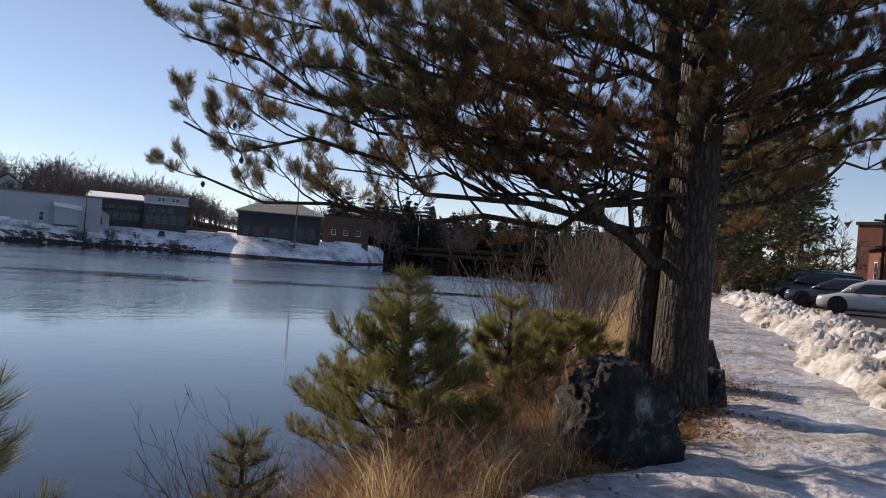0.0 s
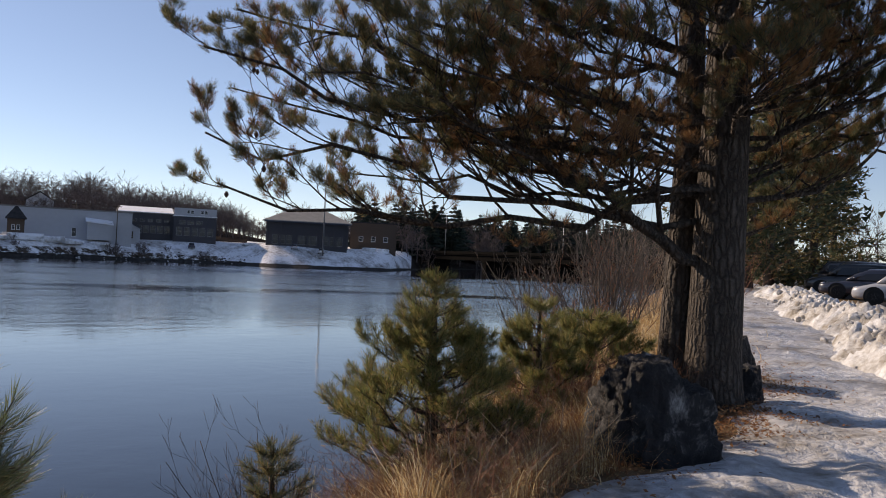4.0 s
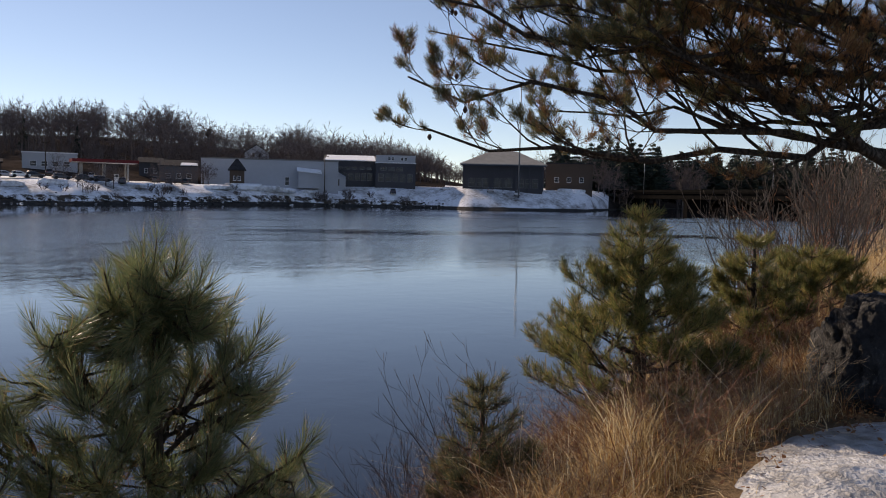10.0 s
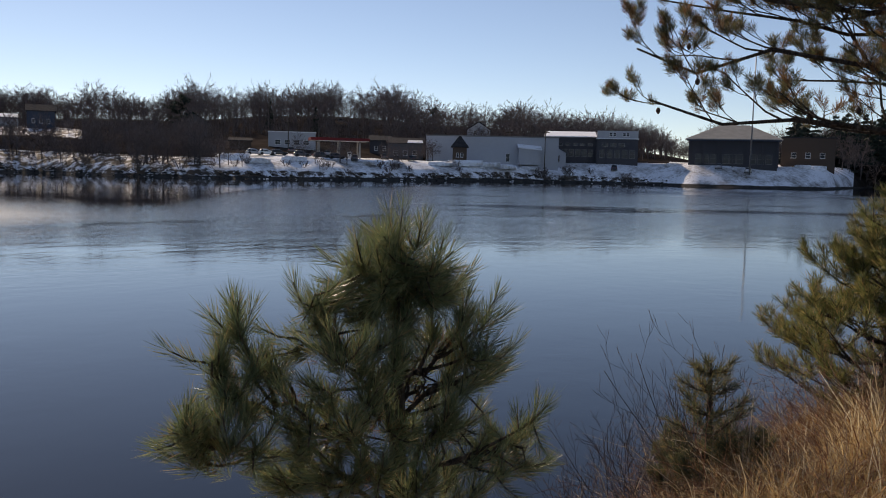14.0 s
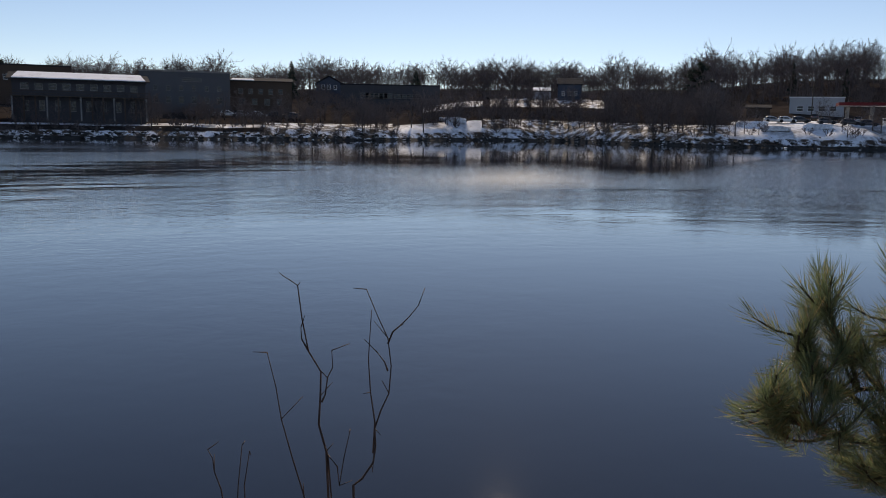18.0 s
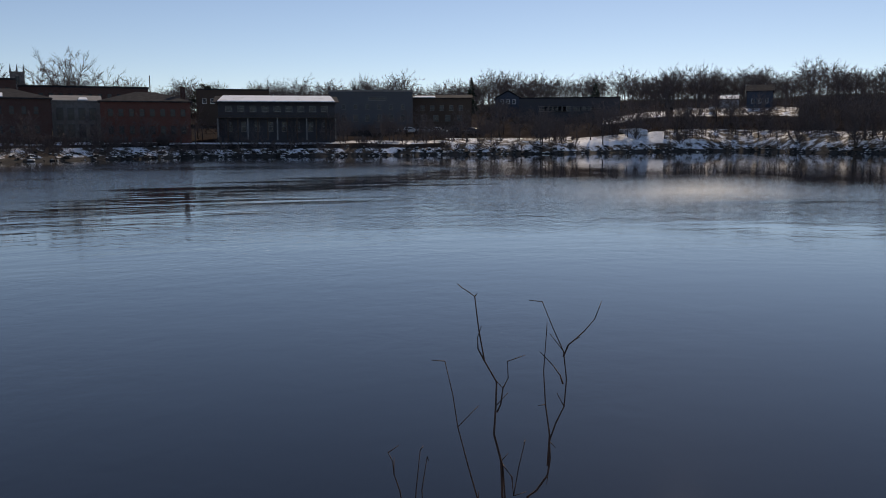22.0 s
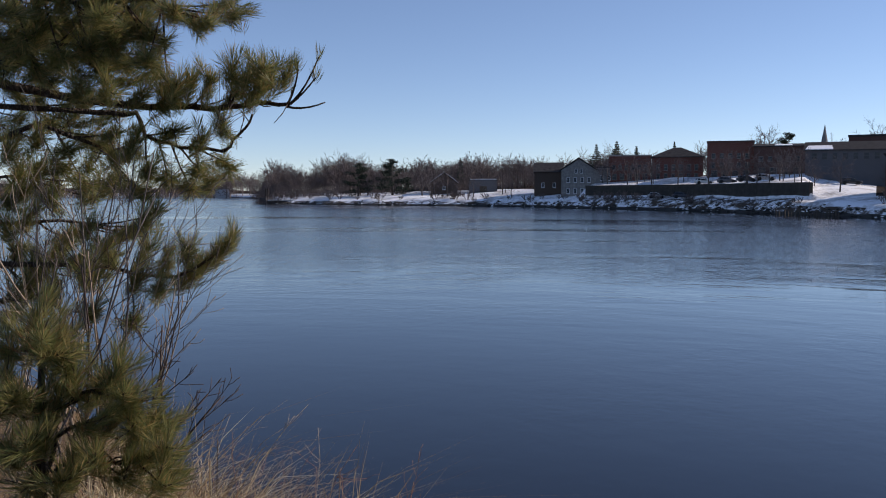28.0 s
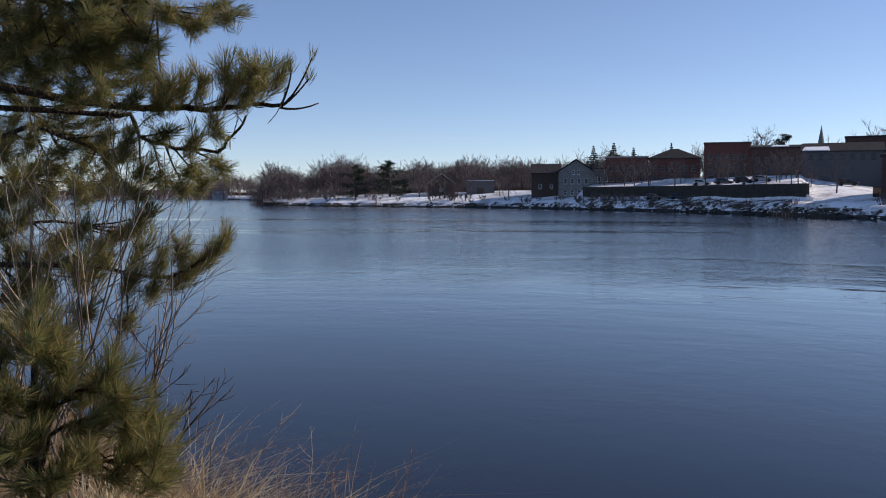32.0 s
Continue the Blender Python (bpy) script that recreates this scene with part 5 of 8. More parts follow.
grass_patch("brown_weeds", "tall tangled reddish brown weeds round the young pine", [(-0.75, 6.35, 0.22, 1100), (-0.35, 6.7, 0.22, 1300), (0.1, 7.0, 0.25, 1500), (0.35, 7.6, 0.25, 1300), (0.75, 8.3, 0.3, 1500), (1.1, 9.1, 0.35, 1200), (-1.1, 5.9, 0.2, 700)], 68, DEAD_LEAF, (0.35, 0.75), 0.0045, 0.75)
grass_patch("dry_grass", "straggling straw-coloured stalks on the bank", [(-0.75, 6.35, 0.4, 260), (-0.1, 6.7, 0.4, 300), (0.5, 7.5, 0.4, 300), (-1.5, 5.6, 0.4, 200), (-0.4, 5.7, 0.4, 300)], 69, STRAW, (0.5, 1.0), 0.0045, 0.8)


def tangle(name, label, mat, seed, count, zones, thick=0.0022):
    """Arching dead canes and stalks that cross each other, with short side twigs."""
    rng = np.random.default_rng(seed)
    g = Geo()
    for _ in range(count):
        x, y, sp = zones[rng.integers(len(zones))]
        x, y = rng.normal(x, sp), rng.normal(y, sp)
        if 0 < along(x, y) < 9 and across(x, y) < path_edge(along(x, y)) + 0.10:
            continue
        p = np.array((x, y, near_z(x, y) - 0.02))
        a = rng.random() * 6.28
        d = unit(np.array((math.cos(a) * 0.6, math.sin(a) * 0.6, 1.0)))
        le = rng.uniform(0.3, 0.85)
        fall = rng.uniform(0.1, 0.55)
        pts = [p]
        for k in range(5):
            d = unit(d + rng.normal(size=3) * 0.16 - UP * fall * 0.45)
            pts.append(pts[-1] + d * le / 5)
        r = thick * rng.uniform(0.7, 1.4)
        g.tube(pts, np.linspace(r, r * 0.45, 6), 3)
        for k in range(rng.integers(1, 5)):
            q = pts[rng.integers(2, 6)]
            w = unit(d + rng.normal(size=3) * 0.9 + UP * 0.3) * rng.uniform(0.05, 0.18)
            g.tube([q, q + w * 0.5 + rng.normal(size=3) * 0.008, q + w], [r * 0.6, r * 0.5, r * 0.3], 3)
    return single(name, g.mesh(name, mat), label, "brambles", kind="stuff")


BANK = [(-1.25, 5.65, 0.16), (-0.9, 6.0, 0.3), (-0.4, 6.4, 0.35), (0.1, 6.8, 0.35), (0.5, 7.4, 0.35), (0.9, 8.0, 0.35), (1.2, 8.8, 0.4), (-1.4, 5.5, 0.3), (-0.5, 5.4, 0.3), (0.3, 6.2, 0.3), (1.7, 9.6, 0.4)]
tangle("brambles", "reddish brown dead canes tangled on the bank", RED_TWIG, 401, 900, BANK)
tangle("brambles", "pale dead stalks tangled on the bank", TWIG_PALE, 402, 700, BANK, 0.0019)
tangle("brambles", "dark thin canes over the water's edge", TWIG_DARK, 403, 260, [(-1.5, 5.7, 0.25), (-1.9, 5.8, 0.25), (-1.2, 6.5, 0.3), (-2.2, 6.0, 0.2)], 0.0024)
grass_patch("dry_grass", "straw-coloured grass tussocks at the edge of the bank", [(-2.12, -2.85, 0.09, 650), (-2.24, -2.80, 0.07, 480), (-2.0, -2.95, 0.10, 420), (-1.85, -3.1, 0.12, 420), (-1.75, -3.25, 0.14, 400)], 71, STRAW, (0.42, 0.88), 0.0042, 0.7)
grass_patch("brown_weeds", "brown withered weeds at the edge of the bank", [(-2.5, -2.32, 0.10, 480), (-2.42, -2.42, 0.09, 380), (-2.2, -2.75, 0.12, 220), (-1.9, -3.0, 0.16, 320)], 72, STRAW_DULL, (0.6, 1.15), 0.0036, 0.75)
tangle("brambles", "reddish dead stalks at the edge of the bank", RED_TWIG, 405, 60, [(-2.5, -2.35, 0.12), (-2.15, -2.85, 0.12), (-1.9, -3.05, 0.15)], 0.0018)
tangle("brambles", "dry stalks tangled at the top of the bank", TWIG_PALE, 404, 160, [(-2.3, -3.2, 0.25), (-2.0, -3.5, 0.25), (-1.6, -3.4, 0.3)], 0.0018)


def leaf_litter():
    """Fallen leaves and bark bits round the trunk and the boulder."""
    rng = np.random.default_rng(66)
    v, f = [], []
    for x0, y0, s, n in [(1.2, 6.9, 0.35, 500), (2.6, 8.4, 0.35, 900), (3.2, 9.3, 0.4, 1200), (4.0, 11.2, 0.45, 1000), (4.3, 12.6, 0.4, 600), (3.9, 11.6, 0.5, 500), (2.4, 8.6, 0.5, 500), (0.6, 6.4, 0.4, 400), (4.6, 13.6, 0.4, 300), (-0.3, 5.2, 0.5, 500), (5.4, 16, 0.5, 200)]:
        for x, y in zip(rng.normal(x0, s, n), rng.normal(y0, s, n)):
            z = near_z(x, y) + (0.075 if across(x, y) < 0.4 else 0.03)
            r, a, tl = rng.uniform(0.010, 0.028), rng.random() * 6.28, rng.normal(size=2) * 0.4
            i = len(v)
            for k, q in enumerate((1.0, 0.5, 0.9, 0.5)):
                b = a + k * 1.5708
                dx, dy = math.cos(b) * r * q, math.sin(b) * r * q
                v.append((x + dx, y + dy, z + dx * tl[0] + dy * tl[1]))
            f.append((i, i + 1, i + 2, i + 3))
    me = bpy.data.meshes.new("fallen_leaves")
    me.from_pydata(v, [], f)
    me.materials.append(DEAD_LEAF)
    single("fallen_leaves", me, "brown fallen leaves and bark scraps on the ground", "leaves", kind="stuff")


leaf_litter()

# ---- snow bank beside the path ----
def snow_bank():
    rng = np.random.default_rng(71)
    ob = thing("snow_bank", "plowed ridge of dirty lumpy snow beside the path", "snow", at=(0, 0, 0))
    g = Geo()
    n_s, n_w = 360, 46
    v = []
    for i in range(n_s + 1):
        s = 7.5 + 36 * (i / n_s) ** 1.35
        mid = -3.85 + 0.30 * math.sin(s * 0.5) + 0.2 * noise.noise((s * 1.4, 7, 5)) - 0.012 * (s - 10)
        wd = 1.15 + 0.25 * noise.noise((s * 0.4, 0, 5))
        hh = (0.46 + 0.26 * noise.noise((s * 0.5, 2, 5))) * min(1, (s - 7.2) / 2.2)
        for j in range(n_w + 1):
            t = j / n_w * 2 - 1
            b = mid - t * wd
            x, y = 0.259 * s - 0.966 * b, 0.966 * s + 0.259 * b
            k = max(0, 1 - t * t) ** 0.8
            z = near_z(x, y) - 0.03 + hh * k + k ** 0.5 * (0.24 * noise.noise((x * 2.0, y * 2.0, 1)) + 0.22 * abs(noise.noise((x * 4.5, y * 4.5, 3))) + 0.15 * abs(noise.noise((x * 10, y * 10, 8))))
            v.append((x, y, z))
    w = n_w + 1
    g.add(v, [(i * w + j, (i + 1) * w + j, (i + 1) * w + j + 1, i * w + j + 1) for i in range(n_s) for j in range(n_w)])
    part("ridge", g, SNOW_PILE, ob, smooth=True)
    lumps = []
    for k in range(4):
        bm = lump(1, 1, 0.8, 20 + k * 3.1, 3, 0.45, 1.8, 0.8)
        me = bpy.data.meshes.new("snow_lump")
        bm.to_mesh(me)
        bm.free()
        me.materials.append(SNOW_PILE)
        me.shade_smooth()
        lumps.append(me)
    for k in range(290):
        s = 7.6 + 30 * rng.random() ** 1.5
        b = -3.75 - 0.012 * (s - 10) + rng.normal() * 0.62
        x, y = 0.259 * s - 0.966 * b, 0.966 * s + 0.259 * b
        t = (b + 3.75 + 0.012 * (s - 10)) / 1.15
        z = near_z(x, y) + 0.6 * max(0, 1 - t * t) * min(1, (s - 7.2) / 2.2)
        r = rng.uniform(0.03, 0.13)
        part("snow_lump", lumps[k % 4], None, ob, m=pose(x, y, z, *rng.uniform(0, 360, 3)) @ Matrix.Diagonal((r, r * rng.uniform(0.7, 1.2), r * 0.8, 1)))


snow_bank()


# ---- cars ----
def loft(stations, ring=14):
    """A closed shell through cross-sections (x, half width, low, high, roundness)."""
    g = Geo()
    v = []
    for x, w, lo, hi, e in stations:
        for j in range(ring):
            a = 2 * math.pi * (j + 0.5) / ring
            c, s = math.cos(a), math.sin(a)
            v.append((x, w * math.copysign(abs(c) ** e, c), (lo + hi) / 2 + (hi - lo) / 2 * math.copysign(abs(s) ** e, s)))
    n = len(stations)
    f = [(i * ring + j, (i + 1) * ring + j, (i + 1) * ring + (j + 1) % ring, i * ring + (j + 1) % ring) for i in range(n - 1) for j in range(ring)]
    f += [tuple(range(ring)), tuple((n - 1) * ring + j for j in range(ring))[::-1]]
    g.add(v, f)
    return g


def paint(name, c):
    m = Mat(name, 0.28, 0.1, 0.5)
    m.b.inputs["Coat Weight"].default_value = 0.6
    n = m.noise(2.5, 5)
    m.color(m.mix(m.math("MULTIPLY", n, 0.35), c, tuple(v * 0.6 + 0.03 for v in c)))
    return m.m


LAMP_GLASS = mottled("lamp_lens", (0.35, 0.36, 0.38), (0.6, 0.6, 0.62), 8, 0.15, 30, 0.0)
TAIL_RED = mottled("tail_lens", (0.25, 0.01, 0.01), (0.4, 0.02, 0.02), 8, 0.2, 30, 0.0)
RIM = mottled("alloy_rim", (0.10, 0.10, 0.11), (0.20, 0.20, 0.21), 8, 0.4, 30, 0.0, metal=0.7)
WHEELS = {}


def wheel_meshes(r):
    if r not in WHEELS:
        t = Geo()
        ring, n = 20, 6
        v = []
        for i in range(ring):
            a = 2 * math.pi * i / ring
            for y, q in ((-0.10, r * 0.66), (-0.11, r * 0.9), (-0.07, r), (0.07, r), (0.11, r * 0.9), (0.10, r * 0.66)):
                v.append((math.cos(a) * q, y, math.sin(a) * q))
        t.add(v, [(i * n + j, i * n + j + 1, ((i + 1) % ring) * n + j + 1, ((i + 1) % ring) * n + j) for i in range(ring) for j in range(n - 1)])
        m = Geo()
        m.tube([(0, -0.085, 0), (0, 0.085, 0)], [r * 0.2, r * 0.2], 10)
        for k in range(7):
            a = 2 * math.pi * k / 7
            for y in (-0.08, 0.08):
                m.tube([(math.cos(a) * r * 0.15, y, math.sin(a) * r * 0.15), (math.cos(a) * r * 0.68, y, math.sin(a) * r * 0.68)], [r * 0.09, r * 0.07], 4)
        m.tube([(0, -0.05, 0), (0, 0.05, 0)], [r * 0.67, r * 0.67], 16)
        WHEELS[r] = t.mesh("tyre", RUBBER), m.mesh("rim", RIM, False)
    return WHEELS[r]


def car(x, y, z, turn, body_paint, label, length=4.5, height=1.48, hood=1.0, cabin=(0.28, 0.93), boxy=0.0, group="cars in the parking lot", detail=True):
    """A car that points along its own +x; cabin: where windscreen and tailgate meet the body, as shares from the nose."""
    ob = thing("car", label, "car", group, at=pose(x, y, z, 0, 0, turn))
    L, H, W, belt = length, height, 0.90, height * 0.60
    nose = L / 2
    c0, c1 = nose - L * cabin[0], nose - L * cabin[1]
    hoodz = belt * (0.97 + 0.02 * boxy)
    st = [(nose, W * 0.62, 0.32, 0.60, 0.5), (nose - 0.06, W * 0.80, 0.24, 0.72, 0.45), (nose - 0.35, W * 0.94, 0.20, hoodz * 0.84, 0.4), (c0 + 0.1, W, 0.18, hoodz, 0.38), (0, W, 0.18, belt + 0.02, 0.36),
          (c1 + 0.2, W, 0.18, belt + 0.04, 0.36), (-nose + 0.30, W * 0.97, 0.20, belt + 0.02, 0.4), (-nose + 0.05, W * 0.88, 0.28, belt - 0.06, 0.45), (-nose, W * 0.7, 0.36, belt - 0.2, 0.5)]
    part("body", loft(st, 20), body_paint, ob, smooth=True)
    rf, rb = c0 - (0.95 - 0.45 * boxy), c1 + (0.35 - 0.2 * boxy)
    roof = [(c0 + 0.05, W * 0.80, belt - 0.06, belt + 0.02, 0.5), (c0 - 0.3 * (1 - 0.4 * boxy), W * 0.84, belt - 0.06, belt + (H - belt) * 0.5, 0.5), (rf, W * 0.80, belt - 0.06, H - 0.03, 0.45), ((rf + rb) / 2, W * 0.79, belt - 0.06, H, 0.45),
            (rb, W * 0.78, belt - 0.06, H - 0.05, 0.45), (c1, W * 0.76, belt - 0.06, belt + 0.06, 0.5)]
    part("cabin", loft(roof, 20), body_paint, ob, smooth=True)
    for side in (1, -1):
        zt, yb, yt = H - 0.11, W * 0.875 * side, W * 0.74 * side
        cuts = [(c0 - 0.42, rf - 0.08, rf - 0.75), (rf - 0.80, rf - 0.80, rb + 0.62), (rb + 0.57, rb + 0.57, rb + 0.05)]
        for k, (lo, hi, back) in enumerate(cuts):
            g = Geo()
            lowback = back if k < 2 else back - 0.18
            q = [(lo, yb, belt + 0.02), (hi, yt, zt), (back, yt, zt), (lowback, yb, belt + 0.03)]
            v = [(a, b + 0.012 * side, c) for a, b, c in q] + [(a, b - 0.03 * side, c) for a, b, c in q]
            g.add(v, [(0, 1, 2, 3), (7, 6, 5, 4), (0, 4, 5, 1), (1, 5, 6, 2), (2, 6, 7, 3), (3, 7, 4, 0)])
            part("side_window", g, GLASS, ob)
        if detail:
            g = Geo()
            g.tube([(c0 - 0.35, side * W * 0.9, belt + 0.08), (c0 - 0.36, side * (W + 0.16), belt + 0.12)], [0.05, 0.075], 8)
            part("mirror", g, body_paint, ob, smooth=True)
            for k in range(2):
                xh = rf - 0.60 - k * 0.95
                g = Geo().box(xh - 0.09, xh + 0.09, side * (W - 0.01), side * (W + 0.025), belt - 0.13, belt - 0.10)
                part("door_handle", g, RIM, ob)
        g = Geo()
        g.tube([(nose - 0.26, side * W * 0.66, 0.64), (nose - 0.12, side * W * 0.60, 0.62)], [0.13, 0.10], 10)
        part("headlight", g, LAMP_GLASS, ob, smooth=True)
        g = Geo().box(-nose + 0.02, -nose + 0.14, side * W * 0.62 - 0.12, side * W * 0.62 + 0.12, belt - 0.22, belt - 0.05)
        part("taillight", g, TAIL_RED, ob)
    for a, b in (((c0 - 0.02, belt + 0.0), (rf + 0.04, H - 0.10)), ((c1 + 0.02, belt + 0.06), (rb - 0.03, H - 0.12))):
        s = 1 if a[0] > b[0] else -1
        q = [(a[0], W * 0.74, a[1]), (a[0], -W * 0.74, a[1]), (b[0], -W * 0.66, b[1]), (b[0], W * 0.66, b[1])]
        v = [(p[0] + 0.055 * s, p[1], p[2] + 0.05) for p in q] + [(p[0] - 0.03 * s, p[1], p[2] - 0.03) for p in q]
        g = Geo()
        g.add(v, [(0, 1, 2, 3), (7, 6, 5, 4), (0, 4, 5, 1), (1, 5, 6, 2), (2, 6, 7, 3), (3, 7, 4, 0)])
        part("windscreen", g, GLASS, ob)
    g = Geo().box(nose - 0.10, nose + 0.015, -0.5, 0.5, 0.34, 0.50)
    part("grille", g, RUBBER, ob)
    tm, rm = wheel_meshes(0.33)
    for fx in (nose - 0.86, -nose + 0.88):
        for side in (1, -1):
            w = part("wheel", tm, None, ob, m=pose(fx, side * (W - 0.10), 0.33))
            w.name = "wheel"
            part("wheel_arch", Geo().tube([(fx, side * (W - 0.2), 0.36), (fx, side * (W + 0.004), 0.36)], [0.40, 0.40], 18), RUBBER, ob)
            part("rim", rm, None, w)
    return ob


SILVER, BLACK, NAVY, GRAPHITE, WHITE_PAINT = paint("silver_paint", (0.40, 0.41, 0.44)), paint("black_paint", (0.015, 0.015, 0.018)), paint("navy_paint", (0.02, 0.025, 0.045)), paint("graphite_paint", (0.07, 0.07, 0.08)), paint("white_paint", (0.7, 0.7, 0.7))


def near_car(az, d, turn, *args, **kw):
    p = pol(az, d)
    return car(p.x, p.y, near_z(p.x, p.y) + 0.03, turn, *args, **kw)


near_car(-27.7, 40.5, 152, SILVER, "silver hatchback parked beside the snow bank", height=1.58, cabin=(0.23, 0.96), length=4.4)
near_car(-25.6, 45.5, 150, NAVY, "dark blue saloon parked beside the snow bank", height=1.50)
near_car(-24.6, 50.5, 152, BLACK, "black off-road car parked beside the snow bank", height=1.72, length=4.7, boxy=0.6, cabin=(0.25, 0.99))
near_car(-24.4, 56.0, 152, GRAPHITE, "dark grey van parked beside the snow bank", height=1.85, length=4.9, boxy=1.0, cabin=(0.18, 0.995))


# ---- buildings ----
WIN = {}


def window(parent, x, y, z, w, h, trim=TRIM, glass=GLASS, name="window"):
    """A framed pane on a front wall; x, z: its lower left corner; the front looks along -y."""
    key = (round(w, 2), round(h, 2), trim.name, glass.name)
    if key not in WIN:
        t = min(0.09, w * 0.12)
        f = Geo().box(0, w, -0.07, 0.05, 0, t).box(0, w, -0.07, 0.05, h - t, h).box(0, t, -0.07, 0.05, t, h - t).box(w - t, w, -0.07, 0.05, t, h - t).box(t, w - t, -0.05, 0.03, h * 0.5 - t * 0.4, h * 0.5 + t * 0.4)
        s = Geo().box(-0.06, w + 0.06, -0.13, 0.02, -0.08, 0)
        p = Geo().box(t, w - t, -0.025, 0.0, t, h - t)
        WIN[key] = f.mesh("window_frame", trim, False), s.mesh("sill", trim, False), p.mesh("pane", glass, False)
    f, s, p = WIN[key]
    ob = part(name, f, None, parent, m=pose(x, y, z))
    part("sill", s, None, ob)
    part("pane", p, None, ob)
    return ob


def house_roof(parent, kind, W, D, z, h, mat, over=0.4, ridge="x", snow=None, snow_share=(0.0, 1.0)):
    g = Geo()
    o, t = over, 0.22
    if kind == "flat":
        g.box(-0.15, W + 0.15, -0.15, D + 0.15, z, z + max(h, 0.25))
        part("roof", g, mat, parent)
        if snow:
            part("snow_cover", Geo().box(0.3, W - 0.3, 0.2, D - 0.2, z + max(h, 0.25), z + max(h, 0.25) + 0.25), snow, parent, "snow on the roof")
        return
    if kind == "hip":
        k = min(W, D) / 2 * 0.85
        low = [(-o, -o), (W + o, -o), (W + o, D + o), (-o, D + o)]
        top = [(k, D / 2), (W - k, D / 2)]
        v = [(a, b, z) for a, b in low] + [(a, b, z + h) for a, b in top] + [(a, b, z - t) for a, b in low]
        g.add(v, [(0, 1, 5, 4), (1, 2, 5), (2, 3, 4, 5), (3, 0, 4), (6, 7, 1, 0), (7, 8, 2, 1), (8, 9, 3, 2), (9, 6, 0, 3), (9, 8, 7, 6)])
    else:
        e = [(-o, z), (W / 2, z + h), (W + o, z)]
        v = [(x, y, zz) for y in (-o, D + o) for x, zz in e] + [(x, y, zz - t) for y in (-o, D + o) for x, zz in e]
        g.add(v, [(1, 4, 3, 0), (2, 5, 4, 1), (9, 10, 7, 6), (10, 11, 8, 7), (6, 7, 1, 0), (7, 8, 2, 1), (4, 10, 9, 3), (5, 11, 10, 4), (3, 9, 6, 0), (8, 11, 5, 2)])
    part("roof", g, mat, parent)
    if snow:
        s = Geo()
        a, b = snow_share
        x0, x1 = W * a, W * b
        if kind == "hip" or ridge == "x":
            k = min(W, D) / 2 * 0.85 if kind == "hip" else 0
            sl = h / (D / 2 + o)
            y1 = -o + (D / 2 + o) * 0.42
            k = k * 0.42 if kind == "hip" else 0
            q = [(max(x0, 0.1), -o + 0.2), (min(x1, W - 0.1), -o + 0.2), (min(x1, W - k * 0.98), y1), (max(x0, k * 0.98), y1)]
            top = [(x, y, z + (y + o) * sl + 0.16) for x, y in q]
            s.add(top + [(x, y, zz - 0.15) for x, y, zz in top], [(0, 1, 2, 3), (7, 6, 5, 4), (0, 4, 5, 1), (1, 5, 6, 2), (2, 6, 7, 3), (3, 7, 4, 0)])
        else:
            sl = h / (W / 2 + o)
            for m in ((0, 1), (1, -1)):
                xa, xb = (-o + 0.15, W / 2 - 0.2) if m[0] == 0 else (W + o - 0.15, W / 2 + 0.2)
                za, zb = z + 0.15 * sl + 0.16, z + (W / 2 + o - 0.2) * sl + 0.16
                q = [(xa, -o + 0.1, za), (xa, D + o - 0.1, za), (xb, D + o - 0.1, zb), (xb, -o + 0.1, zb)]
                s.add(q + [(x, y, zz - 0.15) for x, y, zz in q], [(3, 2, 1, 0), (4, 5, 6, 7), (0, 1, 5, 4), (1, 2, 6, 5), (2, 3, 7, 6), (3, 0, 4, 7)])
        part("snow_cover", s, snow, parent, "snow on the roof")


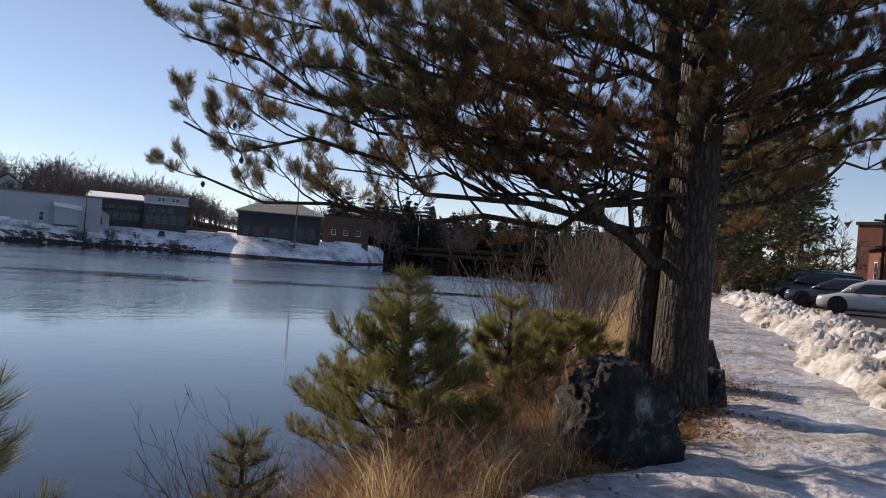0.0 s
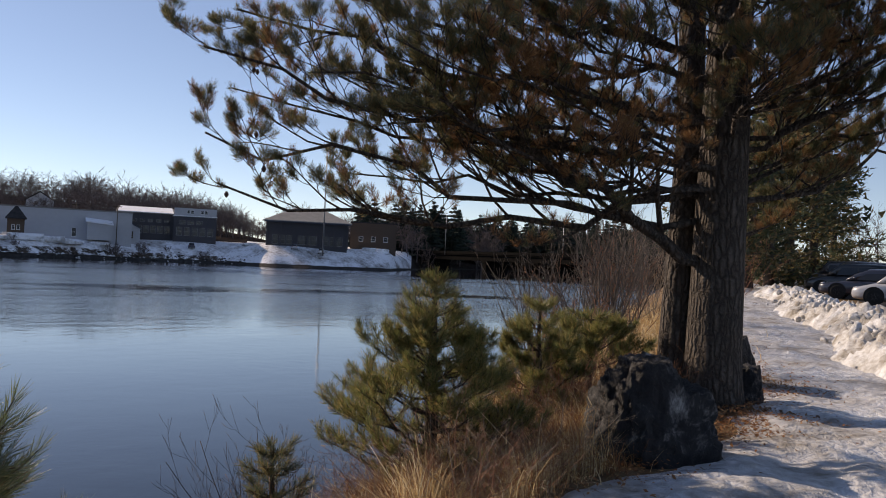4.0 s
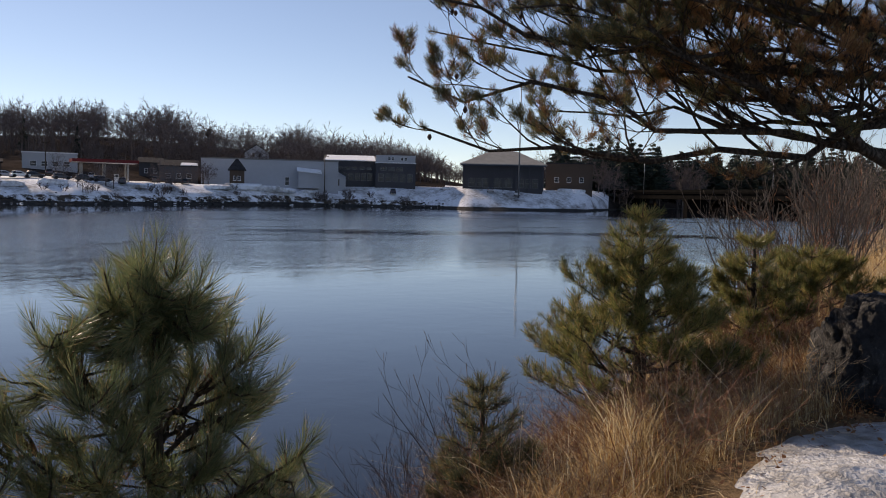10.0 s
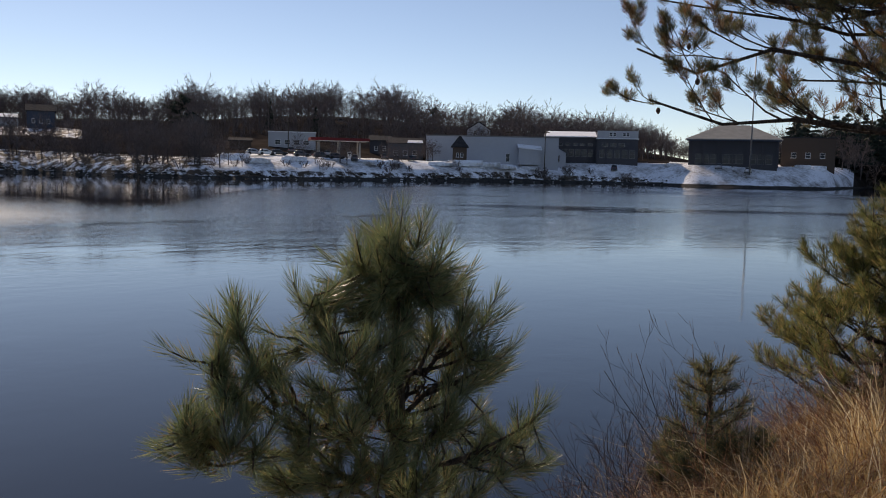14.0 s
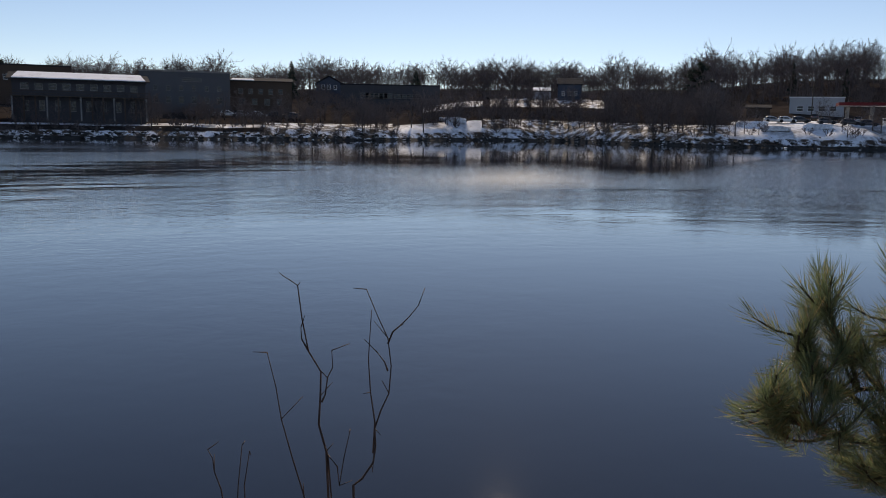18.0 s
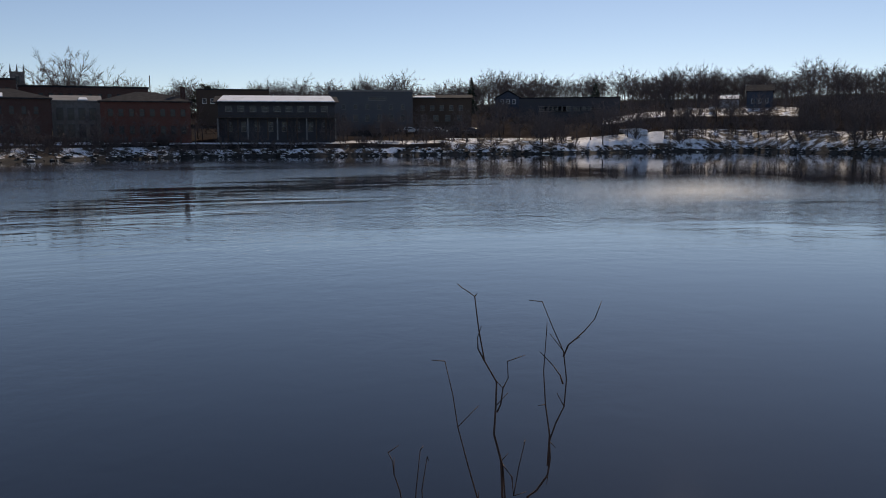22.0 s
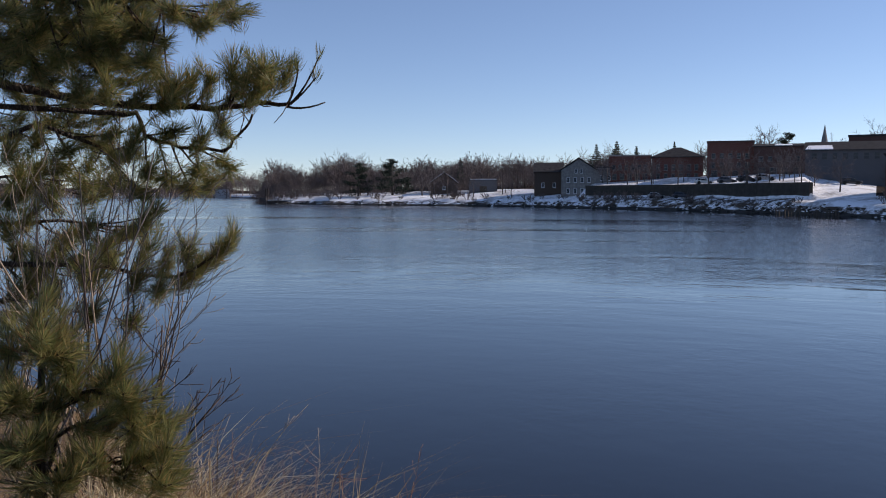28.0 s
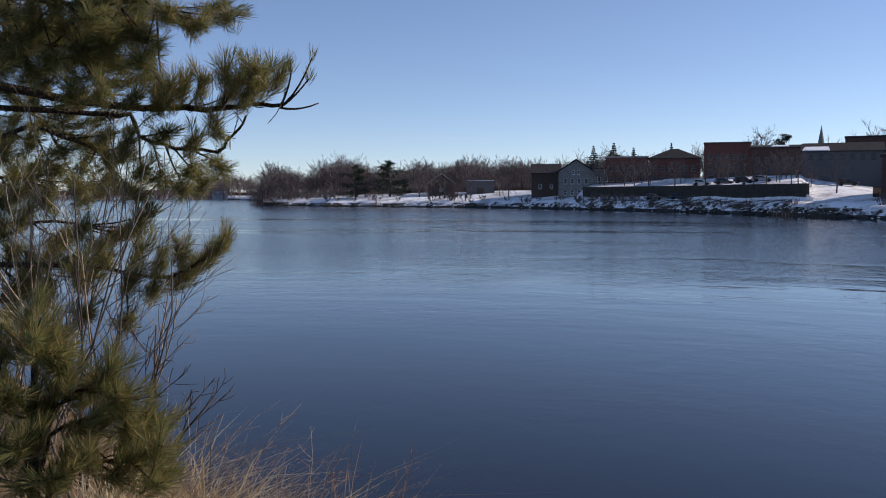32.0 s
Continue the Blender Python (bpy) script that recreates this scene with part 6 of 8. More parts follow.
def building(name, label, az0, az1, d, z0, z1, wall, depth=12, roof=("flat", 0.4, SHINGLE), wins=(), d1=None, category="building", over=0.4, ridge="x", snow=None, snow_share=(0, 1), trim=TRIM, glass=GLASS, doors=(), chimney=None, group="buildings across the river"):
    """A building whose front runs between two bearings; wins: (from, to, number, sill height, width, height) as shares of the front's length and metres."""
    a, b = pol(az0, d, z0), pol(az1, d1 or d, z0)
    ex = (b - a).normalized()
    W, H = (b - a).length, z1 - z0
    ey = Vector((0, 0, 1)).cross(ex)
    m = Matrix((ex, ey, Vector((0, 0, 1)))).transposed().to_4x4()
    m.translation = a
    ob = thing(name, label, category, group, at=m)
    foot = min(-1.2, land_z(az0, d) - z0 - 0.8, land_z(az1, d1 or d) - z0 - 0.8) if az1 > -10 else -1.2
    part("wall", Geo().box(0, W, 0, depth, foot, H), wall, ob)
    g2 = roof[2]
    if roof[0] == "gable":
        if ridge == "y":
            w = Geo()
            w.add([(x, y, zz) for y in (0.0, depth) for x, zz in ((0, H - 0.05), (W / 2, H + roof[1] * 0.92 - 0.2), (W, H - 0.05))], [(2, 1, 0), (3, 4, 5), (0, 1, 4, 3), (1, 2, 5, 4), (3, 5, 2, 0)])
            part("gable", w, wall, ob)
        else:
            ob_w = Geo()
            ob_w.add([(x, y, zz) for x in (0.0, W) for y, zz in ((0, H - 0.05), (depth / 2, H + roof[1] * 0.9 - 0.2), (depth, H - 0.05))], [(0, 1, 2), (3, 5, 4), (0, 3, 4, 1), (1, 4, 5, 2), (0, 2, 5, 3)])
            part("gable", ob_w, wall, ob)
    house_roof_plain(ob, roof[0], W, depth, H, roof[1], g2, over, ridge, snow, snow_share)
    for f0, f1, n, sill, w, h in wins:
        for k in range(n):
            x = W * (f0 + (f1 - f0) * (k + 0.5) / n) - w / 2
            window(ob, x, -0.02, sill, w, h, trim, glass)
    for f, w, h in doors:
        dm = Geo().box(W * f - w / 2, W * f + w / 2, -0.08, 0.02, 0.02, h)
        dr = part("door", dm, WOOD_DARK, ob)
        part("door_handle", Geo().box(W * f + w * 0.32, W * f + w * 0.38, -0.16, -0.08, 1.0, 1.12), STEEL, dr)
    if chimney:
        f, y, hh = chimney
        part("chimney", Geo().box(W * f - 0.45, W * f + 0.45, y, y + 0.8, H, H + hh).box(W * f - 0.55, W * f + 0.55, y - 0.1, y + 0.9, H + hh, H + hh + 0.15), BRICK_DARK, ob)
    ob["front"] = W
    return ob


def house_roof_plain(parent, kind, W, D, z, h, mat, over, ridge, snow, share):
    if kind == "gable" and ridge == "x":
        g = Geo()
        o, t = over, 0.22
        e = [(-o, z), (D / 2, z + h), (D + o, z)]
        v = [(x, y, zz) for x in (-o, W + o) for y, zz in e] + [(x, y, zz - t) for x in (-o, W + o) for y, zz in e]
        g.add(v, [(0, 3, 4, 1), (1, 4, 5, 2), (6, 7, 10, 9), (7, 8, 11, 10), (0, 1, 7, 6), (1, 2, 8, 7), (3, 9, 10, 4), (4, 10, 11, 5), (0, 6, 9, 3), (2, 5, 11, 8)])
        part("roof", g, mat, parent)
        if snow:
            a, b = share
            sl = h / (D / 2 + o)
            s = Geo()
            yt = D / 2 if b - a > 0.9 else -o + (D / 2 + o) * 0.45
            q = [(W * a, -o + 0.15, 0), (W * b, -o + 0.15, 0), (W * (b - 0.02), yt, 0), (W * (a + 0.03), yt, 0)]
            top = [(x, y, z + (y + o) * sl + 0.18) for x, y, _ in q]
            s.add(top + [(x, y, zz - 0.17) for x, y, zz in top], [(0, 1, 2, 3), (7, 6, 5, 4), (0, 4, 5, 1), (1, 5, 6, 2), (2, 6, 7, 3), (3, 7, 4, 0)])
            part("snow_cover", s, snow, parent, "snow on the roof")
        return
    house_roof(parent, kind, W, D, z, h, mat, over, ridge, snow, share)


def far_building(name, label, az0, az1, d, e0, e1, wall, **kw):
    """The same, with its base and eaves given by elevation."""
    return building(name, label, az0, az1, d, lev(d, e0), lev(d, e1), wall, **kw)


# the strip of shops, the warehouse and the filling station
o = far_building("strip_mall", "low dark-fronted shops with a snowy roof", 22.6, 19.2, 262, 0.75, 2.2, DARK_WALL, depth=18, roof=("gable", 1.9, SHINGLE_GREY), snow=SNOW_ROOF, wins=[(0.08, 0.95, 7, 0.7, 1.5, 2.2), (0.08, 0.95, 6, 4.0, 1.4, 0.8)], trim=BRONZE)
o = far_building("shop_building", "two-storey shop building with a white upper front", 19.2, 16.5, 258, 0.75, 2.1, DARK_WALL, depth=18, roof=("flat", 0.3, TRIM), wins=[(0.05, 0.95, 5, 0.5, 1.6, 2.4), (0.1, 0.7, 3, 3.8, 1.8, 1.1)], trim=BRONZE)
w0 = o["front"]
part("upper_front", Geo().box(0.1, w0 - 0.1, 0.1, 10, lev(258, 2.1) - lev(258, 0.75) + 0.3, lev(258, 2.64) - lev(258, 0.75)), WHITE_WALL, o)
for fx in (0.30, 0.39, 0.62, 0.71):
    window(o, w0 * fx, 0.08, lev(258, 2.28) - lev(258, 0.75), 0.9, 1.1)
o = far_building("warehouse", "long white windowless warehouse", 30.6, 21.7, 248, 0.4, 2.08, WHITE_WALL, depth=24, roof=("flat", 0.35, SHINGLE_GREY), wins=[(0.60, 0.64, 1, 0.2, 1.2, 2.4), (0.2, 0.3, 2, 2.2, 1.2, 1.0)])
w0 = o["front"]
part("lean_to", Geo().box(w0 * 0.70, w0 * 0.86, -4, -0.02, -0.5, 4.2), WHITE_WALL, o)
g = Geo()
g.add([(w0 * 0.69, -4.5, 4.2), (w0 * 0.87, -4.5, 3.6), (w0 * 0.87, -0.05, 4.6), (w0 * 0.69, -0.05, 5.2), (w0 * 0.69, -4.5, 4.5), (w0 * 0.87, -4.5, 3.9), (w0 * 0.87, -0.05, 4.9), (w0 * 0.69, -0.05, 5.5)], [(3, 2, 1, 0), (4, 5, 6, 7), (0, 1, 5, 4), (1, 2, 6, 5), (2, 3, 7, 6), (3, 0, 4, 7)])
part("snow_cover", g, SNOW_ROOF, o, "snow on the lean-to roof")
far_building("shed", "small grey-blue gambrel shed", 22.3, 21.2, 251, 0.5, 1.15, WHITE_WALL, depth=4, roof=("gable", 1.6, BLUE_WALL), ridge="y", doors=[(0.5, 1.2, 2.0)], over=0.2, category="shed")
o = far_building("kiosk", "small brown timber kiosk with a steep dark roof", 28.8, 27.85, 236, 0.45, 1.4, BROWN_WALL, depth=4, roof=("hip", 3.0, SHINGLE), over=0.5, wins=[(0.2, 0.8, 2, 1.0, 0.8, 1.2)], category="kiosk")
far_building("garage", "low grey workshop with a snowy roof", 33.2, 30.8, 255, 0.55, 1.55, GREY_WALL, depth=12, roof=("gable", 1.8, SHINGLE), snow=SNOW_ROOF, snow_share=(0.55, 1), wins=[(0.1, 0.9, 3, 0.8, 1.4, 1.4)], category="garage")
far_building("house", "grey house with a low gable behind the workshop", 34.4, 33.0, 262, 0.8, 1.7, DARK_WALL, depth=10, roof=("gable", 1.6, SHINGLE), wins=[(0.1, 0.9, 2, 1.0, 1.0, 1.3)], category="house")
far_building("shop_building", "white low shop beside the filling station", 41.1, 38.0, 245, 1.05, 2.05, WHITE_WALL, depth=14, roof=("flat", 0.3, TRIM), wins=[(0.1, 0.9, 4, 0.8, 1.6, 1.4)])
far_building("shed", "rust-brown shed near the shore", 43.6, 42.2, 236, 0.75, 1.45, BROWN_WALL, depth=6, roof=("gable", 0.8, SHINGLE), doors=[(0.5, 1.6, 2.0)], category="shed")
far_building("house", "white gabled house on the hillside", 27.85, 26.3, 300, 2.1, 2.55, WHITE_WALL, depth=10, roof=("gable", 3.0, SHINGLE), ridge="y", wins=[(0.2, 0.8, 2, 0.8, 1.0, 1.4)], category="house")
far_building("house", "grey gabled house on the hillside", 47.0, 45.0, 300, 2.1, 2.6, GREY_WALL, depth=10, roof=("gable", 3.4, SHINGLE), ridge="y", wins=[(0.2, 0.8, 3, 0.6, 1.0, 1.3), (0.35, 0.65, 1, 3.0, 1.0, 1.2)], category="house")
o = far_building("restaurant_building", "dark glazed building under a broad grey hipped roof", 13.24, 7.9, 250, 0.55, 2.2, DARK_WALL, depth=18, roof=("hip", 4.3, METAL_ROOF), over=1.2, wins=[(0.06, 0.32, 3, 0.4, 1.7, 2.6), (0.38, 0.62, 3, 0.4, 1.7, 2.6), (0.68, 0.95, 3, 0.4, 1.7, 2.6)], trim=BRONZE)
w0 = o["front"]
for k in range(7):
    part("post", Geo().box(w0 * k / 6 - 0.2, w0 * k / 6 + 0.2, -1.0, -0.6, -0.6, lev(250, 2.2) - lev(250, 0.55)), DARK_WALL, o)
part("eaves_beam", Geo().box(-0.8, w0 + 0.8, -1.15, -0.5, lev(250, 2.2) - lev(250, 0.55) - 0.55, lev(250, 2.2) - lev(250, 0.55)), BLUE_WALL, o)
far_building("shop_building", "brown windowless building behind the lawn", 7.7, 4.6, 272, 0.9, 2.3, BROWN_WALL, depth=14, roof=("flat", 0.3, SHINGLE), wins=[(0.1, 0.9, 3, 0.8, 1.4, 1.6)])

# filling station canopy
a, b = pol(38.3, 222), pol(34.4, 224)
cz = lev(223, 1.60)
ex = (b - a).normalized()
ey = Vector((0, 0, 1)).cross(ex)
m = Matrix((ex, ey, Vector((0, 0, 1)))).transposed().to_4x4()
m.translation = Vector((a.x, a.y, lev(223, 0.45)))
W = (b - a).length
o = thing("gas_canopy", "filling station canopy with a dark red fascia on posts", "canopy", at=m)
h0 = cz - lev(223, 0.45)
part("roof", Geo().box(0, W, 0, 8, h0, h0 + 0.75), RED_PAINT, o)
part("soffit", Geo().box(0.2, W - 0.2, 0.2, 7.8, h0 - 0.06, h0 - 0.004), TRIM, o)
for fx in (0.15, 0.5, 0.85):
    for fy in (2, 6):
        part("post", Geo().box(W * fx - 0.2, W * fx + 0.2, fy - 0.2, fy + 0.2, -1.0, h0 - 0.06), CONCRETE, o)
for fx in (0.3, 0.68):
    p = m @ Vector((W * fx, 3, 0))
    o2 = thing("fuel_pump", "fuel pump under the canopy", "pump", "fuel pumps", at=Matrix.Translation(p) @ m.to_3x3().to_4x4())
    part("body", Geo().box(-0.5, 0.5, -0.3, 0.3, -0.4, 1.7), TRIM, o2)
    part("display", Geo().box(-0.35, 0.35, -0.33, -0.302, 1.0, 1.5), GLASS, o2)

# terrace and hillside houses
far_building("house", "blue-grey gambrel house on the terrace", 55.55, 54.0, 275, 1.9, 2.85, BLUE_WALL, depth=9, roof=("gable", 2.0, SHINGLE), wins=[(0.1, 0.9, 3, 0.9, 0.9, 1.3)], category="house")
far_building("house", "low white house with a snowy roof", 57.2, 56.0, 280, 2.0, 2.35, WHITE_WALL, depth=8, roof=("gable", 1.2, SHINGLE), snow=SNOW_ROOF, category="house")
far_building("shop_building", "long low dark building with a pale window band", 70.0, 63.4, 258, 1.35, 2.55, DARK_WALL, depth=16, roof=("flat", 0.35, SHINGLE), wins=[(0.22, 0.5, 6, 1.6, 2.6, 1.5), (0.55, 0.8, 4, 1.7, 2.6, 1.2)], trim=BRONZE)
far_building("house", "blue gabled house above the long building", 71.6, 69.9, 280, 1.9, 2.6, BLUE_WALL, depth=9, roof=("gable", 2.6, SHINGLE), ridge="y", wins=[(0.15, 0.85, 3, 1.6, 1.0, 1.4)], category="house")
far_building("commercial_building", "plain grey commercial block with a sign band", 82.7, 77.15, 218, 0.85, 3.05, GREY_WALL, depth=18, roof=("flat", 0.45, SHINGLE_GREY), wins=[(0.45, 0.7, 1, 6.2, 4.5, 0.9), (0.1, 0.95, 6, 4.0, 0.9, 1.2), (0.1, 0.95, 6, 1.0, 1.2, 1.6)], trim=BRONZE)
far_building("commercial_building", "brown low building with snow on its roof edge", 77.2, 73.2, 226, 0.9, 2.65, BROWN_WALL, depth=14, roof=("gable", 1.1, SHINGLE), snow=SNOW_ROOF, snow_share=(0.02, 0.4), wins=[(0.1, 0.9, 5, 3.6, 1.1, 1.3), (0.1, 0.9, 4, 0.8, 1.4, 1.6)], trim=BRONZE)
o = far_building("apartment_building", "long dark two-storey apartment row with a snowy roof", 89.9, 82.35, 184, 0.2, 2.35, DARK_WALL, depth=13, roof=("gable", 1.5, SHINGLE), snow=SNOW_ROOF, wins=[(0.04, 0.96, 9, 4.9, 1.4, 1.2), (0.04, 0.96, 8, 0.8, 1.0, 2.0)], over=0.9, trim=BRONZE)
w0 = o["front"]
part("balcony_deck", Geo().box(-0.4, w0 + 0.4, -1.6, -0.04, 3.5, 3.7), WOOD_DARK, o)
part("balcony_rail", Geo().box(-0.4, w0 + 0.4, -1.6, -1.52, 4.55, 4.65).box(-0.4, w0 + 0.4, -1.6, -1.52, 4.05, 4.12), WOOD_DARK, o)
for k in range(13):
    part("post", Geo().box(w0 * k / 12 - 0.14, w0 * k / 12 + 0.14, -1.65, -1.4, -1.0, 3.5), BROWN_WALL if k % 3 else SHINGLE_GREY, o)

# brick mills and the town above the retaining wall
far_building("brick_mill", "dark red brick building with a hipped slate roof and dormers", 97.0, 91.6, 177, -0.1, 2.36, BRICK_RED, depth=15, roof=("hip", 2.1, SHINGLE), wins=[(0.05, 0.97, 8, 4.6, 1.0, 1.5), (0.05, 0.97, 8, 1.2, 1.0, 1.6)], chimney=(0.93, 5, 3.0), trim=BRICK_DARK)
far_building("glass_link", "narrow glazed link between two brick buildings", 99.75, 97.0, 182, -0.1, 2.35, STONE_WALL, depth=10, roof=("gable", 1.2, SHINGLE_GREY), snow=SNOW_ROOF, snow_share=(0.55, 0.75), wins=[(0.05, 0.95, 4, 0.6, 1.3, 2.6), (0.05, 0.95, 4, 4.0, 1.3, 2.4)], trim=GREY_WALL)
far_building("brick_mill", "dark brick building with a low hipped roof and old snow", 104.55, 99.8, 168, -0.1, 2.48, BRICK_DARK, depth=15, roof=("hip", 1.9, SHINGLE), snow=SNOW_ROOF, snow_share=(0.34, 0.46), wins=[(0.06, 0.9, 6, 4.6, 0.9, 1.5), (0.06, 0.9, 6, 1.2, 0.9, 1.5)], trim=BRICK_DARK)
far_building("mill_block", "long dark flat-roofed mill behind the brick buildings", 106.6, 101.6, 236, 1.0, 3.5, BRICK_DARK, depth=20, roof=("flat", 0.5, SHINGLE), wins=[(0.05, 0.95, 10, 7.0, 1.2, 1.6)], trim=BRICK_DARK)
far_building("mill_block", "long dark flat-roofed mill behind the brick buildings", 101.5, 94.1, 244, 1.0, 3.12, BRICK_DARK, depth=20, roof=("flat", 0.5, SHINGLE), wins=[(0.05, 0.95, 12, 6.0, 1.2, 1.6)], trim=BRICK_DARK)
far_building("commercial_building", "dark flat-roofed block above the apartments", 91.2, 86.6, 262, 1.6, 3.1, BROWN_WALL, depth=14, roof=("flat", 0.4, SHINGLE), wins=[(0.05, 0.95, 8, 3.0, 1.2, 1.4)])
o = far_building("church_tower", "square stone church tower with pinnacles", 101.9, 101.1, 290, 2.0, 3.95, STONE_WALL, depth=4, roof=("flat", 0.3, STONE_WALL), wins=[(0.3, 0.7, 1, 6.5, 1.2, 2.4)], category="church tower", trim=STONE_WALL)
w0, hh = o["front"], lev(290, 3.95) - lev(290, 2.0)
for x in (0.2, w0 / 2, w0 - 0.2):
    for y in (0.2, 3.8):
        part("pinnacle", Geo().tube([(x, y, hh), (x, y, hh + 1.0), (x, y, hh + 2.6)], [0.3, 0.26, 0.03], 6), STONE_WALL, o)
p = pol(107.95, 330, lev(330, 2.2))
o = thing("church_spire", "thin pale church spire above the roofs", "church spire", at=p)
part("tower", Geo().box(-1.4, 1.4, -1.4, 1.4, -3, 5), TRIM, o)
part("spire", Geo().tube([(0, 0, 5), (0, 0, 12.2)], [1.3, 0.05], 8), SHINGLE_GREY, o)
far_building("commercial_building", "pale grey block with a broad snowy gable", 109.0, 104.5, 206, 1.2, 2.75, GREY_WALL, depth=16, roof=("gable", 2.2, SHINGLE), wins=[(0.05, 0.95, 7, 3.4, 1.1, 1.5)], snow=SNOW_ROOF, snow_share=(0.0, 0.35), trim=GREY_WALL)
far_building("shop_building", "dark brick shop row with pale trim", 112.0, 109.0, 228, 0.95, 3.05, BRICK_DARK, depth=14, roof=("gable", 0.9, SHINGLE), snow=SNOW_ROOF, snow_share=(0.4, 0.75), wins=[(0.05, 0.95, 5, 4.4, 1.0, 1.4), (0.05, 0.95, 4, 1.0, 1.6, 2.0)], trim=STONE_WALL)
far_building("shop_building", "three-storey red brick shop building", 114.85, 112.0, 232, 0.95, 3.3, BRICK_RED, depth=14, roof=("flat", 0.5, BRICK_DARK), wins=[(0.05, 0.95, 5, 5.4, 1.0, 1.4), (0.05, 0.95, 5, 3.0, 1.0, 1.5), (0.05, 0.95, 4, 0.4, 1.6, 2.0)], trim=STONE_WALL)
far_building("town_hall", "red brick hall with a hipped snowy roof", 118.3, 115.1, 246, 0.95, 2.45, BRICK_RED, depth=14, roof=("hip", 2.9, SHINGLE), wins=[(0.05, 0.95, 6, 2.6, 1.0, 1.7), (0.05, 0.95, 6, 0.2, 1.0, 1.6)], trim=STONE_WALL)
far_building("shop_building", "flat-roofed red brick shop building", 121.1, 118.35, 246, 0.85, 2.5, BRICK_RED, depth=14, roof=("flat", 0.4, CONCRETE), wins=[(0.05, 0.95, 6, 3.2, 1.0, 1.5), (0.05, 0.95, 5, 0.4, 1.3, 1.8)], trim=STONE_WALL)
far_building("house", "grey gabled waterfront house with white trim", 124.2, 121.9, 246, -0.3, 1.62, STONE_WALL, depth=12, roof=("gable", 3.6, SHINGLE), ridge="y", wins=[(0.1, 0.9, 4, 1.4, 0.9, 1.5), (0.1, 0.9, 4, 4.6, 0.9, 1.5), (0.35, 0.65, 2, 7.3, 0.8, 1.2)], category="house")
far_building("house", "long dark-roofed wing of the waterfront house", 126.0, 124.1, 256, 0.0, 1.5, BROWN_WALL, depth=14, roof=("gable", 3.0, SHINGLE), category="house", wins=[(0.1, 0.9, 2, 2.0, 0.9, 1.4)])
far_building("house", "stone annex beside the waterfront house", 121.9, 120.7, 246, -0.2, 1.75, STONE_WALL, depth=10, roof=("flat", 0.3, SHINGLE), wins=[(0.1, 0.9, 2, 1.6, 0.9, 1.4), (0.1, 0.9, 2, 4.8, 0.9, 1.4)], category="house")
far_building("house", "tan cottage with a snow-edged gable", 133.0, 131.2, 292, 0.05, 0.75, BROWN_WALL, depth=9, roof=("gable", 3.6, SHINGLE), ridge="y", snow=SNOW_ROOF, wins=[(0.3, 0.7, 1, 1.2, 1.2, 1.2)], category="house")
far_building("garage", "small grey garage by the shore", 130.4, 128.5, 288, 0.1, 0.92, GREY_WALL, depth=7, roof=("flat", 0.25, SHINGLE), snow=SNOW_ROOF, doors=[(0.5, 2.4, 2.1)], category="garage")
far_building("house", "white house by the far upstream shore", 147.3, 146.4, 720, -0.05, 0.30, WHITE_WALL, depth=9, roof=("gable", 2.0, SHINGLE), wins=[(0.1, 0.9, 3, 0.9, 1.0, 1.4)], category="house")

# retaining wall, in cast panels
o = thing("retaining_wall", "long dark concrete retaining wall below the town", "wall", at=(0, 0, 0))
azs = np.linspace(122.6, 108.7, 19)
for k in range(18):
    a, b = pol(azs[k], shore(azs[k]) + 12.2), pol(azs[k + 1], shore(azs[k + 1]) + 12.2)
    ex = (b - a).normalized()
    ey = Vector((0, 0, 1)).cross(ex)
    m = Matrix((ex, ey, Vector((0, 0, 1)))).transposed().to_4x4()
    m.translation = a
    part("panel", Geo().box(0.02, (b - a).length - 0.02, 0, 0.8, -0.5, 3.75).box(0, (b - a).length, -0.1, 0.9, 3.75, 3.95), DARK_CONCRETE, o, m=m)

# ---- bridge ----
o = thing("road_bridge", "low dark road bridge across the river", "bridge", at=(0, 0, 0))
a, b = pol(2.6, 318, 0), pol(-13.5, 205, 0)
ex = (b - a).normalized()
ey = Vector((0, 0, 1)).cross(ex)
bm_ = Matrix((ex, ey, Vector((0, 0, 1)))).transposed().to_4x4()
bm_.translation = a
BL = (b - a).length
part("deck", Geo().box(-14, BL + 30, 0, 9, 3.9, 4.6), BRIDGE_BLACK, o, m=bm_)
part("girder", Geo().box(-2, BL + 20, 0.5, 1.1, 2.2, 3.9).box(-2, BL + 20, 7.9, 8.5, 2.2, 3.9), BRIDGE_BLACK, o, m=bm_)
part("parapet", Geo().box(-14, BL + 30, -0.2, 0.1, 4.3, 5.2), BRIDGE_BLACK, o, m=bm_)
part("parapet", Geo().box(-14, BL + 30, 8.9, 9.2, 4.3, 5.2), BRIDGE_BLACK, o, m=bm_)
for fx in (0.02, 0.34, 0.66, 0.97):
    part("pier", Geo().box(BL * fx - 1.2, BL * fx + 1.2, 0.3, 8.7, -5, 2.2).box(BL * fx - 1.6, BL * fx + 1.6, 0, 9, 1.5, 2.2), BRIDGE_BLACK, o, m=bm_)


